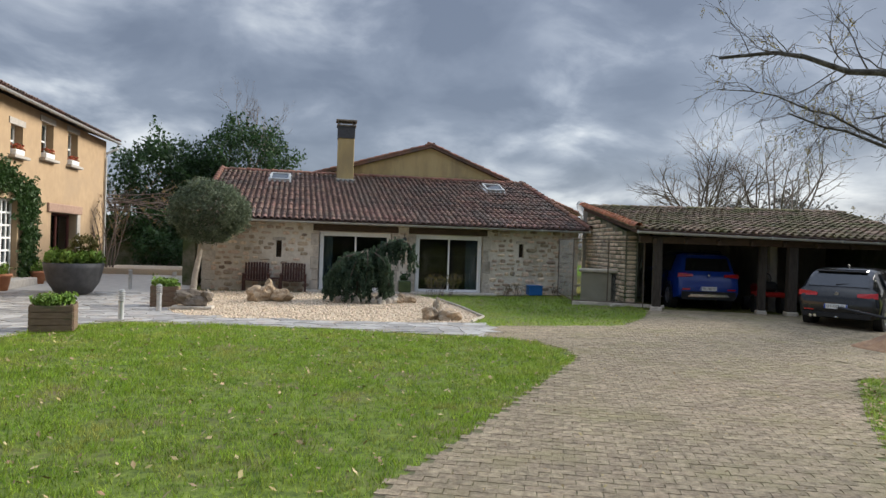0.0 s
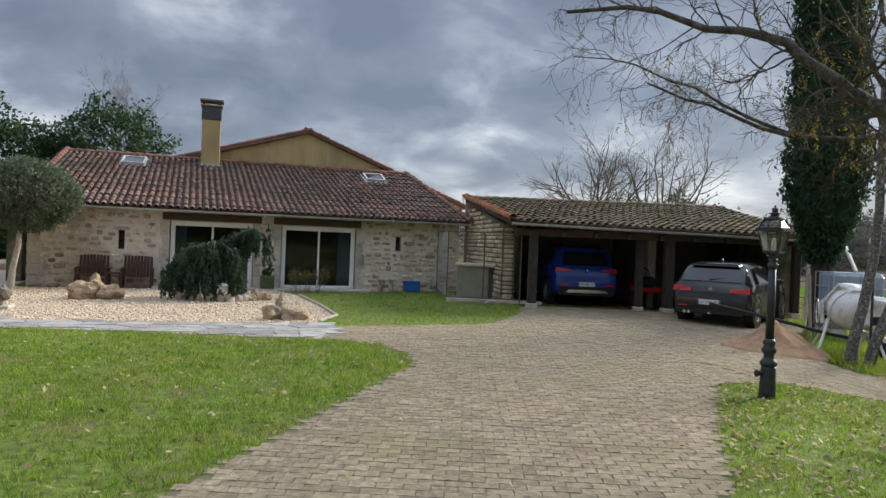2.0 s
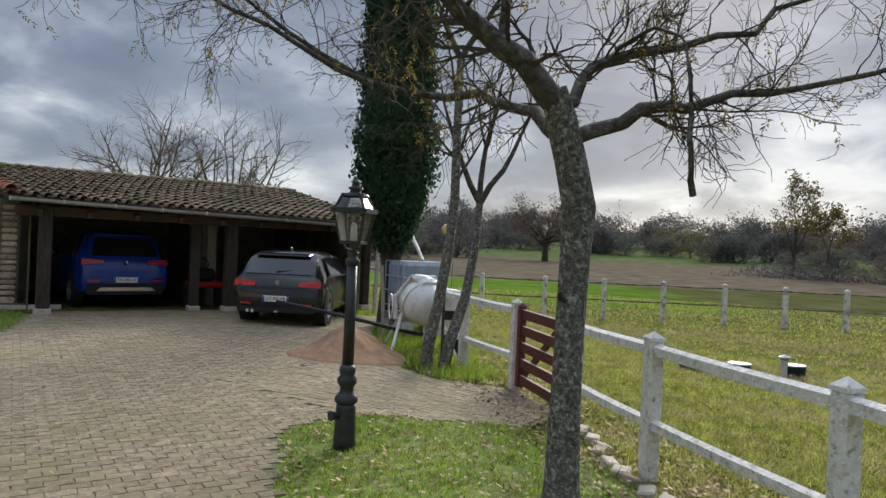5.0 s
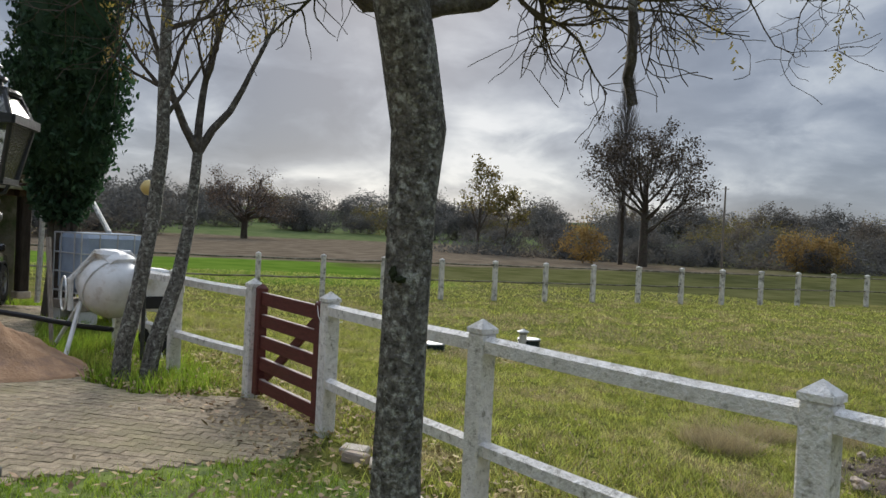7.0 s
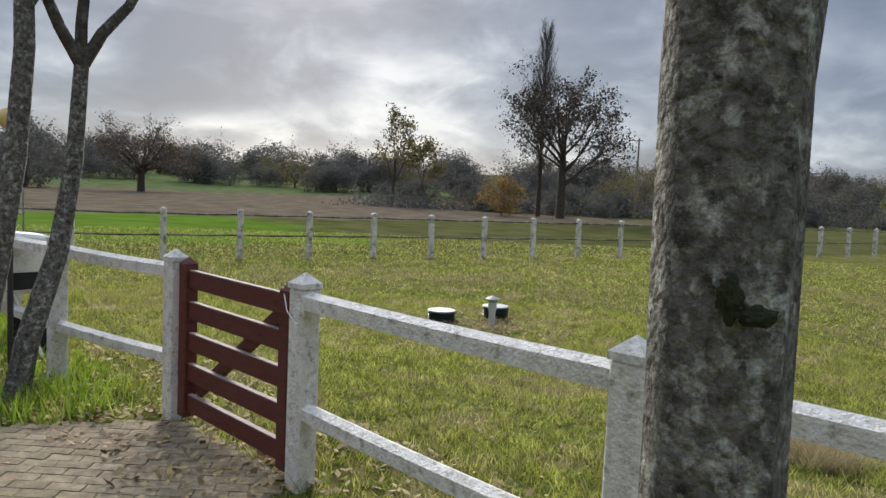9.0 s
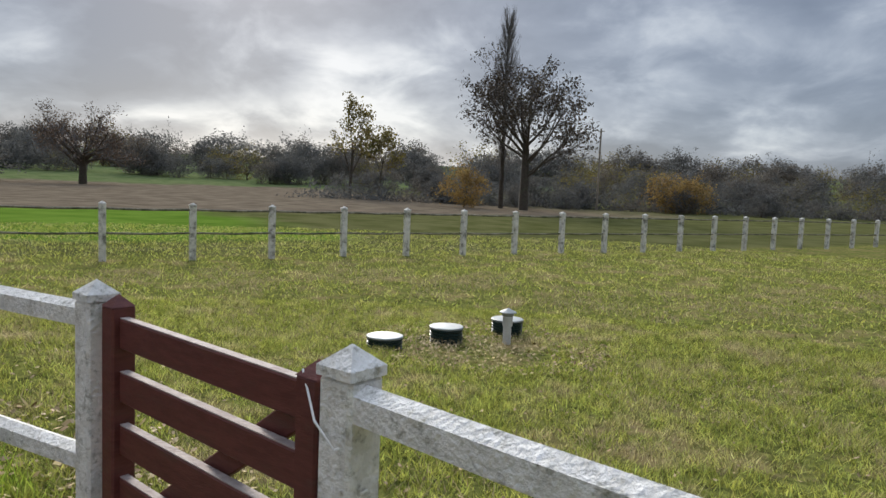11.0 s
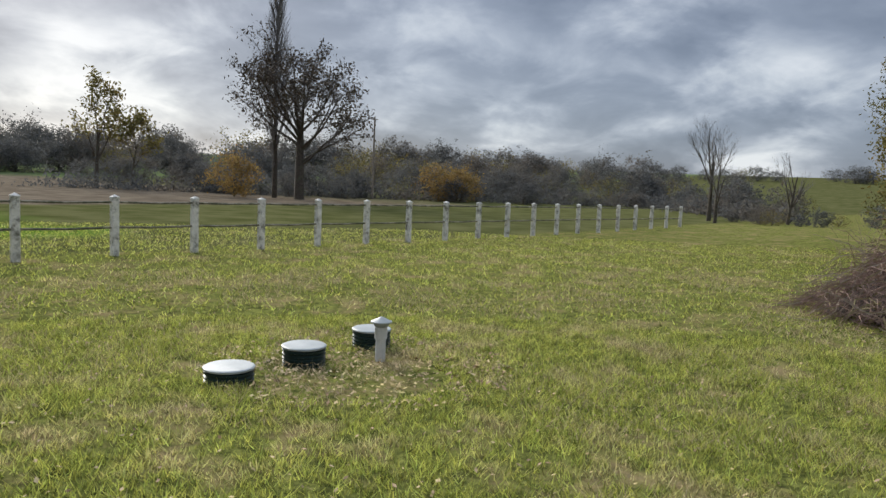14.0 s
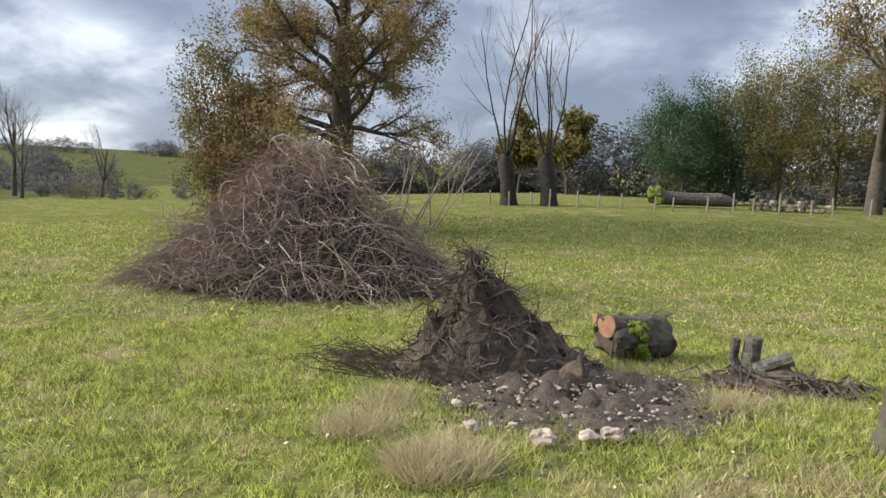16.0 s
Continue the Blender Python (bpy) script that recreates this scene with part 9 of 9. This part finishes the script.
# ---------------- slate flags and pavers, last ----------------
patio = bpy.data.objects["slate_patio"]
r = random.Random(61)
grid = {}
G = 0.42
for i in range(-45, 12):
    for j in range(22, 60):
        grid[i, j] = (i * G + (0.5 * G if j % 2 else 0) + r.uniform(-0.13, 0.13), j * G + r.uniform(-0.11, 0.11))
rest = Shape()
cnt = 0
for i in range(-44, 10):
    for j in range(23, 58):
        r.random()
        q = [grid[i, j], grid[i + 1, j], grid[i + 1, j + 1], grid[i, j + 1]]
        cx, cy = sum(p[0] for p in q) / 4, sum(p[1] for p in q) / 4
        if not inside(PATIO, np.array([cx]), np.array([cy]))[0]:
            continue
        q = [(cx + (p[0] - cx) * 0.93, cy + (p[1] - cy) * 0.93) for p in q]
        zt = 0.026 + r.uniform(0, 0.008)
        sh = Shape().add([(a, b, zt) for a, b in q] + [(a, b, 0.0) for a, b in q], [(0, 1, 2, 3), (0, 4, 5, 1), (1, 5, 6, 2), (2, 6, 7, 3), (3, 7, 4, 0)])
        if cnt < 290 and cx > -7.2:
            part("flag", sh, M_SLATE, patio)
            cnt += 1
        else:
            rest.add(sh.v, sh.f)
tagged(part("flags", rest, M_SLATE, patio), kind="stuff")

drive = bpy.data.objects["driveway"]
PW, PD = 0.19, 0.112
# wavy-edged interlocking paver
hx, hy, c_ = PW / 2 - 0.0015, PD / 2 - 0.0015, 0.003
wave = [(-hx, -hy), (-hx * 0.34, -hy - 0.0035), (hx * 0.34, -hy + 0.0035), (hx, -hy), (hx + 0.004, 0.0), (hx, hy), (hx * 0.34, hy + 0.0035), (-hx * 0.34, hy - 0.0035), (-hx, hy), (-hx + 0.004, 0.0)]
k = len(wave)
paver = Shape().add([(a, b, 0.010) for a, b in wave] + [(a - math.copysign(c_, a), b - math.copysign(c_, b), 0.0225) for a, b in wave], [tuple(range(k, 2 * k))] + [(i, (i + 1) % k, (i + 1) % k + k, i + k) for i in range(k)])
pm = paver.mesh("paver", M_PAVER)
vs, fs = [], []
cnt = 0
# the yard, and the spur to the gate laid across it
for da, spur in ((radians(-20), False), (radians(-78), True)):
    ca, sa = math.cos(da), math.sin(da)
    for j in range(-190, 220):
        for i in range(-110, 110):
            u, v = (i + (0.5 if j % 2 else 0)) * PW, j * PD
            x, y = u * ca - v * sa, u * sa + v * ca
            if y < 1.5 or x < -6 or x > 16 or y > 20 or (x > 6.75 and y < 12.4) != spur:
                continue
            if not inside(DRIVE, np.array([x]), np.array([y]))[0]:
                continue
            z = gz(x, y) + r.uniform(-0.0015, 0.003)
            tilt = r.uniform(-0.012, 0.012)
            if cnt < 290 and 2.4 < x < 5.2 and 7.4 < y < 9.9:
                piece("paver", pm, drive, Matrix.Translation((x, y, z)) @ Matrix.Rotation(da + tilt, 4, "Z"))
                cnt += 1
            else:
                k = len(vs)
                c2, s2 = math.cos(da + tilt), math.sin(da + tilt)
                lift = z - gz(x, y)
                vs += [(x + p[0] * c2 - p[1] * s2, y + p[0] * s2 + p[1] * c2, lift + p[2]) for p in paver.v]
                fs += [tuple(q + k for q in f_) for f_ in paver.f]
va = np.array(vs)
va[:, 2] += ground_z(va[:, 0], va[:, 1])
rest = Shape()
rest.v, rest.f = [tuple(p) for p in va.tolist()], fs
tagged(part("pavers", rest, M_PAVER, drive), kind="stuff")
